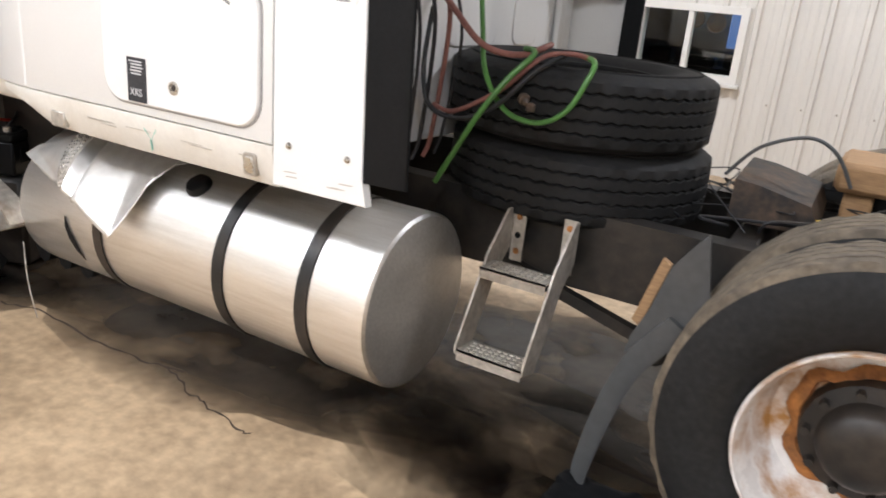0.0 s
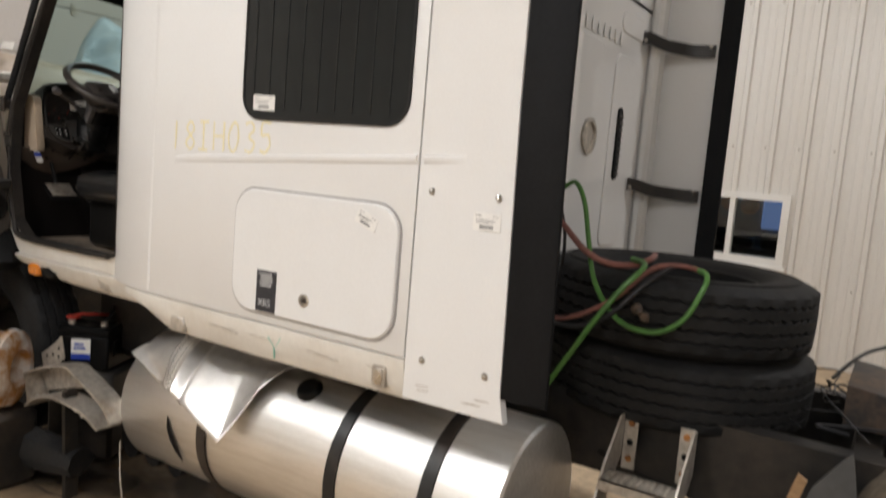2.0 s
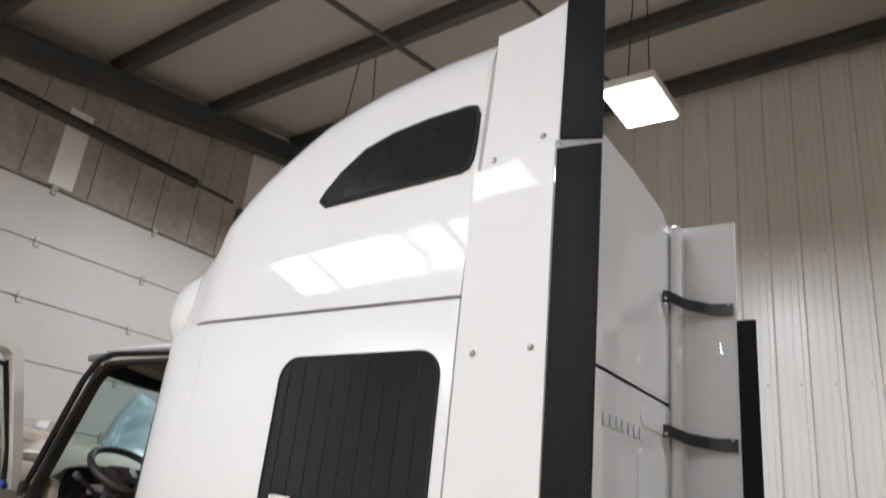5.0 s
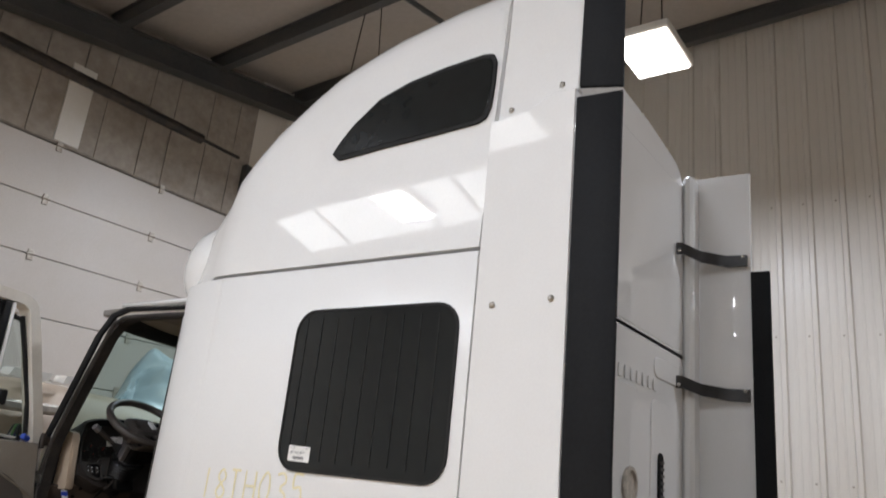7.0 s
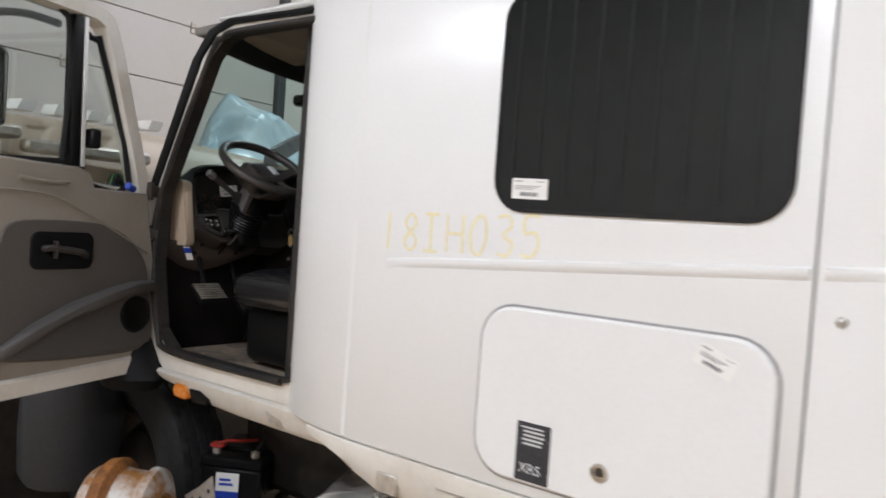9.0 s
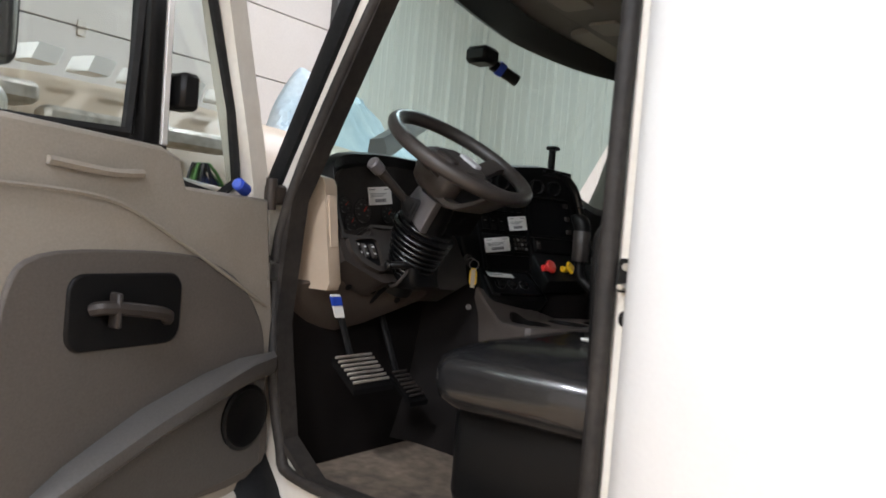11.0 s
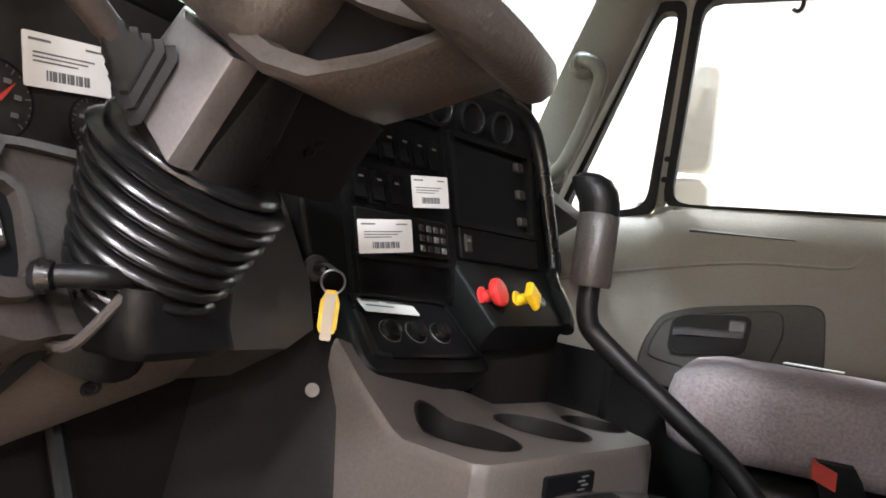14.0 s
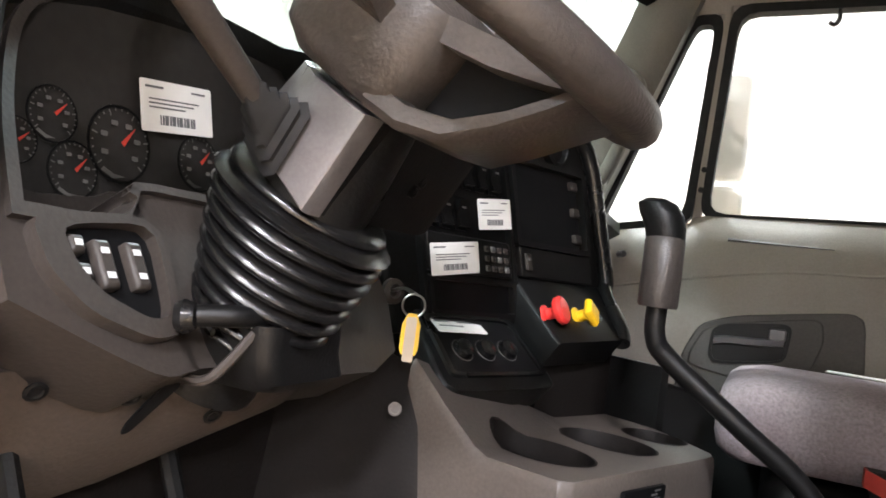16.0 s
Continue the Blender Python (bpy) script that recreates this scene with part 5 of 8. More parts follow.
loft(bm, rows)
ap = part("a_pillar", bm, M_PILLAR, truck, "olive-grey windscreen pillar trim")
bm = B()
tube(bm, [(-2.545, 1.575, 2.128), (-2.51, 1.552, 2.12), (-2.482, 1.545, 2.085), (-2.50, 1.548, 2.0), (-2.538, 1.555, 1.90), (-2.572, 1.58, 1.868)], 0.016, 10, 6)
gh = part("grab_handle", bm, M_PILLAR, ap, "olive-grey grab handle")
for p in ((-2.535, 1.565, 2.118), (-2.57, 1.58, 1.872)):
    bm = B()
    revolve(bm, [(0.03, 0), (0.03, 0.012), (0.022, 0.02), (0.011, 0.02), (0.011, 0.01), (0.0001, 0.01)], along(Vector(p) + Vector((0, 0.014, 0)), Vector(p) + Vector((0.4, -1, 0))), 16)
    part("handle_end", bm, M_PILLAR, gh)
    bm = B()
    revolve(bm, [(0.0105, 0), (0.0105, 0.004), (0.0001, 0.005)], along(Vector(p) + Vector((0.0035, 0.006, 0)), Vector(p) + Vector((0.4, -1, 0))), 10)
    part("handle_screw", bm, M_DASH, gh)
pillar([(-2.715, 0.135, 1.76), (-2.60, 0.14, 2.0), (-2.44, 0.15, 2.31)], 0.028, M_BLACK, "a_pillar", "black near windscreen pillar")
TOPL = [(-2.45, 0.15), (-2.55, 0.4), (-2.63, 0.75), (-2.66, 1.0), (-2.62, 1.35), (-2.50, 1.63)]
BOTL = [(-2.80, 0.15), (-2.95, 0.4), (-3.03, 0.75), (-3.05, 1.0), (-3.0, 1.35), (-2.78, 1.63)]
top_line = smooth_path([(x, y, 2.30) for x, y in TOPL], 4)
bot_line = smooth_path([(x, y, 1.80) for x, y in BOTL], 4)
bm = B()
loft(bm, [top_line, bot_line], closed=False)
part("windscreen", bm, M_WSHIELD, truck, "curved cracked windscreen")
bm = B()
loft(bm, [[(p.x - 0.05, p.y, 2.34), (p.x, p.y, 2.30), (p.x + 0.03, p.y, 2.285), (p.x + 0.06, p.y, 2.30), (p.x + 0.1, p.y, 2.345)] for p in top_line])
part("windscreen_header", bm, M_DASH, truck, "black upper windscreen surround")
bm = B()
prism(bm, [(-2.57, 0.14), (-2.62, 0.75), (-2.65, 1.0), (-2.6, 1.35), (-2.48, 1.64), (-1.75, 1.66), (-1.75, 0.14), (-2.3, 0.12)], lambda u, v, d: (u, v, 2.385 - d), 0.0, 0.03, 0.01)
head = part("headliner", bm, M_LINERR, truck, "grey cloth headliner")
bm = B()
prism(bm, rrect(-2.42, -2.2, 0.55, 1.35, 0.05, 5), lambda u, v, d: (u, v, 2.36 - d), 0.0, 0.045, 0.02)
oh = part("overhead_console", bm, M_LINERR, head, "grey overhead console")
for y in (0.7, 0.95, 1.2):
    bm = B()
    prism(bm, rrect(-2.37, -2.28, y - 0.06, y + 0.06, 0.015, 4), lambda u, v, d: (u, v, 2.314 - d), 0.0, 0.008, 0.003)
    part("console_lamp", bm, M_TRIM if y < 1 else M_DASH, oh)
for y in (0.42, 1.25):
    bm = B()
    prism(bm, rrect(-2.52, -2.3, y - 0.2, y + 0.2, 0.03, 4), lambda u, v, d: (u, v, 2.352 - d + 0.1 * (u + 2.5)), 0.0, 0.018, 0.006)
    part("sun_visor", bm, M_TRIM, head, "taupe sun visor")
bm = B()
box(bm, -2.70, -2.62, 0.755, 0.835, 2.195, 2.245, 0.012)
rod(bm, (-2.65, 0.835, 2.205), (-2.60, 0.905, 2.165), 0.018, 10)
dc = part("dash_camera", bm, M_DASH, truck, "small black camera on the windscreen")
bm = B()
rod(bm, (-2.640, 0.85, 2.198), (-2.629, 0.866, 2.188), 0.022, 12)
part("blue_ring", bm, M_BLUE, dc)

# walls that close the cab and the sleeper
bm = B()
box(bm, -1.892, -1.60, 0.152, 0.21, 1.06, 2.37, 0.012)
bp = part("b_pillar", bm, M_PAINT_B, truck, "cream door pillar with the latch striker")
bm = B()
tube(bm, [(-1.902, 0.15, 1.12), (-1.902, 0.148, 1.4), (-1.902, 0.148, 1.9), (-1.895, 0.15, 2.32)], 0.017, 10, 4)
part("door_seal", bm, M_SEAL, bp, "black rubber door seal")
bm = B()
prism(bm, rrect(-1.882, -1.852, 1.605, 1.662, 0.005, 3), lambda u, v, d: (u, 0.151 - d, v), 0.0, 0.006, 0.002)
stk = part("striker_plate", bm, M_DASH, bp, "black latch striker plate")
bm = B()
rod(bm, (-1.867, 0.146, 1.615), (-1.867, 0.122, 1.615), 0.006, 10, 0.001)
part("striker_pin", bm, M_CHROME, stk)
bm = B()
rod(bm, (-1.867, 0.146, 1.648), (-1.867, 0.14, 1.648), 0.007, 10, 0.001)
part("striker_bolt", bm, M_CHROME, stk)
bm = B()
revolve(bm, [(0.015, 0), (0.015, 0.003), (0.011, 0.004), (0.010, 0.0005), (0.0001, 0.0005)], along((-1.861, 0.151, 1.561), (-1.861, -3, 1.561)), 16)
part("pillar_plug", bm, M_DASH, bp)
bm = B()
box(bm, -1.55, -0.32, 1.74, 1.80, 1.0, 2.44)
box(bm, -1.8, -0.32, 0.17, 1.74, 1.0, 1.05)
box(bm, -0.38, -0.32, 0.06, 1.74, 1.05, 2.44)
box(bm, -1.75, -0.32, 0.06, 1.8, 2.42, 2.434)
box(bm, -1.6, -0.32, 0.055, 0.075, 1.05, 2.42)
part("sleeper_lining", bm, M_LINERR, truck)
bm = B()
box(bm, -2.9, -1.75, 1.68, 1.80, 1.0, 1.09, 0.01)
box(bm, -2.78, -2.70, 0.12, 1.70, 1.05, 1.75, 0.01)
part("firewall", bm, M_COVER, truck, "dark carpeted firewall")

# ---------------------------------------------------------------- dashboard
def dx(z):
    return -2.68 + 0.6 * (1.766 - z)


sink = lambda v: v if v < 1.78 else 1.78 + (v - 1.78) * 0.88
DP = lambda u, v, d: (dx(v) + d * 0.857, u, v + d * 0.514)       # on the cluster's slanting face
CL = [(0.226, 1.656), (0.29, 1.654), (0.316, 1.66), (0.332, 1.676), (0.35, 1.684), (0.62, 1.69), (0.62, 1.80), (0.57, 1.845), (0.5, 1.866), (0.4, 1.862), (0.32, 1.835), (0.272, 1.80), (0.24, 1.73)]
CL = [(p.x, sink(p.y)) for p in smooth_path([(u, v, 0) for u, v in CL + CL[:1]], 4)][:-1]
FACE = [(p.x, sink(p.y)) for p in smooth_path([(u, v, 0) for u, v in ((0.205, 1.60), (0.30, 1.553), (0.335, 1.551), (0.345, 1.552), (0.36, 1.552), (0.66, 1.548), (0.67, 1.80), (0.60, 1.87), (0.5, 1.888), (0.4, 1.884), (0.31, 1.86), (0.255, 1.82), (0.216, 1.74), (0.205, 1.60))], 4)][:-1]
bm = B()
frame_ring(bm, FACE, CL, DP, -0.075, 0.0)
dash = part("dashboard", bm, M_DASH2, truck, "black moulded instrument panel, dusty")
bm = B()
frame_ring(bm, [(u + (u - 0.42) * 0.045, v + (v - 1.765) * 0.07) for u, v in CL], [(u - (u - 0.42) * 0.01, v - (v - 1.765) * 0.01) for u, v in CL], DP, -0.004, 0.006)
part("cluster_bezel", bm, M_DASH2, dash)
GB = lambda u, v, d: (-2.695 - 0.15 * (v - 1.73) + d, u, v)          # the gauges stand back, almost upright
bm = B()
prism(bm, [(0.21, 1.62), (0.68, 1.62), (0.68, 1.85), (0.60, 1.866), (0.42, 1.862), (0.32, 1.845), (0.265, 1.82), (0.23, 1.76)], GB, -0.01, 0.0)
clus = part("gauge_board", bm, M_BOARD, dash, "black gauge cluster with red needles")
# Paler strip paints dust and reflected haze low on the board.
bm = B()
prism(bm, [(0.2, 1.625), (0.67, 1.625), (0.67, 1.69), (0.42, 1.687), (0.36, 1.678), (0.345, 1.672), (0.29, 1.668), (0.26, 1.672), (0.22, 1.68)], GB, 0.0, 0.004, 0.003)
part("lower_board_dust_and_haze", bm, M_DASH2, clus)
for gu, gv, gr, turn in ((0.302, 1.731, 0.023, -125), (0.368, 1.72, 0.034, -130), (0.322, 1.69, 0.024, -128), (0.464, 1.72, 0.028, -128), (0.272, 1.705, 0.018, -120)):
    gm = lambda a, r, d: GB(gu + r * math.sin(a), gv + r * math.cos(a), d)
    bm = B()
    frame_ring(bm, [(gu + gr * math.sin(radians(k * 15)), gv + gr * math.cos(radians(k * 15))) for k in range(24)],
               [(gu + gr * 0.93 * math.sin(radians(k * 15)), gv + gr * 0.93 * math.cos(radians(k * 15))) for k in range(24)], GB, 0.003, 0.0036)
    g = part("gauge", bm, M_DASH, clus)
    bm = B()
    for k in range(21):
        a = radians(-130 + k * 13)
        r0 = 0.84 if k % 4 else 0.74
        q = [gm(a - 0.025, gr * r0, 0.0045), gm(a + 0.025, gr * r0, 0.0045), gm(a + 0.025, gr * 0.9, 0.0045), gm(a - 0.025, gr * 0.9, 0.0045)]
        bm.faces.new([bm.verts.new(p) for p in q])
    part("dial_marks", bm, M_PRINT2, g, smooth=False)
    bm = B()
    for k in range(0, 11, 2):
        a = radians(-118 + k * 24)
        c = (gu + gr * 0.55 * math.sin(a), gv + gr * 0.55 * math.cos(a))
        prism(bm, rrect(c[0] - gr * 0.1, c[0] + gr * 0.1, c[1] - gr * 0.06, c[1] + gr * 0.06, 0.0005, 1), GB, 0.004, 0.0045)
    part("dial_print", bm, M_PRINT2, g, smooth=False)
    bm = B()
    a = radians(turn + 170)
    q = [gm(a + 1.57, gr * 0.07, 0.0065), gm(a - 1.57, gr * 0.07, 0.0065), gm(a - 0.02, gr * 0.62, 0.0065), gm(a + 0.02, gr * 0.62, 0.0065)]
    bm.faces.new([bm.verts.new(p) for p in q])
    part("needle", bm, M_NEEDLE, g, smooth=False)
    bm = B()
    q = [gm(a + 3.14 + w, gr * r_, 0.005) for w, r_ in ((-0.9, 0.82), (-0.45, 0.92), (0.0, 0.94), (0.0, 0.82), (-0.45, 0.80))]
    bm.faces.new([bm.verts.new(p) for p in q])
    part("dial_arc", bm, M_PRINT2, g, smooth=False)
sticker(clus, GB(0.389, 1.737, 0.006), (0.0, 1, 0.125), (-0.15, -0.1, 1), 0.089, 0.047)
# recessed switch panel
SWITCHES = [(0.246, 1.643), (0.33, 1.65), (0.322, 1.585), (0.30, 1.583), (0.265, 1.6), (0.25, 1.62)]
bm = B()
prism(bm, rounded(SWITCHES), DP, 0.0, 0.002)
swp = part("switch_panel", bm, M_DIAL, dash, "recessed light switch panel")
bm = B()
frame_ring(bm, rounded([(0.225, 1.65), (0.337, 1.656), (0.332, 1.574), (0.298, 1.57), (0.252, 1.588), (0.228, 1.615)]), rounded(SWITCHES), DP, 0.0, 0.012)
part("panel_rim", bm, M_DASH2, swp)
for gu, gv, w, h in ((0.257, 1.632, 0.012, 0.012), (0.257, 1.614, 0.013, 0.012), (0.277, 1.62, 0.014, 0.032), (0.305, 1.62, 0.014, 0.032)):
    bm = B()
    prism(bm, rrect(gu - w / 2, gu + w / 2, gv - h / 2, gv + h / 2, 0.002, 2), DP, 0.002, 0.011, 0.003)
    sw = part("rocker_switch", bm, M_DASH2, swp)
    for dv_ in ((0.25, -0.25) if h > 0.02 else (0,)):
        bm = B()
        prism(bm, [(gu - w * 0.25, gv + h * dv_ - 0.002), (gu + w * 0.25, gv + h * dv_ - 0.002), (gu + w * 0.25, gv + h * dv_ + 0.002), (gu - w * 0.25, gv + h * dv_ + 0.002)], DP, 0.011, 0.0114)
        part("switch_mark", bm, M_MARK, sw, smooth=False)
# hood over the cluster and the dash top
bm = B()
rows = []
for y, zt in ((0.212, 1.735), (0.226, 1.785), (0.242, 1.825), (0.262, 1.849), (0.30, 1.863), (0.35, 1.872), (0.42, 1.879), (0.50, 1.884), (0.60, 1.884), (0.75, 1.89), (0.95, 1.912), (1.05, 1.905), (1.12, 1.86), (1.3, 1.82), (1.62, 1.80)):
    front = dx(zt) + 0.04 if y < 0.7 else -2.60 + 0.42 * (y - 0.72) if y < 1.1 else -2.50
    rows.append([(front, y, zt - 0.03), (front - 0.004, y, zt - 0.006), (front - 0.03, y, zt), (front - 0.15, y, min(zt - 0.01, 1.795) if y < 0.7 else zt - 0.01), (-2.98 if 0.3 < y < 1.5 else -2.78, y, 1.78), (-2.98 if 0.3 < y < 1.5 else -2.78, y, 1.74), (front - 0.1, y, 1.70)])
loft(bm, rows)
part("dash_top", bm, M_DASH, dash, "black dashboard top pad")
bm = B()
rod(bm, (-2.52, 1.018, 1.88), (-2.52, 1.018, 1.972), 0.011, 12)
box(bm, -2.535, -2.50, 0.998, 1.034, 1.968, 1.980, 0.004)
part("dash_post", bm, M_DASH, dash, "short black post on the dashboard top")
# beige end panel beside the door
bm = B()
prism(bm, [(-2.76, 1.526), (-2.592, 1.528), (-2.584, 1.545), (-2.606, 1.66), (-2.624, 1.772), (-2.634, 1.786), (-2.675, 1.794), (-2.77, 1.74)], lambda u, v, d: (u, 0.165 + d, v), 0.0, 0.04, 0.006)
bp2 = part("dash_end_panel", bm, M_BEIGE, dash, "beige dashboard end panel")
bm = B()
loft(bm, [[(-2.606 - 0.16 * (z - 1.66) + a, y, z) for a, y in ((-0.004, 0.173), (0.004, 0.174), (0.004, 0.197), (-0.004, 0.198))] for z in (1.628, 1.632, 1.742, 1.746)])
part("panel_strip", bm, M_BEIGE, bp2)
# knee panel below
bm = B()
rows = []
for y, xt, zt, xb, zb in ((0.13, -2.655, 1.54, -2.70, 1.485), (0.21, -2.632, 1.55, -2.70, 1.435), (0.30, -2.607, 1.551, -2.685, 1.415), (0.37, -2.588, 1.548, -2.655, 1.435), (0.44, -2.572, 1.543, -2.612, 1.47), (0.49, -2.56, 1.543, -2.572, 1.50), (0.535, -2.57, 1.548, -2.582, 1.522), (0.60, -2.61, 1.565, -2.62, 1.548), (0.68, -2.65, 1.575, -2.655, 1.563)):
    rows.append([(xt - 0.09, y, zt), (xt - 0.006, y, zt), (xt, y, zt - 0.005), ((xt + xb) / 2 + 0.006, y, (zt + zb) / 2), (xb, y, zb + 0.006), (xb - 0.008, y, zb), (xb - 0.09, y, zb + 0.02)])
loft(bm, rows)
knee = part("knee_panel", bm, M_KNEE, truck, "dusty grey-brown knee panel")
KN = Vector((0.829, -0.26, -0.496))
def KP(y, z, d):
    """On the knee panel's slanting face."""
    return Vector((-2.606 + (0.26 * (y - 0.33) + 0.496 * (z - 1.529)) / 0.829, y, z)) + KN * (d + 0.011)


for y, z in ((0.261, 1.538), (0.329, 1.530), (0.41, 1.507), (0.245, 1.50)):
    bm = B()
    revolve(bm, [(0.0085, 0), (0.0085, 0.001), (0.0055, 0.0016), (0.004, 0.0008)], along(KP(y, z, 0.0), KP(y, z, 1.0)), 12)
    part("screw", bm, M_DASH, knee)
# Thin black plate on the face paints the shade of a finger slot.
bm = B()
prism(bm, rounded([(0.350, 1.543), (0.343, 1.525), (0.338, 1.507), (0.339, 1.497), (0.344, 1.498), (0.349, 1.508), (0.355, 1.523), (0.363, 1.541)]), KP, 0.0, 0.0018)
part("slot_shade", bm, M_DIAL, knee, "black plate painting the shade of a slot in the knee panel")
# tag hanging from the knee panel
bm = B()
prism(bm, rrect(0.127, 0.155, 1.475, 1.527, 0.003, 2), lambda u, v, d: (-2.53 + d, u - 0.4 * (v - 1.5), v), 0.0, 0.004)
tagp = part("paper_tag", bm, M_PAPER, truck, "blue and white hanging label")
bm = B()
prism(bm, [(0.1265, 1.502), (0.1555, 1.502), (0.1555, 1.522), (0.1265, 1.522)], lambda u, v, d: (-2.53 + d, u - 0.4 * (v - 1.5), v), -0.001, 0.005)
part("blue_band", bm, M_BLUE, tagp)

# steering column
A0, A1 = Vector((-2.605, 0.41, 1.535)), Vector((-2.415, 0.40, 1.865))
ax = (A1 - A0).normalized()
AL = (A1 - A0).length
AM = along(A0, A1)
col = part("steering_column", revolve(B(), [(0.05, 0.0), (0.05, 0.2), (0.04, AL - 0.02)], AM, 20), M_DASH, truck, "adjustable steering column")
bm = B()
BE = Vector((0.866, 0.0, -0.5))
rings = []
for k in range(61):
    s_ = k / 60
    c = Vector((-2.558, 0.405, 1.572)).lerp(Vector((-2.524, 0.425, 1.705)), s_)
    ph = (k % 6) / 6
    r = 0.046 + 0.043 * s_ ** 0.65 - 0.02 * max(0.0, s_ - 0.85) / 0.15 - 0.0085 * (1 - math.sin(math.pi * ph) ** 0.7)
    rings.append([c + BE * r * math.cos(2 * math.pi * j / 44) + Vector((0, r * math.sin(2 * math.pi * j / 44), 0)) for j in range(44)])
loft(bm, rings)
part("bellows", bm, M_BELLOWS, col, "ribbed black rubber column bellows")
EXC = Vector((0.866, 0.0, -0.499))
SHR = lambda s, u, v: A0 + ax * s + EXC * u + Vector((0, -v, 0))
# shroud: its end turned to the door is creased, and covered in satin grey
SHP = [(-2.579, 1.75, 0.395), (-2.508, 1.704, 0.347), (-2.478, 1.677, 0.343), (-2.434, 1.750, 0.343), (-2.483, 1.778, 0.345), (-2.517, 1.799, 0.376)]
def shroud_ring(k, dy):
    return [Vector((-2.5 + (x + 2.5) * k, y + dy, 1.74 + (z - 1.74) * k)) for x, z, y in SHP]


def shroud_shell(steps, mat, name, parent, label=""):
    bm = B()
    rows = [[bm.verts.new(p) for p in shroud_ring(k, dy)] for k, dy in steps]
    for a, b in zip(rows, rows[1:]):
        for i in range(6):
            bm.faces.new((a[i], a[(i + 1) % 6], b[(i + 1) % 6], b[i]))
    r0 = rows[0]
    bm.faces.new((r0[1], r0[2], r0[3], r0[4]))
    bm.faces.new((r0[0], r0[1], r0[4], r0[5]))
    bm.faces.new(rows[-1])
    return part(name, bm, mat, parent, label)


shr = shroud_shell(((0.95, 0.02), (0.985, 0.03), (1.0, 0.06), (1.0, 0.19), (0.94, 0.21)), M_SHROUD, "column_shroud", col, "black column shroud with a satin grey cover")
shroud_shell(((0.93, 0.0), (0.97, 0.0012), (0.99, 0.005), (1.003, 0.012), (1.006, 0.024)), M_COLUMN, "side_cover", shr, "satin grey cover")
for u_, z_ in ((0.421, 1.702), (0.47, 1.712), (0.478, 1.722)):
    bm = B()
    p = Vector((-2.452 + 0.33 * (z_ - 1.73) + 0.002, u_, z_))
    revolve(bm, [(0.006, -0.004), (0.006, 0.002), (0.004, 0.0025), (0.0035, 0.0005), (0.0001, 0.0005)], along(p, p + Vector((0.95, 0, -0.31))), 12)
    part("screw_hole", bm, M_DIAL, shr)
# stalk with its ribbed rubber boot
BOOT = [(-0.04, 0.232), (-0.004, 0.253), (0.004, 0.246), (0.004, 0.196), (-0.004, 0.189), (-0.036, 0.2)]
sp = SHR(0.224, -0.018, 0.064)
sd = (Vector((-2.511, 0.214, 1.816)) - sp).normalized()
bm = B()
rings = []
for k in range(11):
    sc = (1.0 - 0.075 * k) * (0.86 if k % 2 else 1.0)
    rings.append([SHR(0.222 + (v - 0.222) * sc, -0.014 + (u + 0.014) * sc, 0.063) + sd * (0.0045 * k) for u, v in BOOT])
loft(bm, rings)
part("stalk_boot", bm, M_RUBBER, shr, "ribbed black stalk boot")
bm = B()
tube(bm, [sp + sd * 0.02, sp + sd * 0.06, sp + sd * 0.1, sp + sd * 0.15], 0.0098, 12, 4, 1.0, 0.0115)
stalk = part("turn_signal_stalk", bm, M_DASH2, col, "dark indicator stalk")
bm = B()
rod(bm, sp + sd * 0.135, sp + sd * 0.17, 0.0155, 14, 0.004)
part("stalk_knob", bm, M_COLUMN, stalk)
# tilt lever below, and the pod that closes the bellows
bm = B()
tube(bm, [(-2.549, 0.325, 1.593), (-2.535, 0.336, 1.595), (-2.522, 0.352, 1.596), (-2.518, 0.39, 1.596)], 0.0085, 12, 4)
tl = part("tilt_lever", bm, M_DASH, col, "black column tilt lever")
bm = B()
tube(bm, [(-2.588, 0.356, 1.566), (-2.578, 0.350, 1.552), (-2.560, 0.346, 1.543), (-2.543, 0.347, 1.546), (-2.530, 0.353, 1.562), (-2.518, 0.362, 1.584)], 0.0042, 8, 5)
part("lever_hook", bm, M_DASH2, tl, "worn bent hook")
bm = B()
revolve(bm, [(0.004, -0.006), (0.010, -0.004), (0.013, 0.004), (0.010, 0.010), (0.0001, 0.012)], along((-2.547, 0.323, 1.593), (-2.57, 0.31, 1.59)), 14)
part("lever_knob", bm, M_BELLOWS, tl)
bm = B()
loft(bm, [[(u, v, z) for u, v in rrect(x0, x1, y0, y1, 0.018, 4)] for z, x0, x1, y0, y1 in ((1.59, -2.60, -2.50, 0.358, 0.47), (1.565, -2.60, -2.50, 0.36, 0.47), (1.545, -2.59, -2.50, 0.368, 0.48), (1.537, -2.58, -2.51, 0.375, 0.47))])
part("column_base", bm, M_DASH, col)

# steering wheel
WC, WN = Vector((-2.415, 0.40, 1.865)), Vector((0.54, 0.0, 0.84)).normalized()
WE = Vector((WN.z, 0.0, -WN.x))
WB = lambda u, v, h: WC + WE * u + Vector((0, v, 0)) + WN * h          # u towards the driver, v across, h along the column
bm = B()
n1, n2, R, r = 72, 12, 0.179, 0.0175
rows = [[bm.verts.new(WB((R + r * math.cos(2 * math.pi * j / n2)) * math.cos(2 * math.pi * i / n1), (R + r * math.cos(2 * math.pi * j / n2)) * math.sin(2 * math.pi * i / n1), r * math.sin(2 * math.pi * j / n2))) for j in range(n2)] for i in range(n1)]
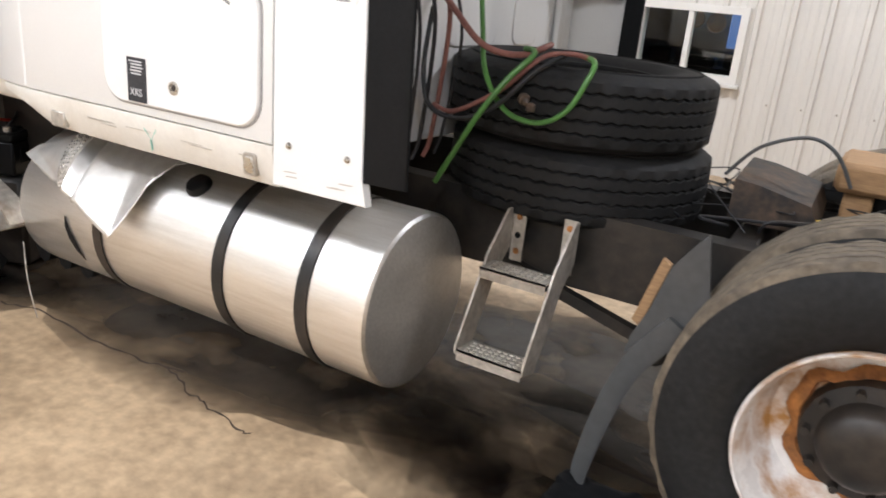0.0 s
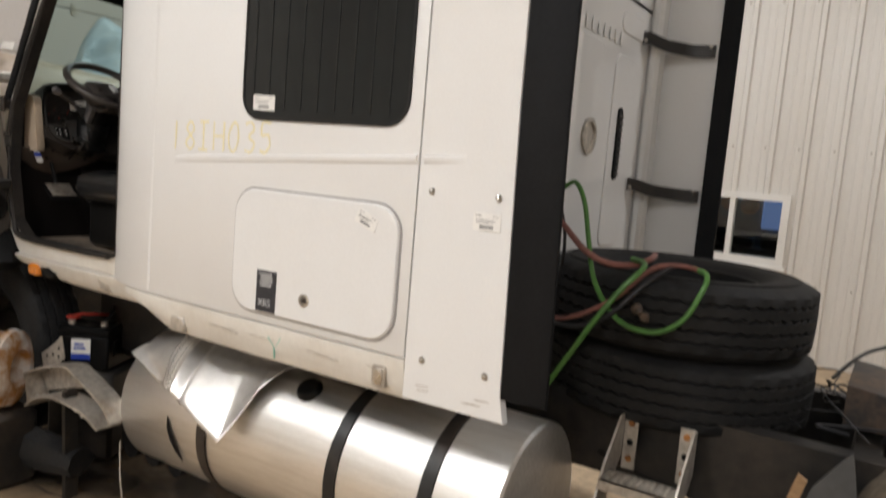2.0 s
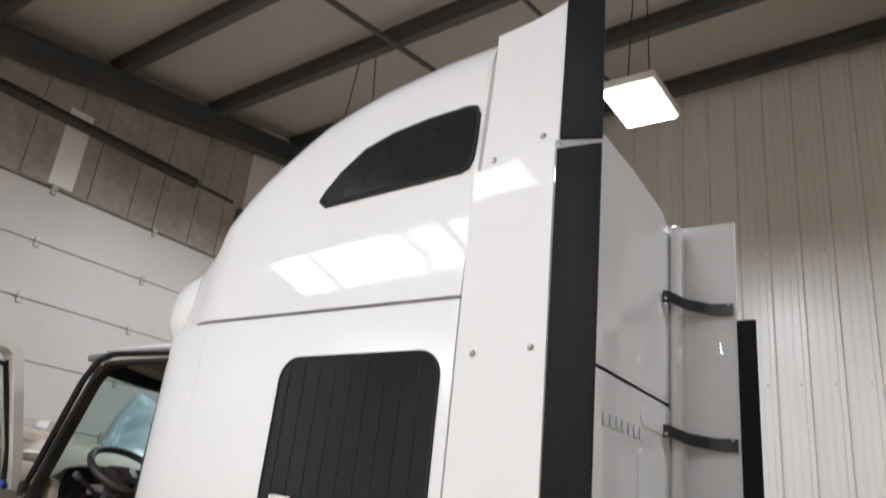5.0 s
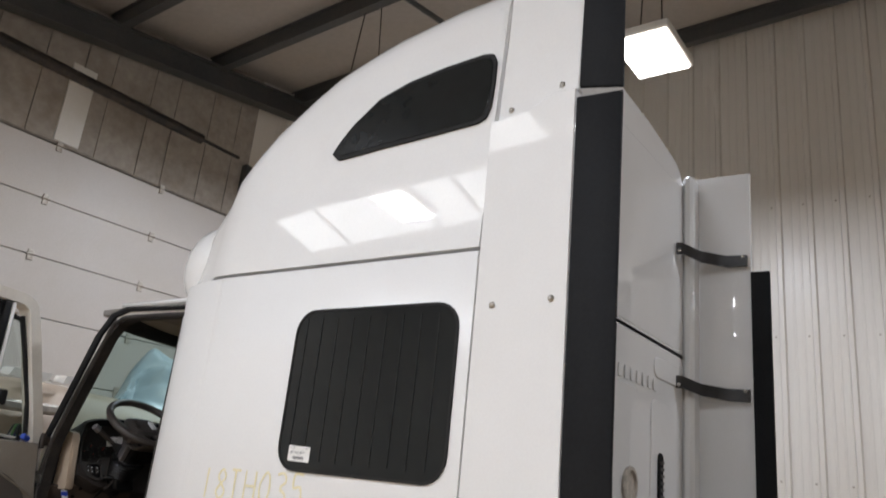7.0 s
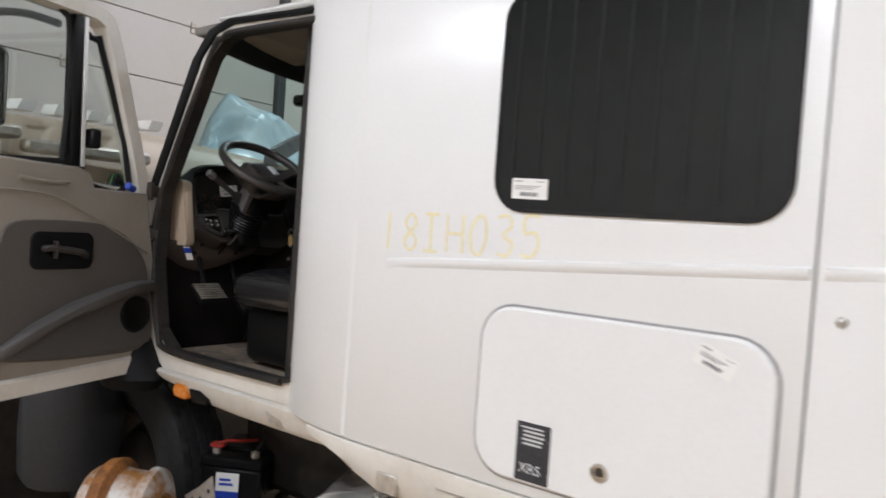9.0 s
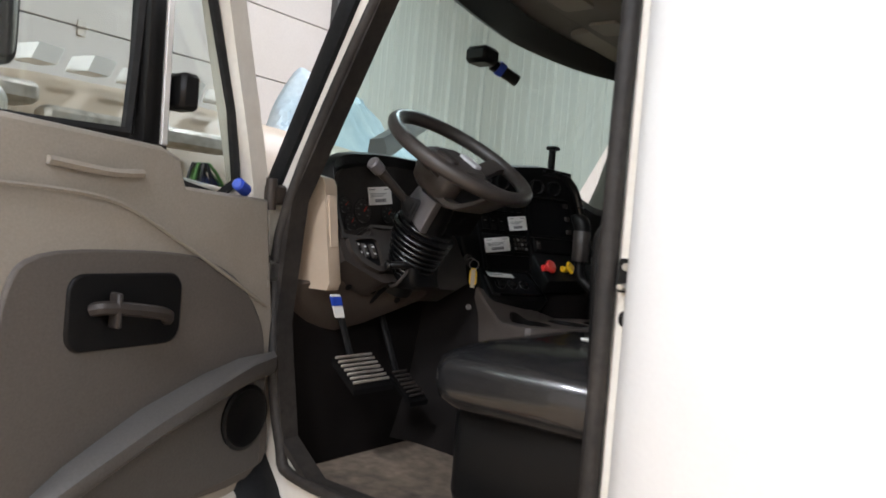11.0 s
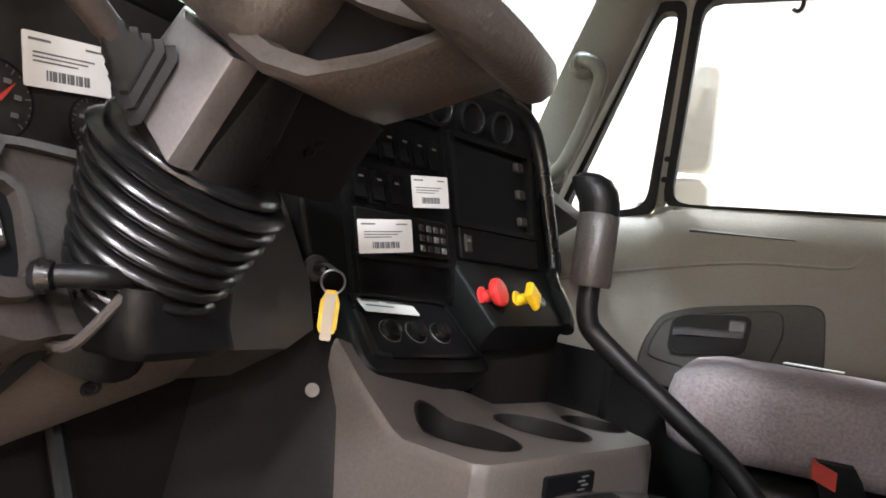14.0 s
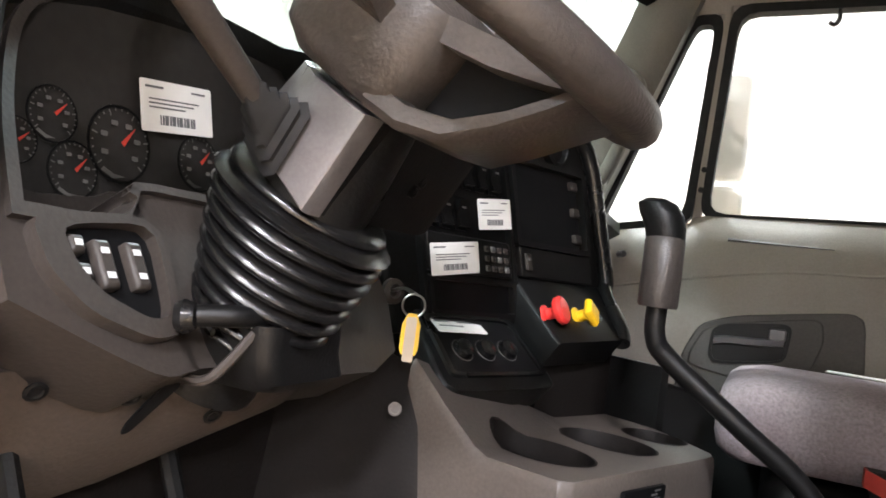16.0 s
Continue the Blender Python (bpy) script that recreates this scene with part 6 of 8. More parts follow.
for i in range(n1):
    for j in range(n2):
        bm.faces.new((rows[i][j], rows[i][(j + 1) % n2], rows[(i + 1) % n1][(j + 1) % n2], rows[(i + 1) % n1][j]))
swheel = part("steering_wheel", bm, M_WHEELR, truck, "dark brown-black steering wheel")
bm = B()
loft(bm, [[WB(u, v, h) for u, v in rrect(a, b, -w, w, 0.03, 5)] for h, a, b, w in ((-0.106, -0.02, 0.045, 0.045), (-0.102, -0.045, 0.055, 0.064), (-0.088, -0.06, 0.062, 0.074), (-0.05, -0.068, 0.066, 0.078), (-0.022, -0.068, 0.066, 0.074), (-0.01, -0.055, 0.055, 0.058))])
hub = part("hub", bm, M_WHEELR, swheel, "padded steering wheel hub")
for sg in (-1, 1):
    bm = B()
    loft(bm, [[WB(u + a, sg * v, h + b) for a, b in ((-w, -0.008), (w, -0.008), (w, 0.008), (-w, 0.008))] for v, u, h, w in ((0.065, 0.0, -0.05, 0.03), (0.1, 0.0, -0.035, 0.024), (0.14, 0.0, -0.012, 0.022), (0.172, 0.0, 0.0, 0.024))])
    part("spoke", bm, M_WHEELR, swheel)
    # lower spoke: a bent web below, an arm above, and a hollow between them
    bm = B()
    loft(bm, [[WB(u, sg * v, h) for v, h in ((0.0, h0 - 0.006), (vo, h0 - 0.006), (vo + 0.006, h0), (vo + 0.004, h0 + 0.012), (vo - 0.012, h0 + 0.014), (0.0, h0 + 0.01))] for u, h0, vo in ((0.04, -0.098, 0.06), (0.07, -0.097, 0.058), (0.10, -0.086, 0.052), (0.125, -0.06, 0.046), (0.145, -0.034, 0.044), (0.162, -0.01, 0.046))])
    part("spoke_web", bm, M_WHEELR, swheel)
    bm = B()
    loft(bm, [[WB(u, sg * (v0 + dv_), h + b) for dv_, b in ((-0.014, -0.01), (0.012, -0.01), (0.014, 0.008), (-0.012, 0.01))] for u, v0, h in ((0.055, 0.05, -0.03), (0.1, 0.045, -0.022), (0.14, 0.045, -0.01), (0.166, 0.05, 0.0))])
    part("spoke", bm, M_WHEELR, swheel)
    # Thin black plate paints the shade inside the hollow.
    bm = B()
    prism(bm, [(0.05, -0.095), (0.1, -0.085), (0.15, -0.02), (0.12, -0.012), (0.05, -0.03)], lambda u, v, d: WB(u, sg * (0.02 + d), v), 0.0, 0.004)
    part("spoke_hollow_shade", bm, M_SHROUD, swheel)
    bm = B()
    prism(bm, rrect(-0.03, 0.03, sg * 0.045 - 0.014, sg * 0.045 + 0.014, 0.006, 3), lambda u, v, d: WB(u, v, -0.011 + d), 0.0, 0.008, 0.003)
    part("wheel_button", bm, M_MARK if sg > 0 else M_DASH2, hub)

# ---------------------------------------------------------------- centre stack, turned to the driver
TD = Vector((0.382, 0.924, 0.0))
ND = Vector((0.92, -0.38, 0.09)).normalized()
C0 = Vector((-2.554, 0.797, 1.664)) - TD * 0.012
def CP(u, v, d):
    """u: metres along the panel from the radio label, v: height, d: out of the panel."""
    p = C0 + TD * (u - 0.19 * (v - 1.664)) + ND * d
    z = v
    return Vector((p.x - 0.098 * (z - 1.664), p.y, z + ND.z * d))


bm = B()
prism(bm, [(-0.10, 1.56), (0.16, 1.575), (0.33, 1.63), (0.36, 1.645), (0.352, 1.70), (0.347, 1.80), (0.335, 1.868), (0.31, 1.888), (0.25, 1.893), (-0.12, 1.88)], CP, -0.14, -0.004, 0.006)
stack = part("centre_panel", bm, M_DASH, truck, "black centre console panel turned to the driver")
def plate(u0, u1, v0, v1, d, mat, name, parent=stack, r=0.004, label="", base=-0.004):
    bm = B()
    prism(bm, rrect(u0, u1, v0, v1, r, 3), CP, base, d, 0.002 if d - base > 0.004 else 0.0)
    return part(name, bm, mat, parent, label)


def bezel(u0, u1, v0, v1, w, d, mat, name, parent=stack):
    bm = B()
    frame_ring(bm, rrect(u0 - w, u1 + w, v0 - w, v1 + w, 0.006, 3), rrect(u0, u1, v0, v1, 0.004, 3), CP, -0.004, d)
    return part(name, bm, mat, parent)


bezel(-0.04, 0.128, 1.588, 1.82, 0.007, 0.006, M_DASH, "stack_trim")
bezel(0.147, 0.308, 1.70, 1.812, 0.008, 0.010, M_DASH, "stack_trim")
NB = (ND * 0.07 + Vector((0, 0, 0.085))).normalized()
BP = lambda u, w, d: C0 + TD * u + Vector((ND.x, ND.y, 0)) * (0.085 * w) + Vector((0, 0, -0.024 - 0.07 * w)) + NB * d      # the brake valve plate slants out below
bm = B()
prism(bm, [(0.138, -0.02), (0.355, -0.02), (0.335, 0.3), (0.312, 0.9), (0.30, 1.02), (0.139, 1.1)], BP, -0.04, 0.006, 0.006)
bvp = part("brake_valve_plate", bm, M_DASH, stack, "black slanted plate with the brake knobs")
bm = B()
tube(bm, [BP(0.302, 1.03, 0.0), BP(0.318, 0.8, 0.006), BP(0.345, 0.15, 0.008), CP(0.358, 1.66, 0.006), CP(0.352, 1.74, 0.006), CP(0.343, 1.83, 0.006), CP(0.325, 1.87, 0.004), CP(0.29, 1.886, 0.0), CP(0.22, 1.89, 0.0)], 0.0125, 10, 6)
part("stack_edge", bm, M_BELLOWS, stack, "glossy raised edge")
for k in range(5):
    bm = B()
    c = CP(0.0 + k * 0.064, 1.845, -0.004)
    revolve(bm, [(0.025, 0), (0.025, 0.012), (0.021, 0.014), (0.019, 0.004), (0.0001, 0.004)], along(c, c + ND), 22)
    gz_ = part("round_gauge", bm, M_DASH, stack, "small round gauge")
    bm = B()
    revolve(bm, [(0.0205, 0.0125), (0.0215, 0.0135), (0.0225, 0.0125)], along(c, c + ND), 22, True)
    part("gauge_ring", bm, M_COLUMN, gz_)
for v, us in ((1.778, (-0.034, -0.008, 0.018, 0.044, 0.070, 0.096)), (1.722, (-0.034, -0.005, 0.024))):
    for u in us:
        w = 0.021 if v > 1.75 else 0.024
        well = plate(u, u + w, v - 0.022, v + 0.022, -0.001, M_DIAL, "switch_well", r=0.002)
        bm = B()
        loft(bm, [[CP(u + a, v + b, d) for b, d in ((-0.018, 0.002), (-0.017, 0.008), (-0.002, 0.0045), (0.002, 0.0055), (0.017, 0.013), (0.018, 0.002))] for a in (0.003, w - 0.003)])
        s2 = part("rocker_switch", bm, M_DASH, well)
        bm = B()
        prism(bm, [(u + 0.007, v + 0.006), (u + 0.014, v + 0.006), (u + 0.014, v + 0.0085), (u + 0.007, v + 0.0085)], CP, 0.0095, 0.0105)
        part("switch_mark", bm, M_PRINT2, s2, smooth=False)
plate(-0.036, 0.124, 1.643, 1.692, 0.006, M_DASH, "radio", label="black radio with small keys")
for k in range(4):
    for j in range(3):
        plate(0.07 + k * 0.013, 0.079 + k * 0.013, 1.65 + j * 0.013, 1.658 + j * 0.013, 0.008, M_PRINT2 if (k + j) % 3 == 0 else M_DASH2, "radio_key", r=0.001)
bezel(-0.033, 0.122, 1.594, 1.632, 0.006, 0.008, M_DASH, "slot_frame")
plate(-0.033, 0.122, 1.594, 1.632, -0.003, M_DIAL, "storage_slot")
plate(0.15, 0.305, 1.702, 1.81, -0.003, M_DIAL, "empty_radio_bay", label="empty instrument bay")
for v in (1.71, 1.75, 1.79):
    plate(0.286, 0.302, v, v + 0.013, 0.005, M_DASH2, "clip", r=0.002)
plate(0.147, 0.318, 1.648, 1.692, 0.006, M_DASH, "blank_plate", label="blank black plate")
plate(0.155, 0.168, 1.658, 1.682, 0.010, M_DASH2, "small_switch", r=0.002)
plate(0.158, 0.165, 1.672, 1.676, 0.0108, M_PRINT2, "switch_mark", r=0.001, base=0.009)
for name, mat, u, label in (("knob", M_RED, 0.152, "red parking brake knob"), ("knob", M_YELLOW, 0.224, "yellow parking brake knob")):
    c = BP(u, 0.62, 0.004)
    kd = Vector((0.9, -0.1, 0.42)).normalized()
    bm = B()
    revolve(bm, [(0.015, 0), (0.015, 0.003), (0.0085, 0.005), (0.0085, 0.018), (0.010, 0.020)], along(c, c + kd), 14)
    st = part("knob_stem", bm, mat, bvp, label)
    bm = B()
    n8 = 6 if mat is M_RED else 4
    rot = Matrix.Rotation(0.4 if mat is M_RED else 0.0, 4, "Z")
    revolve(bm, [(0.010, 0.016), (0.018, 0.019), (0.0205, 0.022), (0.0205, 0.027), (0.017, 0.031), (0.005, 0.032)], along(c, c + kd) @ rot, n8 * 2 if mat is M_RED else 4)
    part("knob_head", bm, mat, st)
bm = B()
revolve(bm, [(0.012, 0), (0.012, 0.003), (0.009, 0.004), (0.008, 0.001)], along(BP(0.272, 0.6, 0.006), BP(0.272, 0.6, 0.1)), 14)
part("chrome_ring", bm, M_COLUMN, bvp)
sticker(stack, CP(-0.039, 1.635, 0.012), TD + Vector((0, 0, 0.13)), Vector((-0.12, -0.22, 1)), 0.086, 0.042)
sticker(stack, CP(0.057, 1.703, 0.012), TD + Vector((0, 0, 0.13)), Vector((-0.12, -0.25, 1)), 0.064, 0.042)
# lower climate unit, slanting out
HO = Vector((ND.x, ND.y, 0))
HNN = (HO * 0.07 + Vector((0, 0, 0.072))).normalized()
HP = lambda u, w, d: C0 + TD * u + HO * (0.01 + 0.074 * w) + Vector((0, 0, -0.084 - 0.074 * w)) + HNN * d
bm = B()
prism(bm, rounded([(-0.052, -0.12), (0.128, -0.06), (0.15, 0.8), (0.15, 1.0), (0.135, 1.06), (-0.04, 1.06), (-0.056, 0.98), (-0.06, 0.8)]), HP, -0.035, 0.008, 0.006)
hv = part("climate_control", bm, M_DASH, stack, "glossy black climate control unit")
bm = B()
HF = rounded([(-0.036, 0.03), (0.112, 0.06), (0.13, 0.84), (-0.034, 0.84)])
frame_ring(bm, [(0.045 + (u - 0.045) * 1.1, 0.45 + (v - 0.45) * 1.12) for u, v in HF], HF, HP, 0.006, 0.013)
part("control_rim", bm, M_BELLOWS, hv)
bm = B()
prism(bm, HF, HP, 0.006, 0.009)
part("control_face", bm, M_DIAL, hv)
for k in range(3):
    c = HP(0.0 + k * 0.042, 0.5, 0.009)
    bm = B()
    revolve(bm, [(0.014, 0), (0.0125, 0.008), (0.009, 0.010), (0.0001, 0.010)], along(c, c + HNN), 16)
    rk = part("rotary_knob", bm, M_BELLOWS, hv)
    bm = B()
    revolve(bm, [(0.0155, 0.0), (0.016, 0.0006), (0.0165, 0.0)], along(c, c + HNN), 20, True)
    part("knob_scale", bm, M_PRINT2, rk)
sticker(hv, HP(-0.03, 0.27, 0.0135), TD + Vector((0, 0, -0.02)), Vector((-0.7, 0.25, 0.45)), 0.088, 0.026, bars=((0.05, 0.3, 0.72, 0.14), (0.5, 0.3, 0.72, 0.14), (0.08, 0.5, 0.4, 0.08)))
# key with its tag
kp = CP(-0.098, 1.612, 0.0)
bm = B()
revolve(bm, [(0.016, 0), (0.016, 0.006), (0.009, 0.008), (0.006, 0.004), (0.0001, 0.004)], along(kp, kp + ND), 18)
ign = part("ignition_switch", bm, M_DASH2, stack, "ignition lock with a key")
bm = B()
kq = Vector((-2.534, 0.662, 1.602))
KU = Vector((0.92, 0.39, 0.0))
tube(bm, [kq + KU * 0.013 * math.sin(radians(a)) + Vector((0, 0, 0.013 * math.cos(radians(a)))) for a in range(0, 361, 30)], 0.0013, 6, 2)
tube(bm, [kp, kp.lerp(kq, 0.5) + Vector((0, 0, 0.012)), kq + Vector((0, 0, 0.013))], 0.004, 6, 3, 0.4)
part("key_ring", bm, M_CHROME, ign)
KT = lambda u, v, d: kq + KU * u + Vector((0.39 * d, -0.92 * d, v))
bm = B()
prism(bm, [(-0.008, -0.056), (0.008, -0.056), (0.0105, -0.05), (0.0105, -0.022), (0.005, -0.009), (-0.005, -0.009), (-0.0105, -0.022), (-0.0105, -0.05)], KT, 0.0, 0.0015)
kt = part("key_tag", bm, M_YELLOW, ign, "cream key tag with yellow edges")
bm = B()
prism(bm, rrect(-0.006, 0.006, -0.064, -0.013, 0.002, 2), KT, 0.0015, 0.003)
part("tag_card", bm, M_BEIGE, kt)

# engine cover and floor console with cup holders
bm = B()
rows = []
for x, zt, y0 in ((-2.74, 1.56, 0.66), (-2.62, 1.555, 0.685), (-2.54, 1.54, 0.678), (-2.50, 1.50, 0.676), (-2.485, 1.46, 0.672), (-2.44, 1.40, 0.668), (-2.3, 1.37, 0.655), (-2.18, 1.34, 0.66)):
    rows.append([(x, y0 - 0.11, 1.10), (x, y0 - 0.05, 1.25), (x, y0 - 0.012, zt - 0.12), (x, y0, zt - 0.05), (x, y0 + 0.02, zt - 0.008), (x, y0 + 0.05, zt), (x, 1.0, zt + 0.002), (x, 1.06, zt - 0.02), (x, 1.08, zt - 0.1), (x, 1.09, 1.10)])
loft(bm, rows)
cons = part("engine_cover", bm, M_COVER, truck, "dark brown moulded engine cover")
# console tray with three sunken cup holders
def tz(x):
    """The tray is level round the cups and rises behind them."""
    return 1.455 if x > -2.43 else 1.455 + 0.8 * (-2.43 - x)


CO, CT = Vector((-2.338, 0.868)), Vector((0.382, 0.924))       # the tray is turned like the panel above it
CN_ = Vector((0.924, -0.382))
TL = lambda a, b: CO + CT * a + CN_ * b                        # a: across, b: towards the seat
CUPS = ((-0.134, 0.0, 0.068, 0.047), (0.0, 0.0, 0.066, 0.046), (0.104, 0.006, 0.045, 0.035))
bm = B()
TRAY = [TL(a, b) for a, b in ((-0.24, -0.115), (-0.238, -0.06), (-0.226, 0.0), (-0.218, 0.06), (-0.214, 0.088), (-0.2, 0.098), (0.02, 0.1), (0.09, 0.098), (0.104, 0.088), (0.135, 0.03), (0.16, -0.03), (0.165, -0.115), (0.0, -0.118))]
TRAY = [(p.x, p.y) for p in TRAY]
fine_tray = []
for a, b in zip(TRAY, TRAY[1:] + TRAY[:1]):
    fine_tray += [(a[0] + (b[0] - a[0]) * t / 4, a[1] + (b[1] - a[1]) * t / 4) for t in range(4)]
TRAY = fine_tray
def cup_loop(a, b, rb, ra, f_):
    return [(p.x, p.y) for p in (TL(a + ra * f_ * math.sin(2 * math.pi * k / 24), b + rb * f_ * math.cos(2 * math.pi * k / 24)) for k in range(24))]


loops = [TRAY] + [cup_loop(*c, 1.0) for c in CUPS]
edges = []
for lp_ in loops:
    vs = [bm.verts.new((u, v, tz(u))) for u, v in lp_]
    edges += [bm.edges.new((vs[k], vs[(k + 1) % len(vs)])) for k in range(len(vs))]
bmesh.ops.triangle_fill(bm, edges=edges, use_beauty=True)
mid_t = TL(-0.03, -0.01)
low = [[bm.verts.new((mid_t.x + (u - mid_t.x) * f_, mid_t.y + (v - mid_t.y) * f_, tz(u) - dz)) for u, v in TRAY] for f_, dz in ((1.0, 0.0), (1.012, 0.003), (1.022, 0.012), (1.03, 0.06), (1.10, 0.24))]
for a, b in zip(low, low[1:]):
    for k in range(len(a)):
        bm.faces.new((a[k], a[(k + 1) % len(a)], b[(k + 1) % len(a)], b[k]))
tray = part("console_tray", bm, M_TRAY, truck, "grey-brown console tray with cup holders")
# Cup insides take a darker colour than the tray, painting their shade.
for c in CUPS:
    bm = B()
    rings = [[(u, v, tz(u) + dz) for u, v in cup_loop(*c, f_)] for f_, dz in ((1.05, 0.0008), (1.0, 0.0012), (0.97, -0.004), (0.94, -0.03), (0.90, -0.085), (0.2, -0.088))]
    loft(bm, rings, caps=False)
    bm.faces.new([bm.verts.new(p) for p in rings[-1]])
    part("cup_holder", bm, M_COVER, tray, "sunken oval cup holder, inner shade painted dark")
# pocket under the brake knobs
bm = B()
loft(bm, [[(TL(a, b).x, TL(a, b).y, z) for a, b in ((0.168, -0.125), (0.180, -0.12), (0.172, -0.02), (0.160, -0.025))] for z in (1.45, 1.545)])
part("pocket_side", bm, M_DASH, tray)
bm = B()
loft(bm, [[(TL(a, b).x, TL(a, b).y, z) for a, b in ((0.0, -0.135), (0.17, -0.13), (0.17, -0.118), (0.0, -0.122))] for z in (1.45, 1.57)])
part("pocket_back", bm, M_COVER, tray)
bm = B()
revolve(bm, [(0.0078, 0), (0.0078, 0.002), (0.0055, 0.002), (0.005, -0.003), (0.0001, -0.003)], along((-2.541, 0.662, 1.483), (-2.3, 0.2, 1.483)), 16)
part("ring_socket", bm, M_COLUMN, cons)
bm = B()
prism(bm, rrect(0.0, 0.085, 1.415, 1.437, 0.003, 2), lambda u, v, d: (TL(-0.12 + u, 0.1025 + d).x, TL(-0.12 + u, 0.1025 + d).y, v), -0.004, 0.004)
spl = part("socket_plate", bm, M_DIAL, tray)
bm = B()
for k in range(4):
    prism(bm, rrect(0.055 + 0.006 * (k % 2), 0.068 + 0.006 * (k % 2), 1.418 + 0.0045 * k, 1.420 + 0.0045 * k, 0.0005, 1), lambda u, v, d: (TL(-0.12 + u, 0.1065 + d).x, TL(-0.12 + u, 0.1065 + d).y, v), 0.0, 0.0006)
part("plate_marks", bm, M_PRINT2, spl)

# gear lever
bm = B()
tube(bm, [(-2.06, 0.83, 1.40), (-2.12, 0.83, 1.465), (-2.18, 0.82, 1.51), (-2.268, 0.815, 1.575), (-2.287, 0.81, 1.60), (-2.289, 0.81, 1.64)], 0.0125, 10, 6)
gear = part("gear_lever", bm, M_DASH, truck, "bent black gear lever")
bm = B()
revolve(bm, [(0.022, 0), (0.0235, 0.003), (0.0235, 0.08), (0.021, 0.083)], Matrix.Translation((-2.289, 0.81, 1.635)), 20)
part("grip_sleeve", bm, M_WHEELR, gear, "dark ribbed grip sleeve")
bm = B()
loft(bm, [[(-2.289 + ox + a * w, 0.81 + b * w * 0.9, z) for a, b in ((math.cos(radians(k * 30)), math.sin(radians(k * 30))) for k in range(12))] for z, w, ox in ((1.716, 0.023, 0.0), (1.73, 0.024, -0.002), (1.745, 0.026, -0.008), (1.757, 0.023, -0.014), (1.763, 0.012, -0.016))])
part("shift_knob", bm, M_DASH, gear, "glossy black shift knob")

# ---------------------------------------------------------------- seats
def cushion(bm, x0, x1, y0, y1, z0, z1, r=0.05, crown=0.02, m=None):
    n = 10
    rings = []
    for k, (dz, ins) in enumerate(((0.0, r * 0.6), (r * 0.4, r * 0.15), (r, 0.0), (z1 - z0 - r, 0.0), (z1 - z0 - r * 0.4, r * 0.15), (z1 - z0 - r * 0.08, r * 0.55), (z1 - z0 + crown * 0.6, r * 1.6), (z1 - z0 + crown, (x1 - x0) * 0.35))):
        rings.append([Vector((u, v, z0 + dz)) for u, v in rrect(x0 + ins, x1 - ins, y0 + min(ins, (y1 - y0) * 0.4), y1 - min(ins, (y1 - y0) * 0.4), max(r * 1.4 - ins * 0.3, 0.02), 5)])
    if m is not None:
        rings = [[m @ p for p in q] for q in rings]
    return loft(bm, rings)


seat = part("driver_seat", cushion(B(), -2.28, -1.86, 0.15, 0.71, 1.335, 1.45, 0.045, 0.028), M_LEATHER, truck, "glossy black vinyl driver seat")
part("seat_base", cushion(B(), -2.26, -1.86, 0.22, 0.66, 1.12, 1.335, 0.03, 0.0), M_DASH, seat)
tilt = Matrix.Translation((-1.80, 0.47, 1.42)) @ Euler((0, radians(72), 0)).to_matrix().to_4x4()
part("backrest", cushion(B(), -0.31, 0.0, -0.2, 0.22, -0.04, 0.08, 0.05, 0.015, tilt), M_LEATHER, seat, "black vinyl backrest")
bm = B()
tube(bm, [(-1.932, 0.20, 1.36), (-1.938, 0.20, 1.5), (-1.946, 0.20, 1.66), (-1.94, 0.20, 1.705), (-1.905, 0.21, 1.732), (-1.83, 0.24, 1.745)], 0.0115, 10, 6)
part("arm_bar", bm, M_DASH, seat, "dark seat side bar")
bm = B()
prism(bm, [(-2.08, 0.43), (-1.97, 0.40), (-1.96, 0.425), (-2.07, 0.455)], lambda u, v, d: (u, v, 1.477 + d), 0.0, 0.004)
part("clear_wrap", bm, M_PAPER, seat, "scrap of white paper")
pseat = part("passenger_seat", cushion(B(), -2.232, -1.62, 1.20, 1.60, 1.395, 1.527, 0.04, 0.014), M_FABRIC, truck, "mauve-grey cloth passenger seat")
part("seat_base", cushion(B(), -2.15, -1.65, 1.18, 1.58, 1.11, 1.385, 0.03, 0.0), M_DASH, pseat)
bm = B()
prism(bm, [(-2.06, 1.50), (-1.962, 1.485), (-1.955, 1.52), (-2.053, 1.535)], lambda u, v, d: (u, v, 1.541 + d), 0.0, 0.002)
part("seat_label", bm, M_PAPER, pseat)
tilt2 = Matrix.Translation((-1.70, 1.38, 1.47)) @ Euler((0, radians(80), 0)).to_matrix().to_4x4()
part("backrest", cushion(B(), -0.62, 0.0, -0.24, 0.24, -0.04, 0.09, 0.05, 0.015, tilt2), M_FABRIC, pseat)
bm = B()
loft(bm, [[(-1.99 + a * k + 0.045 * s, 1.165 + b * k, 1.435 - 0.13 * s) for a, b in ((-0.03, -0.016), (0.03, -0.016), (0.03, 0.016), (-0.03, 0.016))] for s, k in ((0.0, 0.85), (0.12, 1.0), (0.6, 1.0), (0.75, 0.6), (1.5, 0.4))])
bk = part("belt_buckle", bm, M_SHROUD, pseat, "black seat belt buckle with a red button")
bm = B()
loft(bm, [[(-2.002 + a, 1.147 + b, 1.437 - c) for a, b, c in ((-0.016, 0.0, z), (0.016, 0.0, z + 0.012), (0.016, 0.02, z + 0.012), (-0.016, 0.02, z))] for z in (0.0, 0.026)])
part("button", bm, M_NEEDLE, bk)
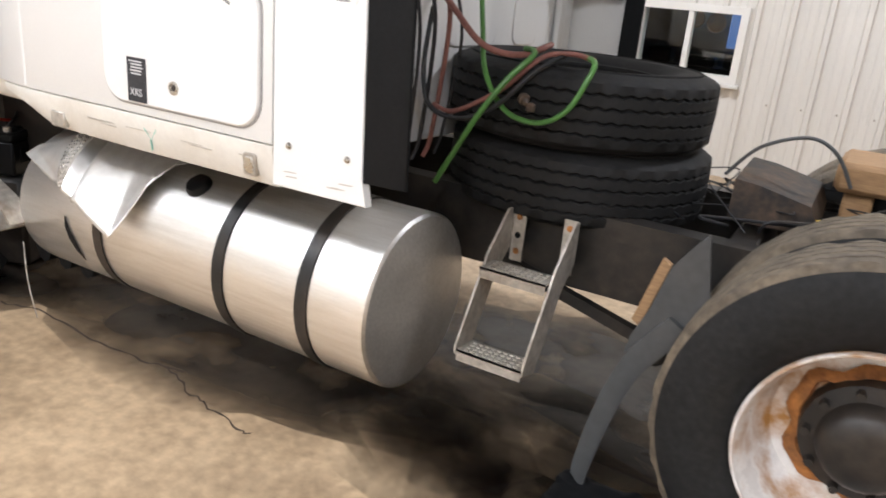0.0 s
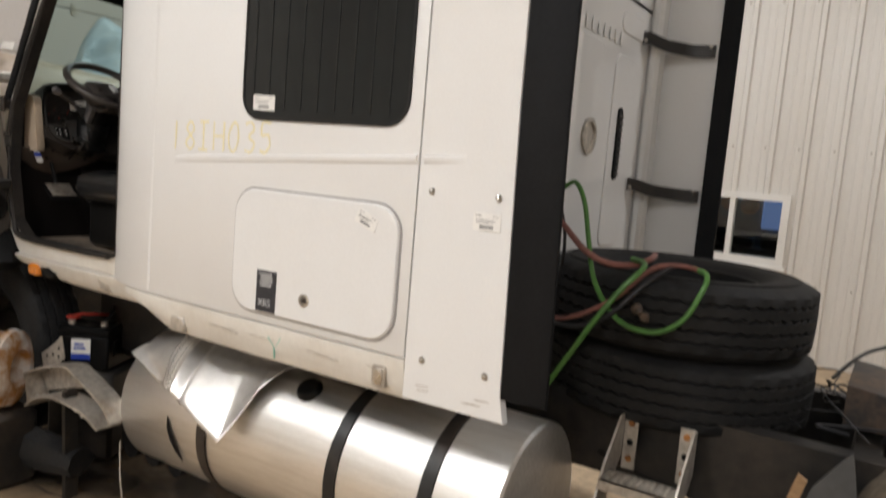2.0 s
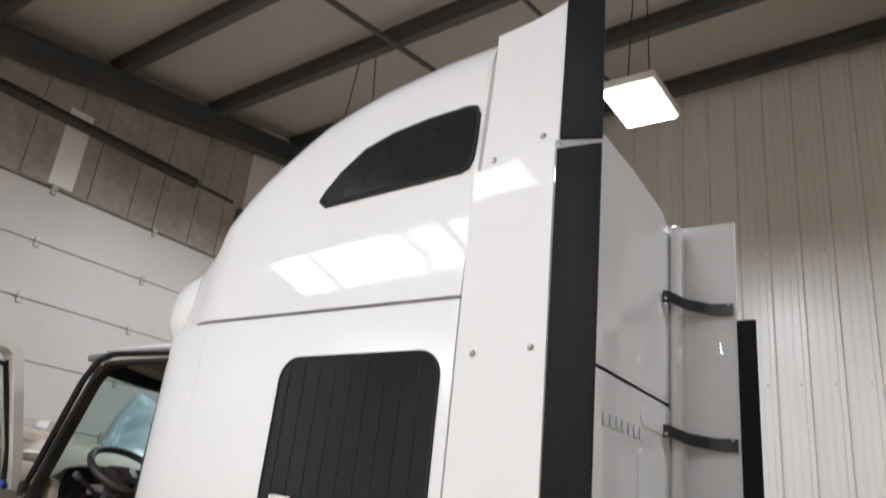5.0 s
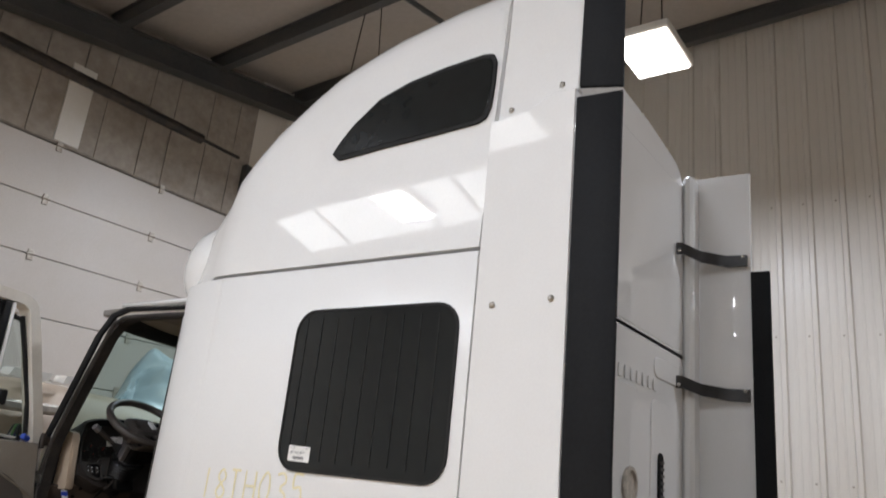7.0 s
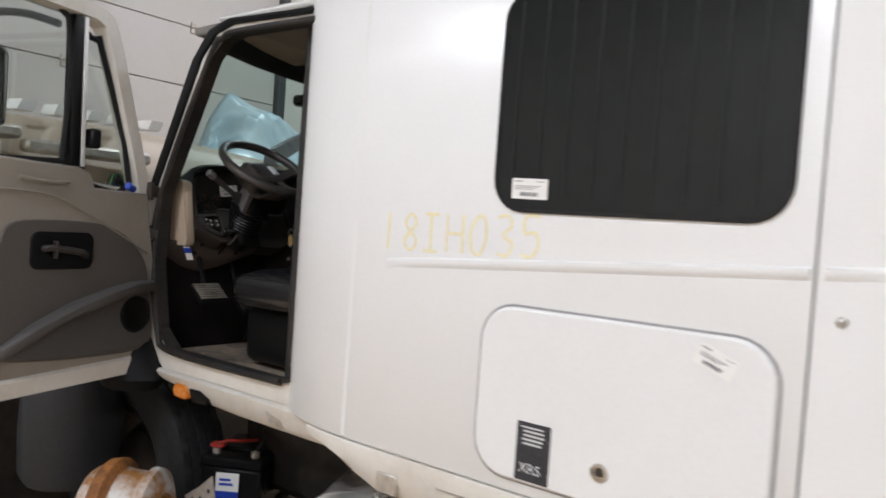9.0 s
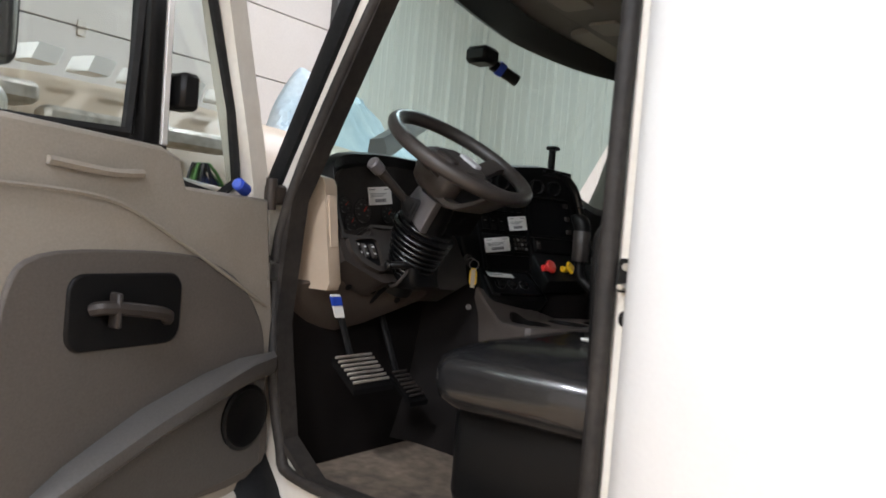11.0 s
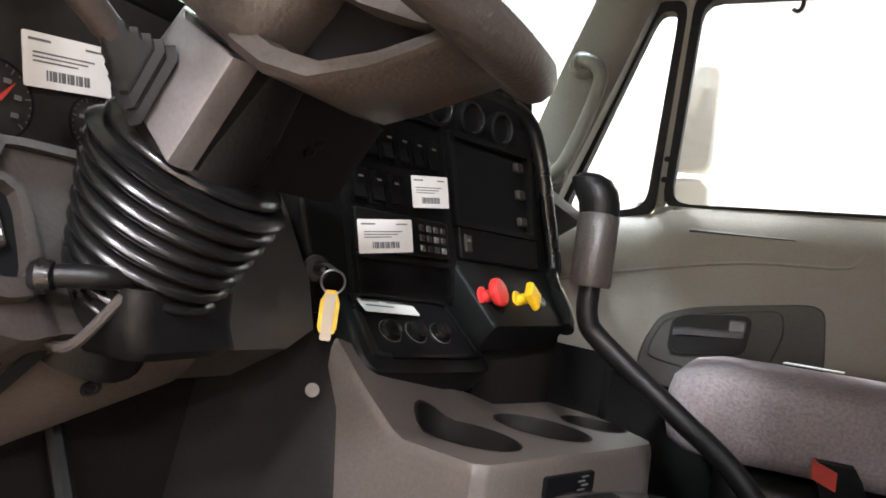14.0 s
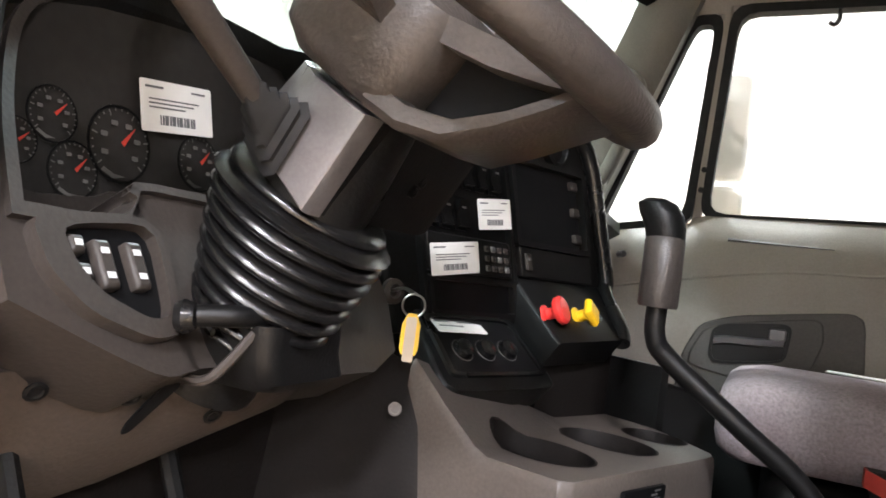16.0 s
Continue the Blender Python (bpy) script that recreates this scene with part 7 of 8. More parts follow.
# curtain hanging behind the driver
bm = B()
rows = []
for z, x, h in ((2.34, -1.83, 0.17), (2.2, -1.845, 0.19), (2.05, -1.875, 0.2), (1.95, -1.90, 0.2), (1.85, -1.928, 0.19), (1.77, -1.945, 0.16), (1.73, -1.93, 0.12)):
    ring = []
    for t in range(36):
        a = 2 * math.pi * t / 36
        fold = 1.0 + 0.10 * math.sin(9 * a + 2.2 * z)
        ring.append((x + 0.075 - 0.075 * fold * math.cos(a), 0.47 + h * fold * math.sin(a), z))
    rows.append(ring)
loft(bm, rows)
part("hanging_curtain", bm, M_LINERR, truck, "grey sleeper curtain")
# pedals
for y, z in ((0.275, 1.325), (0.45, 1.27)):
    bm = B()
    wd_ = 0.068 if y < 0.4 else 0.035
    loft(bm, [[(-2.60 + s * 0.08, y + a, z + 0.03 - s * 0.06 + b) for a, b in ((-wd_, 0), (wd_, 0), (wd_, 0.012), (-wd_, 0.012))] for s in (0, 1)])
    rod(bm, (-2.6, y, z + 0.03), (-2.68, y, z + 0.2), 0.009, 8)
    pd = part("pedal", bm, M_DASH, truck, "worn foot pedal")
    for k in range(7):
        bm = B()
        box(bm, -2.596 + k * 0.0105, -2.590 + k * 0.0105, y - wd_ + 0.006, y + wd_ - 0.006, z + 0.041 - k * 0.0079, z + 0.048 - k * 0.0079, 0.002)
        part("pedal_rib", bm, M_GALV if wd_ > 0.05 else M_DASH2, pd)

# ---------------------------------------------------------------- the near door, standing open
DH, DD = Vector((-2.655, 0.06, 0.0)), Vector((0.19, -0.982, 0.0)).normalized()
DN = Vector((-DD.y, DD.x, 0.0))
if DN.x < 0:
    DN = -DN
DA = lambda u, v, d: DH + DD * u + DN * d + Vector((0, 0, v))
bm = B()
prism(bm, [(-0.01, 1.10), (0.1, 1.06), (0.98, 1.03), (1.03, 1.10), (1.03, 1.76), (0.99, 1.815), (0.33, 1.795), (0.29, 1.78), (0.27, 1.728), (0.03, 1.722), (-0.015, 1.46)], DA, -0.09, 0.0, 0.012)
ndoor = part("near_door", bm, M_TRIM, truck, "open driver door with taupe inner panel")
bm = B()
prism(bm, [(-0.02, 1.075), (0.1, 1.045), (1.0, 1.015), (1.045, 1.08), (1.045, 1.77), (1.0, 1.822), (0.02, 1.735), (-0.022, 1.46)], DA, -0.12, -0.088, 0.01)
part("door_skin", bm, M_PAINT_B, ndoor, "cream painted outer skin")
bm = B()
loft(bm, [[DA(u, z + a, d) for a, d in ((-0.02, -0.12), (-0.02, 0.01), (0.035, 0.012), (0.045, 0.0), (0.045, -0.1))] for u, z in ((0.0, 1.06), (0.1, 1.045), (1.0, 1.012))])
part("door_lower_edge", bm, M_PAINT_B, ndoor)
# darker insert, armrest, speaker and handle
bm = B()
prism(bm, [(p.x, p.y) for p in smooth_path([(u, v, 0) for u, v in ((0.624, 1.195), (0.627, 1.40), (0.615, 1.54), (0.565, 1.595), (0.40, 1.605), (0.245, 1.597), (0.15, 1.567), (0.09, 1.525), (0.045, 1.47), (0.02, 1.411), (0.004, 1.30), (0.0, 1.13), (0.258, 1.11), (0.55, 1.128), (0.605, 1.15), (0.624, 1.195))], 4)][:-1], DA, 0.0, 0.008, 0.005)
dins = part("door_insert", bm, M_NEARDOOR, ndoor, "darker recessed insert")
bm = B()
prism(bm, rrect(0.275, 0.515, 1.435, 1.565, 0.03, 5), DA, 0.008, 0.014, 0.004)
hb = part("handle_bezel", bm, M_DASH, dins, "black handle recess")
bm = B()
tube(bm, [DA(0.47, 1.505, 0.014), DA(0.45, 1.51, 0.035), DA(0.34, 1.495, 0.035), DA(0.31, 1.48, 0.016)], 0.012, 8, 5)
box(bm, 0, 0.03, 0, 0.01, 0, 0.06, 0.003, Matrix.Translation(DA(0.44, 1.475, 0.016)))
part("inner_handle", bm, M_DASH2, hb, "dark inner door handle")
bm = B()
rows = []
for u, z, d in ((0.0, 1.385, 0.03), (0.10, 1.382, 0.055), (0.2, 1.362, 0.07), (0.35, 1.318, 0.075), (0.5, 1.25, 0.06), (0.6, 1.185, 0.03), (0.64, 1.15, 0.012)):
    rows.append([DA(u, z, 0.002), DA(u, z + 0.004, d * 0.7), DA(u, z - 0.006, d), DA(u, z - 0.03, d), DA(u, z - 0.045, d * 0.8), DA(u, z - 0.05, 0.002)])
loft(bm, rows)
part("armrest", bm, M_DOORDARK, ndoor, "dark curved armrest")
bm = B()
prism(bm, [(0.012, 1.34), (0.15, 1.335), (0.3, 1.29), (0.45, 1.22), (0.6, 1.155), (0.5, 1.128), (0.258, 1.116), (0.012, 1.136)], DA, 0.0, 0.012, 0.004)
part("door_pocket", bm, M_DOORDARK, ndoor, "dark map pocket")
bm = B()
c = DA(0.075, 1.255, 0.012)
revolve(bm, [(0.068, 0), (0.07, 0.006), (0.062, 0.009), (0.056, 0.005), (0.0001, 0.003)], along(c, c + DN), 26)
part("speaker", bm, M_DASH, ndoor, "round black door speaker")
bm = B()
tube(bm, [DA(0.66, 1.70, 0.006), DA(0.45, 1.69, 0.01), DA(0.3, 1.63, 0.01), DA(0.15, 1.555, 0.01), DA(0.02, 1.49, 0.001)], 0.004, 6, 6)
tube(bm, [DA(0.56, 1.742, 0.004), DA(0.45, 1.735, 0.008), DA(0.38, 1.74, 0.004)], 0.008, 6, 5)
part("moulding_line", bm, M_TRIM, ndoor)
# window frame
bm = B()
line = smooth_path([DA(0.005, 1.46, -0.06), DA(0.03, 1.73, -0.06), DA(0.12, 2.03, -0.06), DA(0.205, 2.29, -0.06), DA(0.25, 2.345, -0.06), DA(0.33, 2.36, -0.06), DA(0.7, 2.365, -0.06), DA(0.98, 2.34, -0.06), DA(1.02, 2.28, -0.06), DA(1.02, 1.8, -0.06)], 5)
rows = []
for i_, p in enumerate(line):
    d = (line[min(i_ + 1, len(line) - 1)] - line[max(i_ - 1, 0)]).normalized()
    s_ = d.cross(DN).normalized()
    rows.append([p + s_ * a + DN * b for a, b in ((-0.03, -0.035), (0.03, -0.035), (0.034, 0.0), (0.026, 0.035), (-0.024, 0.035), (-0.032, 0.0))])
loft(bm, rows)
nwf = part("window_frame", bm, M_PAINT_B, ndoor, "cream painted window frame")
bm = B()
prism(bm, [(0.315, 1.80), (0.352, 1.80), (0.362, 2.33), (0.33, 2.33)], DA, -0.08, -0.03, 0.004)
dvd = part("window_divider", bm, M_DASH, ndoor, "black window divider bar")
bm = B()
prism(bm, [(0.298, 1.80), (0.312, 1.80), (0.327, 2.33), (0.312, 2.33)], DA, -0.075, -0.028, 0.003)
part("bright_strip", bm, M_PAINT, dvd)
bm = B()
box(bm, -0.03, 0.03, -0.02, 0.02, -0.035, 0.035, 0.008, Matrix.Translation(DA(0.27, 1.905, -0.03)))
part("window_latch", bm, M_DASH, dvd)
for pts in ([(0.29, 1.755), (0.303, 2.24), (0.285, 2.268), (0.25, 2.262), (0.235, 2.24), (0.08, 1.755), (0.29, 1.745)], [(0.37, 1.81), (0.372, 2.315), (0.62, 2.325), (0.96, 2.31), (0.975, 1.84), (0.37, 1.812)]):
    bm = B()
    tube(bm, [DA(u, v, -0.055) for u, v in pts], 0.011, 6, 3)
    part("window_seal", bm, M_RUBBER, nwf)
bm = B()
prism(bm, [(0.30, 1.74), (0.308, 2.26), (0.25, 2.265), (0.07, 1.74)], DA, -0.062, -0.058)
part("quarter_glass", bm, M_GLASS, ndoor)
bm = B()
prism(bm, [(0.36, 1.79), (0.362, 2.33), (0.98, 2.33), (0.99, 1.80)], DA, -0.062, -0.058)
part("door_glass", bm, M_GLASS, ndoor)
# mirror on the outside of the door
bm = B()
prism(bm, rrect(0.43, 0.63, 1.92, 2.205, 0.03, 5), lambda u, v, d: DA(u, v, -0.28 + d), -0.07, 0.0, 0.012)
nm = part("door_mirror", bm, M_DASH, ndoor, "tall black-edged door mirror")
bm = B()
prism(bm, rrect(0.442, 0.618, 1.932, 2.193, 0.025, 5), lambda u, v, d: DA(u, v, -0.28 + d), 0.0, 0.003)
part("mirror_glass", bm, M_MIRROR, nm)
bm = B()
prism(bm, rrect(0.44, 0.63, 1.80, 1.885, 0.03, 5), lambda u, v, d: DA(u, v, -0.28 + d), -0.07, 0.0, 0.012)
part("convex_mirror", bm, M_WHITE, nm)
bm = B()
tube(bm, [DA(0.36, 2.3, -0.12), DA(0.42, 2.33, -0.24), DA(0.50, 2.3, -0.31), DA(0.53, 2.16, -0.33)], 0.014, 8, 5)
tube(bm, [DA(0.36, 1.70, -0.12), DA(0.45, 1.71, -0.28), DA(0.53, 1.82, -0.32)], 0.014, 8, 5)
part("mirror_arm", bm, M_DASH, nm)
# hinges between door and pillar
for z in (1.735, 1.565):
    bm = B()
    box(bm, -2.735, -2.655, 0.035, 0.085, z - 0.022, z + 0.022, 0.006)
    rod(bm, (-2.665, 0.045, z - 0.035), (-2.665, 0.045, z + 0.035), 0.013, 10)
    part("hinge", bm, M_BLACK if z > 1.7 else M_CHROME, cab)
bm = B()
rod(bm, DA(0.085, 1.735, -0.02), DA(0.125, 1.748, -0.01), 0.014, 10, 0.004)
part("blue_cap", bm, M_BLUE, ndoor)

# ---------------------------------------------------------------- hoses on the stacked tyres
def hose(name, pts, r, mat, label):
    return part(name, tube(B(), pts, r * 0.75, 8, 7), mat, truck, label)


hose("air_hose", [(-0.06, 0.62, 0.86), (0.02, 0.60, 0.99), (0.10, 0.60, 1.13), (0.17, 0.64, 1.25), (0.22, 0.72, 1.335), (0.15, 0.8, 1.345)], 0.0135, M_GREENHOSE, "green coiled air hose over the tyres")
hose("air_hose", [(-0.19, 0.90, 1.57), (-0.13, 0.88, 1.60), (-0.07, 0.84, 1.53), (-0.02, 0.79, 1.40), (0.04, 0.72, 1.27), (0.12, 0.67, 1.18), (0.2, 0.66, 1.13), (0.30, 0.67, 1.125), (0.38, 0.68, 1.18), (0.425, 0.70, 1.28), (0.425, 0.74, 1.33), (0.36, 0.82, 1.34)], 0.0125, M_GREENHOSE, "green air hose looped over the tyres")
hose("air_hose", [(-0.20, 0.80, 1.50), (-0.1, 0.74, 1.44), (0.0, 0.72, 1.36), (0.08, 0.74, 1.325), (0.16, 0.78, 1.325), (0.21, 0.8, 1.35), (0.2, 0.9, 1.36)], 0.015, M_REDHOSE, "faded red air hose over the tyres")
hose("air_hose", [(-0.14, 0.70, 1.12), (-0.05, 0.66, 1.11), (0.05, 0.64, 1.15), (0.15, 0.67, 1.22), (0.24, 0.74, 1.325), (0.32, 0.8, 1.345), (0.41, 0.78, 1.335)], 0.012, M_REDHOSE, "brownish air hose over the tyres")
hose("air_hose", [(-0.2, 0.74, 1.45), (-0.17, 0.66, 1.25), (-0.12, 0.64, 1.12), (0.02, 0.62, 1.10), (0.14, 0.64, 1.16), (0.24, 0.70, 1.28), (0.30, 0.8, 1.34)], 0.012, M_DARKHOSE, "black cable over the tyres")
for k in range(4):
    y = 0.62 + 0.08 * k
    hose("cable", [(-0.23, y, 1.85 - 0.04 * k), (-0.19, y - 0.03, 1.6), (-0.17 + 0.01 * k, y, 1.35 + 0.03 * (k % 3)), (-0.2, y + 0.02, 1.0), (-0.22, y, 0.9)], 0.009 + 0.002 * (k % 3), (M_DARKHOSE, M_DARKHOSE, M_REDHOSE)[k % 3], "cable hanging behind the sleeper")
bm = B()
revolve(bm, [(0.012, 0), (0.02, 0.01), (0.02, 0.025), (0.012, 0.03), (0.008, 0.05)], along((0.215, 0.675, 1.20), (0.275, 0.62, 1.16)), 10)
box(bm, 0.245, 0.275, 0.645, 0.66, 1.155, 1.185, 0.005)
part("hose_coupling", bm, M_CHARRED, truck, "grimy metal hose coupling")
bm = B()
box(bm, -0.24, -0.18, 0.62, 0.82, 1.55, 1.80, 0.02)
part("valve_block", bm, M_BLACK, truck, "black valve block behind the sleeper")

# ---------------------------------------------------------------- wreckage on the frame behind the tyres
bm = B()
loft(bm, [[(x, y, z) for y, z in ((1.15, 0.82), (1.5, 0.82), (1.5, zt), (1.15, zt - 0.03))] for x, zt in ((0.86, 1.0), (0.95, 0.99), (1.12, 0.95), (1.15, 0.88))])
part("bent_plate", bm, M_CHARRED, truck, "bent rusty steel plate")
hose("bent_rod", [(0.80, 1.3, 0.95), (0.9, 1.3, 1.07), (1.05, 1.3, 1.13), (1.15, 1.3, 1.09), (1.22, 1.3, 0.98)], 0.009, M_STEEL, "bent steel rod")
for k in range(12):
    x, y = 0.75 + random.random() * 0.8, 0.95 + random.random() * 0.6
    pts = [(x, y, 0.83)] + [(x + random.uniform(-0.25, 0.25), y + random.uniform(-0.2, 0.2), 0.84 + random.random() * 0.1) for _ in range(3)] + [(x + random.uniform(-0.3, 0.3), y, 0.83)]
    hose("wire", pts, random.choice((0.004, 0.006, 0.008)), random.choice((M_DARKHOSE, M_GREASE)), "tangled cable")
hose("wire", [(1.05, 1.2, 0.86), (1.3, 1.2, 0.88), (1.7, 1.25, 0.93)], 0.007, M_STRAW, "yellow cable")
bm = B()
box(bm, 1.16, 1.36, 1.35, 1.75, 0.95, 1.06, 0.02)
box(bm, 1.2, 1.3, 1.4, 1.6, 0.82, 0.95, 0.01)
part("wooden_block", bm, M_WOOD, truck, "rough timber block on the chassis")
bm = B()
box(bm, 1.3, 2.6, 0.90, 1.5, 0.62, 0.80, 0.04)
part("suspension_beam", bm, M_GREASE, truck, "greasy suspension parts")
bm = B()
revolve(bm, [(0.12, 0), (0.13, 0.03), (0.13, 0.1), (0.1, 0.13), (0.05, 0.135)], Matrix.Translation((1.45, 1.25, 0.80)), 24)
part("air_spring", bm, M_RUBBER, truck)

# ---------------------------------------------------------------- under the front of the cab
fw = part("front_wheel", revolve(B(), [(0.285, -0.10), (0.29, 0.10), (0.26, 0.08), (0.25, -0.08)], Matrix.Translation((-3.03, 0.30, 0.50)) @ Matrix.Rotation(radians(90), 4, "X"), 40, True), M_GREASE, truck, "dark front wheel")
tyre("tyre", Matrix.Translation((-3.03, 0.30, 0.50)) @ Matrix.Rotation(radians(90), 4, "X"), fw, 0.5, 0.27, M_RUBBER, "black front tyre")
bm = B()
revolve(bm, [(0.20, -0.05), (0.16, 0.02), (0.1, 0.03), (0.0001, 0.03)], Matrix.Translation((-3.03, 0.30, 0.50)) @ Matrix.Rotation(radians(90), 4, "X"), 24)
part("hub", bm, M_GREASE, fw)
# rusty white wheel hub that lies before it
hubt = thing("wheel_drum", (-2.45, -0.05, 0), "white brake drum with heavy orange rust, standing on the floor", "brake drum")
HM = along((-2.55, -0.18, 0.55), (-2.22, 0.05, 0.55)) @ Matrix.Scale(0.88, 4)
bm = B()
revolve(bm, [(0.10, 0.0), (0.175, 0.0), (0.19, 0.02), (0.185, 0.05), (0.21, 0.06), (0.215, 0.11), (0.185, 0.13), (0.18, 0.22), (0.20, 0.24), (0.195, 0.27), (0.14, 0.30), (0.10, 0.30)], HM, 40, True)
part("drum", bm, M_DRUM, hubt)
bm = B()
revolve(bm, [(0.19, 0.052), (0.222, 0.062), (0.226, 0.108), (0.19, 0.128)], HM, 40, True)
part("rust_band", bm, M_RUST, hubt, "band of orange rust")
bm = B()
box(bm, -2.54, -2.30, -0.2, 0.05, 0.0, 0.362, 0.03)
part("stand", bm, M_GREASE, hubt, "greasy block under the drum")
# dark moulded fender piece
bm = B()
rows = []
for z, k in ((0.48, 0.9), (0.52, 1.0), (0.7, 1.03), (0.88, 1.0), (0.96, 0.9), (0.985, 0.7)):
    rows.append([(-3.12 + 0.19 * k * math.cos(t * math.pi / 8) * (1.25 if math.cos(t * math.pi / 8) < 0 else 1.0), 0.02 + 0.2 * k * math.sin(t * math.pi / 8), z) for t in range(16)])
loft(bm, rows)
part("inner_fender", bm, material("dark_slate_plastic", (0.03, 0.032, 0.036), 0.55, spec=0.3, grain=60, vary=0.15, stain=3, second=(0.04, 0.04, 0.042), stain_amount=0.5), truck, "dark slate plastic fender liner")
bm = B()
rows = [[(-2.74 + 0.16 * math.cos(t * math.pi / 5) * k, 0.05 + 0.12 * math.sin(t * math.pi / 5) * k, z) for t in range(10)] for z, k in ((0.95, 0.8), (1.0, 1.1), (1.08, 0.9), (1.16, 0.5))]
loft(bm, rows)
part("torn_liner", bm, M_FLAP, truck, "torn dark plastic liner")
# battery
bat = thing("battery", (-2.42, 0.32, 0.0), "black truck battery with a white and blue label in a tray", "battery")
BT = Matrix.Translation((-2.42, 0.32, 0.0)) @ Matrix.Rotation(radians(28), 4, "Z")
bm = B()
box(bm, -0.13, 0.13, 0.006, 0.344, 0.46, 0.632, 0.01, BT)
box(bm, 0.125, 0.134, 0.06, 0.29, 0.52, 0.60, 0.003, BT)
part("case", bm, M_DASH, bat)
bm = B()
box(bm, -0.136, 0.136, 0.0, 0.35, 0.63, 0.675, 0.01, BT)
box(bm, -0.10, 0.10, 0.10, 0.16, 0.672, 0.688, 0.006, BT)
part("lid", bm, M_DASH, bat, "black lid")
for x in (-0.085, 0.085):
    bm = B()
    revolve(bm, [(0.018, 0), (0.018, 0.022), (0.01, 0.026), (0.0001, 0.026)], BT @ Matrix.Translation((x, 0.05, 0.675)), 12)
    part("terminal", bm, M_GALV, bat)
bm = B()
tube(bm, [BT @ Vector(p) for p in ((-0.085, 0.05, 0.706), (-0.05, 0.06, 0.725), (0.0, 0.1, 0.72), (0.04, 0.2, 0.70))], 0.007, 8, 5)
box(bm, -0.11, -0.05, 0.03, 0.075, 0.70, 0.718, 0.006, BT)
part("red_cable", bm, M_NEEDLE, bat, "red battery cable")
tube_pts = ((0.085, 0.05, 0.70), (0.10, 0.10, 0.74), (0.06, 0.2, 0.75), (0.1, 0.3, 0.70))
part("black_cable", tube(B(), [BT @ Vector(p) for p in tube_pts], 0.008, 8, 5), M_DARKHOSE, bat)
sticker(bat, BT @ Vector((-0.06, 0.004, 0.505)), tuple(BT.to_3x3() @ Vector((1, 0, 0.05))), (0, 0, 1), 0.10, 0.105, bars=((0.0, 1.0, 0.0, 0.28), (0.15, 0.6, 0.5, 0.1), (0.15, 0.5, 0.68, 0.1)), ink=M_BLUE)
bm = B()
box(bm, -0.17, 0.17, -0.02, 0.40, 0.0, 0.458, 0.02, BT)
part("tray", bm, M_GREASE, bat, "greasy battery box")
# bent aluminium step bracket
sb = thing("bent_step", (-2.05, -0.02, 0.0), "bent grey aluminium step bracket with torn edges", "step bracket")
def strap(pts, w, t, mat, name, label="", parent=sb, wdir=(0, 1, 0)):
    bm = B()
    wd = Vector(wdir)
    rows = []
    line = smooth_path(pts, 4)
    for i_, p in enumerate(line):
        d = (line[min(i_ + 1, len(line) - 1)] - line[max(i_ - 1, 0)]).normalized()
        n_ = d.cross(wd).normalized()
        rows.append([p + wd * a * w + n_ * b * t for a, b in ((-1, -1), (1, -1), (1, 1), (-1, 1))])
    loft(bm, rows)
    return part(name, bm, mat, parent, label)


strap([(-2.38, 0.06, 0.505), (-2.24, 0.06, 0.565), (-2.06, 0.06, 0.604), (-2.0, 0.06, 0.59), (-1.89, 0.06, 0.55), (-1.78, 0.06, 0.50), (-1.735, 0.07, 0.43)], 0.05, 0.005, M_GALV, "upper_rail")
strap([(-2.32, 0.04, 0.375), (-2.24, 0.04, 0.43), (-2.12, 0.035, 0.465), (-2.0, 0.035, 0.468), (-1.87, 0.04, 0.45), (-1.78, 0.05, 0.40)], 0.058, 0.005, M_GALV, "lower_rail", "punched lower rail")
strap([(-2.375, 0.06, 0.505), (-2.35, 0.055, 0.45), (-2.31, 0.045, 0.375)], 0.05, 0.005, M_GALV, "end_plate")
bm = B()
prism(bm, [(-2.365, 0.50), (-2.24, 0.555), (-2.06, 0.595), (-2.01, 0.58), (-1.985, 0.515), (-2.1, 0.49), (-2.31, 0.43)], lambda u, v, d: (u, 0.085 + d, v), 0.0, 0.006)
part("back_plate", bm, M_GALV, sb)
bm = B()
prism(bm, [(-2.395, 0.585), (-2.31, 0.64), (-2.235, 0.70), (-2.205, 0.60), (-2.25, 0.567), (-2.37, 0.515)], lambda u, v, d: (u, 0.10 + d, v), 0.0, 0.005)
torn = part("torn_web", bm, M_GALV, sb, "torn plate with round holes")
for u, v in ((-2.345, 0.585), (-2.295, 0.60), (-2.25, 0.64), (-2.25, 0.60)):
    bm = B()
    prism(bm, [(u + 0.008 * math.cos(k * math.pi / 4), v + 0.008 * math.sin(k * math.pi / 4)) for k in range(8)], lambda a, b, d: (a, 0.0995 - d, b), 0.0, 0.001)
    part("round_hole", bm, M_DIAL, torn)
strap([(-2.05, 0.05, 0.0), (-2.06, 0.05, 0.25), (-2.04, 0.03, 0.5)], 0.03, 0.012, M_GREASE, "post")
for k in range(8):
    bm = B()
    revolve(bm, [(0.012, 0), (0.010, 0.004), (0.004, 0.005)], along((-2.24 + k * 0.05, 0.0, 0.436 + 0.03 * math.sin(math.pi * k / 7)), (-2.24 + k * 0.05, -0.2, 0.6)), 8)
    part("grip_stud", bm, M_GALV, sb)
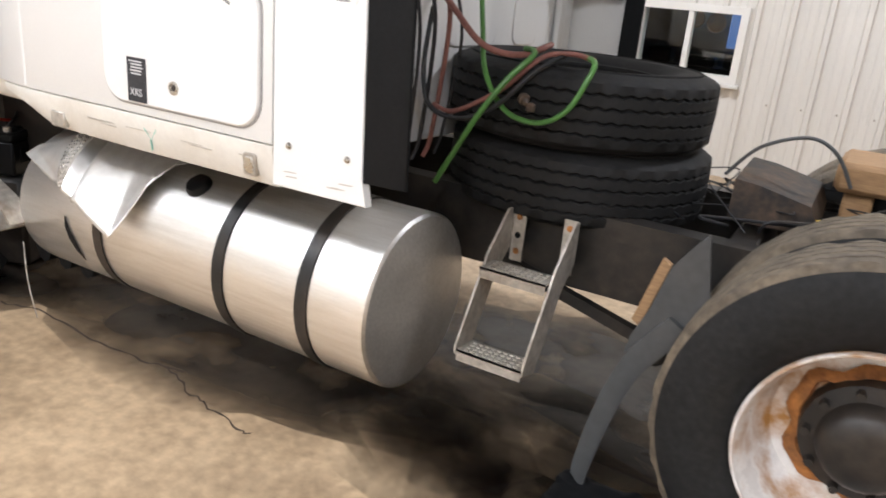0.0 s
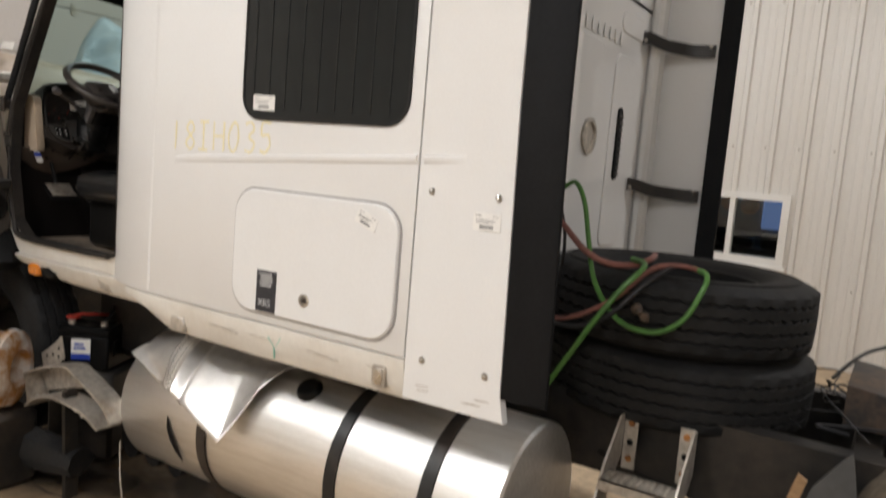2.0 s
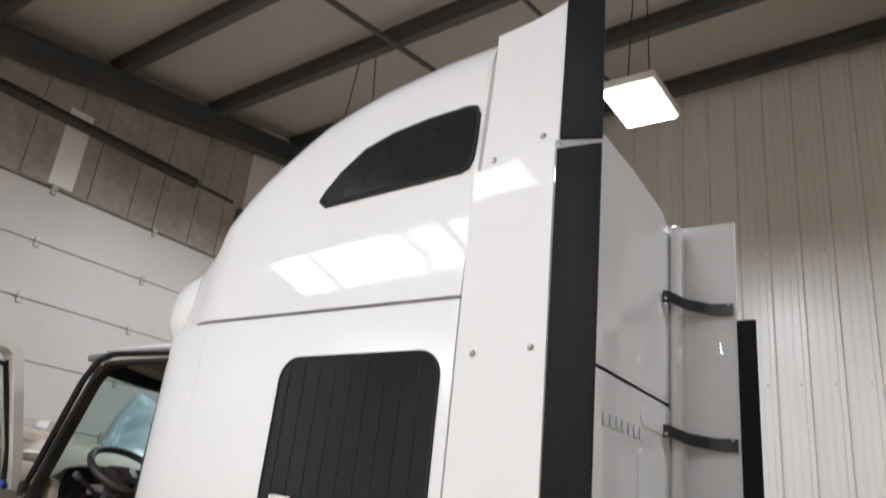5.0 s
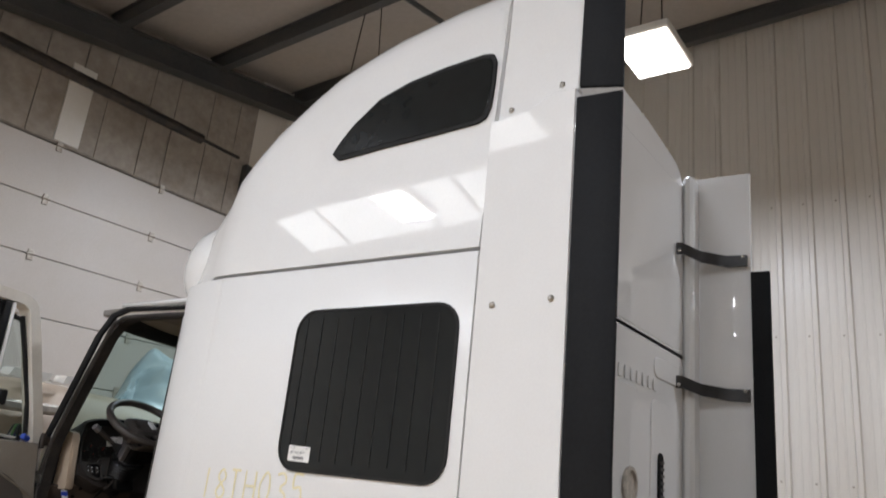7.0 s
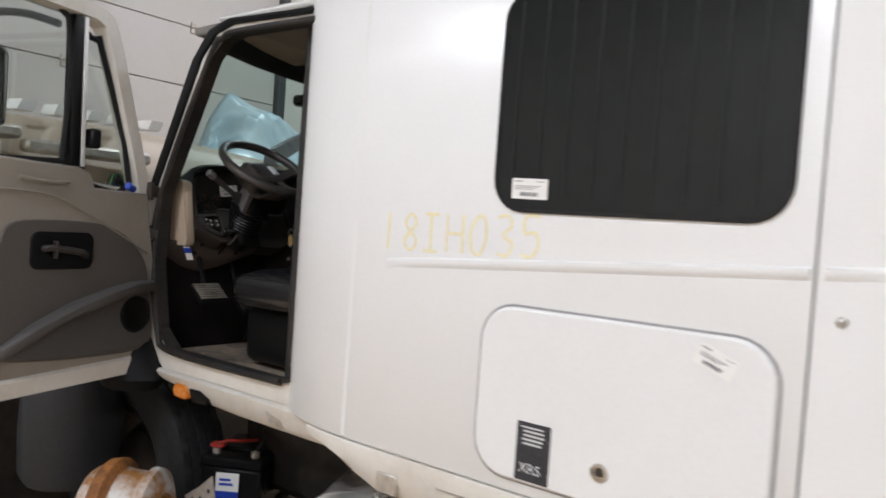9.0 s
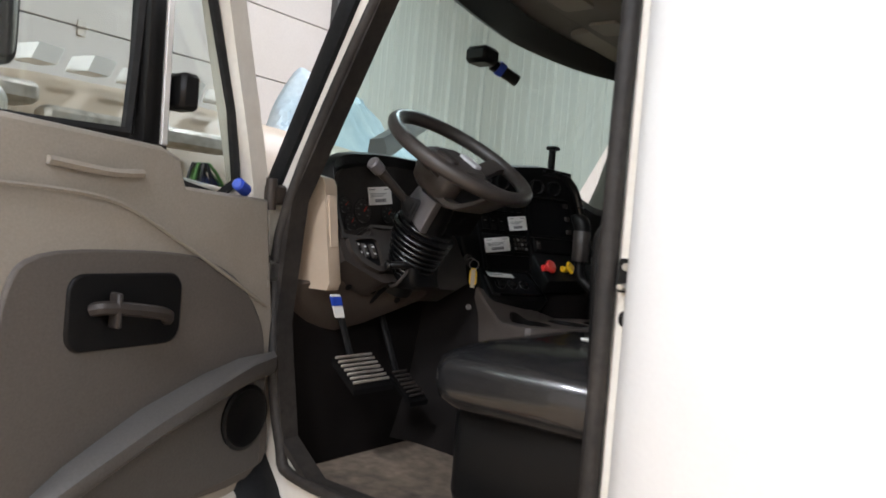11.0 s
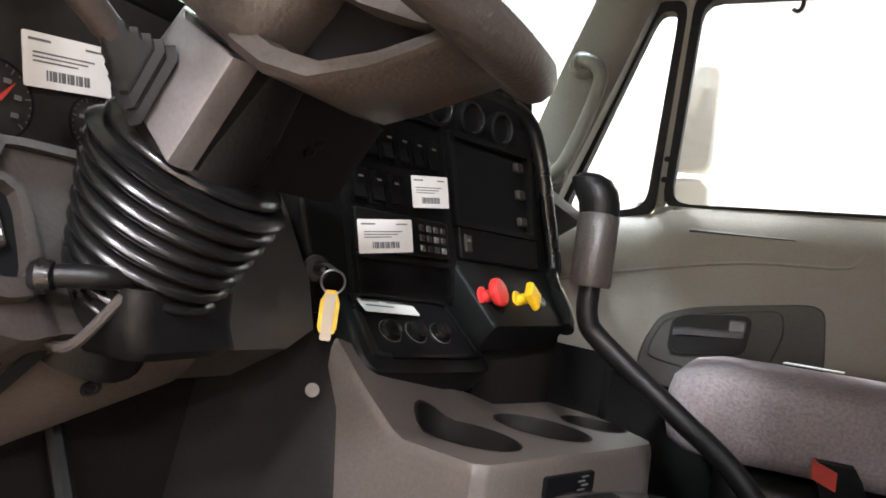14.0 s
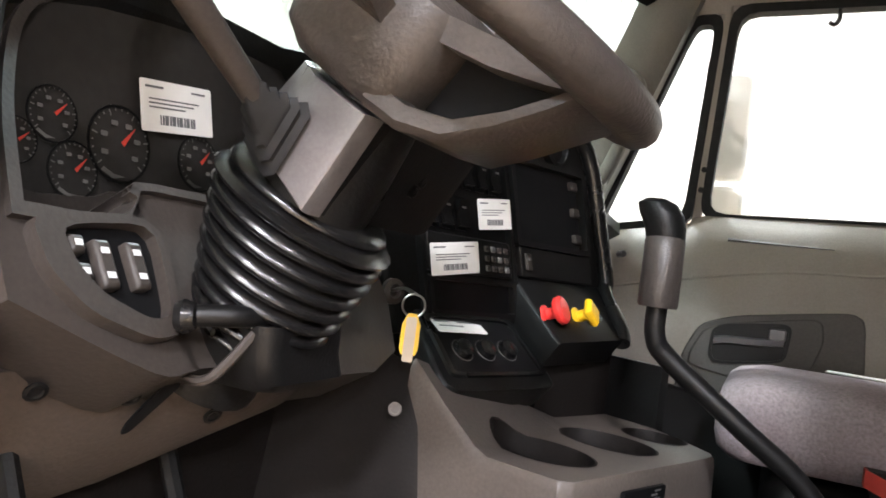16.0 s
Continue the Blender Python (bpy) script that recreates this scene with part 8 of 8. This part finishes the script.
# crumpled tread sheet hanging over the tank
sheet = thing("crumpled_sheet", (-1.3, 0.1, 0.0), "torn and crumpled bright aluminium step sheet over the tank", "metal sheet")
SH_U = (0.0, 0.28, 0.40, 0.62, 0.82, 1.0)
SH_LOW = ((-1.78, 0.155, 0.70), (-1.47, 0.085, 0.632), (-1.33, 0.03, 0.63), (-1.045, -0.02, 0.56), (-0.975, 0.10, 0.74), (-0.917, 0.21, 0.815))
SH_TOP = ((-1.74, 0.20, 0.73), (-1.52, 0.26, 0.85), (-1.38, 0.27, 0.85), (-1.15, 0.27, 0.86), (-1.0, 0.26, 0.85), (-0.90, 0.23, 0.825))
def sheet_at(u, v):
    """A point of the crumpled sheet: u along the tank, v from the edge under the skirt down to the torn edge."""
    k = max(i for i in range(5) if SH_U[i] <= u + 1e-9)
    f = (u - SH_U[k]) / (SH_U[k + 1] - SH_U[k])
    f = f * 0.6 + 0.4 * f * f * (3 - 2 * f)
    p = Vector(SH_TOP[k]).lerp(Vector(SH_TOP[k + 1]), f).lerp(Vector(SH_LOW[k]).lerp(Vector(SH_LOW[k + 1]), f), v)
    out = Vector((-0.05, -0.75, 0.65))
    ridge = 0.020 * math.exp(-((u - 0.365) / 0.016) ** 2) - 0.016 * math.exp(-((u - 0.405) / 0.016) ** 2)
    roll = 0.03 * math.sin(math.pi * v) * (0.5 + 0.5 * math.sin(5.2 * u + 0.4)) + 0.012 * math.sin(11 * u - 3 * v) * v
    p = p + out * (ridge + roll)
    dy, dz = p.y - TY, p.z - TZ
    rad = math.hypot(dy, dz)
    if rad < TR + 0.012:
        p.y, p.z = TY + dy / rad * (TR + 0.012), TZ + dz / rad * (TR + 0.012)
    return p


bm = B()
nu, nv = 72, 20
vg = []
for i_ in range(nu):
    u = i_ / (nu - 1)
    tear = 0.03 * random.random() if u < 0.5 else 0.0
    vg.append([bm.verts.new(sheet_at(u, (1.0 - tear) * j_ / (nv - 1))) for j_ in range(nv)])
for a, b in zip(vg, vg[1:]):
    for j_ in range(nv - 1):
        bm.faces.new((a[j_], a[j_ + 1], b[j_ + 1], b[j_]))
sh = part("sheet", bm, M_FOIL, sheet)
sh.modifiers.new("thickness", "SOLIDIFY").thickness = 0.004
bm, holes = B(), B()
for k in range(15):
    for q in range(3):
        u, v = 0.275 + 0.026 * q, 0.06 + 0.062 * (k + 0.5 * (q % 2))
        c = sheet_at(u, v)
        n_ = (sheet_at(u + 0.01, v) - c).cross(sheet_at(u, v + 0.03) - c).normalized()
        n_ = -n_ if n_.y > 0 else n_
        revolve(bm, [(0.0085, -0.002), (0.0075, 0.004), (0.0048, 0.0045), (0.0045, 0.0)], along(c + n_ * 0.003, c + n_), 8)
        revolve(holes, [(0.0046, 0.0), (0.0001, 0.0002)], along(c + n_ * 0.0055, c + n_), 8)
part("grip_strip", bm, M_FOIL, sheet, "strip of punched grip holes")
tagged(part("grip_holes", holes, M_DIAL, sheet), kind="stuff")
# torn hole in the tank's front
bm = B()
loft(bm, [[Vector((x + a, TY - (TR + 0.004) * math.cos(t), TZ + (TR + 0.004) * math.sin(t))) for a in (-w, w)] for x, t, w in ((-1.43, 0.1, 0.004), (-1.42, -0.05, 0.014), (-1.40, -0.2, 0.02), (-1.385, -0.35, 0.016), (-1.37, -0.5, 0.004))], closed=False)
part("tear", bm, M_DIAL, tank, "dark torn slot in the tank")
# slack rubber and rag under the front
bm = B()
rows = [[(-2.62 + 0.3 * s + 0.03 * math.sin(5 * s + t), -0.02 + 0.08 * math.cos(t * math.pi / 4) + 0.05 * s, 0.16 + (0.16 - 0.05 * s) * math.sin(t * math.pi / 4)) for t in range(8)] for s in (0, 0.3, 0.6, 0.9, 1.2, 1.6, 2.0)]
loft(bm, rows)
solo("rubber_sheet", bm, M_RUBBER, "slack black rubber sheet lying on the floor", "rubber sheet")
for k in range(3):
    bm = B()
    loft(bm, [[(-1.98 + 0.16 * k + 0.07 * math.cos(t * math.pi / 6), 0.30 + 0.12 * s, 0.26 + 0.13 * math.sin(t * math.pi / 6)) for t in range(12)] for s in (0, 1, 2)])
    part("air_bag", bm, M_RUBBER, truck, "black rubber air canister")
bm = B()
tube(bm, [(-1.70, 0.05, 0.36), (-1.66, 0.03, 0.2), (-1.60, 0.02, 0.05)], 0.003, 6, 4)
part("hanging_wire", bm, M_GALV, truck)
bm = B()
box(bm, -2.6, -1.6, 0.5, 1.6, 0.5, 0.95, 0.05)
part("engine_block", bm, M_GREASE, truck, "dark greasy engine bay mass")

# ---------------------------------------------------------------- hood and things before the cab
hood = thing("truck_hood", (-3.6, 0.9, 0.0), "cream truck hood with pale blue protective film, tilted and torn", "truck hood")
bm = B()
rows = []
for y, zt, xk in ((-0.75, 1.95, 0.0), (-0.4, 2.03, 0.05), (0.0, 2.07, 0.1), (0.5, 2.08, 0.12), (1.0, 2.05, 0.1), (1.6, 1.99, 0.0), (2.5, 1.95, -0.05)):
    rows.append([(-3.45 - xk, y, 1.55), (-3.44 - xk, y, 1.72), (-3.47 - xk, y, 1.86), (-3.55 - xk, y, zt - 0.06), (-3.66 - xk, y, zt), (-4.6, y, zt - 0.08), (-4.7, y, zt - 0.3), (-4.7, y, 1.4), (-3.6, y, 1.4)])
loft(bm, rows)
part("hood_shell", bm, M_BEIGE, hood, "cream hood shell")
for k in range(9):
    y = -0.7 + k * 0.16
    bm = B()
    loft(bm, [[(-3.62 + a * 0.05, y + b * 0.05 + s * 0.02, 2.075 + s * 0.05) for a, b in ((-1, -1), (1, -0.6), (0.6, 1), (-1, 0.8))] for s in (0, 0.6, 1.0)])
    part("clip_tab", bm, M_WHITE, hood, "white clip tab")
bm = B()
box(bm, -3.56, -3.42, -0.35, -0.12, 1.93, 1.99, 0.015)
box(bm, -3.52, -3.43, -0.1, 0.5, 1.88, 1.94, 0.015)
part("bracket", bm, M_GALV, hood)
bm = B()
RIDGE = smooth_path([(-4.55, 1.46, 2.03), (-4.58, 1.54, 2.17), (-4.6, 1.62, 2.34), (-4.6, 1.77, 2.55), (-4.6, 1.9, 2.52), (-4.6, 2.05, 2.47), (-4.6, 2.2, 2.43), (-4.58, 2.4, 2.33), (-4.55, 2.6, 2.2), (-4.5, 2.8, 2.1)], 4)
vg = []
for i_, p in enumerate(RIDGE):
    u, row = i_ / (len(RIDGE) - 1), []
    base = Vector((-4.12, 1.35 + 1.2 * u, 1.99))
    for j_ in range(16):
        f_ = j_ / 15
        q = p.lerp(base, f_)
        crumple = 0.05 * math.sin(11 * u + 6 * f_) + 0.045 * abs(math.sin(17 * u - 9 * f_)) + 0.03 * abs(math.sin(31 * u + 14 * f_ + 1.0)) - 0.03
        row.append(bm.verts.new(q + Vector((0.7, -0.1, 0.7)) * crumple * math.sin(math.pi * min(1.0, f_ * 1.2 + 0.05)) + Vector((0, 0, 0.05 * math.sin(math.pi * f_)))))
    vg.append(row)
for a, b in zip(vg, vg[1:]):
    for j_ in range(15):
        bm.faces.new((a[j_], a[j_ + 1], b[j_ + 1], b[j_]))
film_ = part("blue_film", bm, M_HOOD, hood, "crumpled pale blue plastic film")
film_.modifiers.new("thickness", "SOLIDIFY").thickness = 0.003
bm = B()
loft(bm, [[(x + a, y, z + b * k) for a, b in ((-0.06, -0.05), (0.05, -0.05), (0.055, 0.0), (0.03, 0.045), (-0.05, 0.04))] for x, y, z, k in ((-3.58, 1.36, 2.03, 1.0), (-3.62, 1.48, 2.08, 1.0), (-3.68, 1.62, 2.14, 0.95), (-3.74, 1.77, 2.2, 0.85), (-3.79, 1.88, 2.225, 0.6), (-3.8, 1.91, 2.225, 0.2))])
part("dark_scoop", bm, M_COLUMN, hood, "grey plastic scoop")
bm = B()
box(bm, -4.4, -3.5, -0.5, 1.5, 0.0, 1.4, 0.05)
part("support_stand", bm, M_GREASE, hood)
for k in range(10):
    hose("green_wire", [(-2.85 - 0.02 * k, 0.05, 1.3), (-2.9, -0.02 + 0.02 * k, 1.6), (-2.95 + 0.02 * (k % 3), 0.04, 1.8), (-3.0, 0.1, 1.5)], 0.006, random.choice((M_GREENHOSE, M_DARKHOSE, M_GALV)), "loose wiring")

# ---------------------------------------------------------------- floor stains, painted truck shade and scraps
# Patches are part oil, part painted shade below tank, step and wheel.
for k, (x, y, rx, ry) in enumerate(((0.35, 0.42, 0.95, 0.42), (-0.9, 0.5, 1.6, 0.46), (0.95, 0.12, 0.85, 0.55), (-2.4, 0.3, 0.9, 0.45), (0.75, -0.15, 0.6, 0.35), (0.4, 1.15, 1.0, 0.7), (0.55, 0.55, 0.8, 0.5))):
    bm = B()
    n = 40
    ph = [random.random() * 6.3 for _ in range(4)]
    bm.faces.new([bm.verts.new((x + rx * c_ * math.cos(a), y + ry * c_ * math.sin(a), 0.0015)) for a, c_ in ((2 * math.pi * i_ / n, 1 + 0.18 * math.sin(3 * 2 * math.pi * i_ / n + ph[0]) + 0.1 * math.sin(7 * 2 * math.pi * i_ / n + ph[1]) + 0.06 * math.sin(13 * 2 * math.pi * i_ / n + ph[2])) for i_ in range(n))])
    solo("oil_and_shade_patch", bm, M_OIL_SHADE, "dark oil stain with painted truck shade on the concrete", "stain", kind="structure", smooth=False)
sheet2 = B()
nu = 10
vg = [[sheet2.verts.new((0.62 + 0.32 * i_ / 9, 0.28 + 0.22 * j_ / 9, 0.012 + 0.012 * (1 + math.sin(2.1 * i_ + 1.3 * j_)) * random.random())) for j_ in range(nu)] for i_ in range(nu)]
for a, b in zip(vg, vg[1:]):
    for j_ in range(nu - 1):
        sheet2.faces.new((a[j_], a[j_ + 1], b[j_ + 1], b[j_]))
solo("plastic_scrap", sheet2, M_FLAP, "crumpled dark plastic scrap on the floor", "scrap").modifiers.new("thickness", "SOLIDIFY").thickness = 0.002

# ---------------------------------------------------------------- floor marks
for k, pts in enumerate(([(-3.3, -0.45), (-2.6, -0.05), (-2.1, 0.02), (-1.75, 0.12), (-1.3, 0.1), (-0.95, 0.13), (-0.85, 0.16)], [(-2.1, 0.02), (-1.9, 0.3)], [(-0.92, 0.14), (-0.75, 0.07), (-0.55, 0.03), (-0.35, 0.0)])):
    bm = B()
    line = smooth_path([(x, y, 0.002) for x, y in pts], 8)
    prev = None
    for i, p in enumerate(line):
        p = p + Vector((random.uniform(-1, 1) * 0.008, random.uniform(-1, 1) * 0.012, 0))
        w = (0.0025 if k == 2 else 0.0035) + 0.004 * random.random()
        cur = [bm.verts.new(p + Vector((0, s * w, 0.0))) for s in (-1, 1)]
        if prev:
            bm.faces.new((prev[0], cur[0], cur[1], prev[1]))
        prev = cur
    solo("floor_crack", bm, M_CRACK, "dark crack in the concrete floor", "crack", kind="structure", smooth=False)

# fasteners in rows on the ribbed north wall
bm = B()
revolve(bm, [(0.011, 0), (0.011, 0.004), (0.006, 0.008), (0.0001, 0.0085)], along((0, 0, 0), (0, -1, 0)), 7)
fmesh = finish("fastener", bm, M_GALV)
for z in (2.05, 3.45, 4.85, 0.75):
    for k in range(30):
        x = EX - 0.1 - 0.305 * k
        if BW[0] - 0.1 < x < BW[1] + 0.1 and z < 1.6:
            continue
        ob = new("fastener", fmesh)
        ob.location = (x, NY, z)
        ob.parent = wall_north
        tagged(ob)
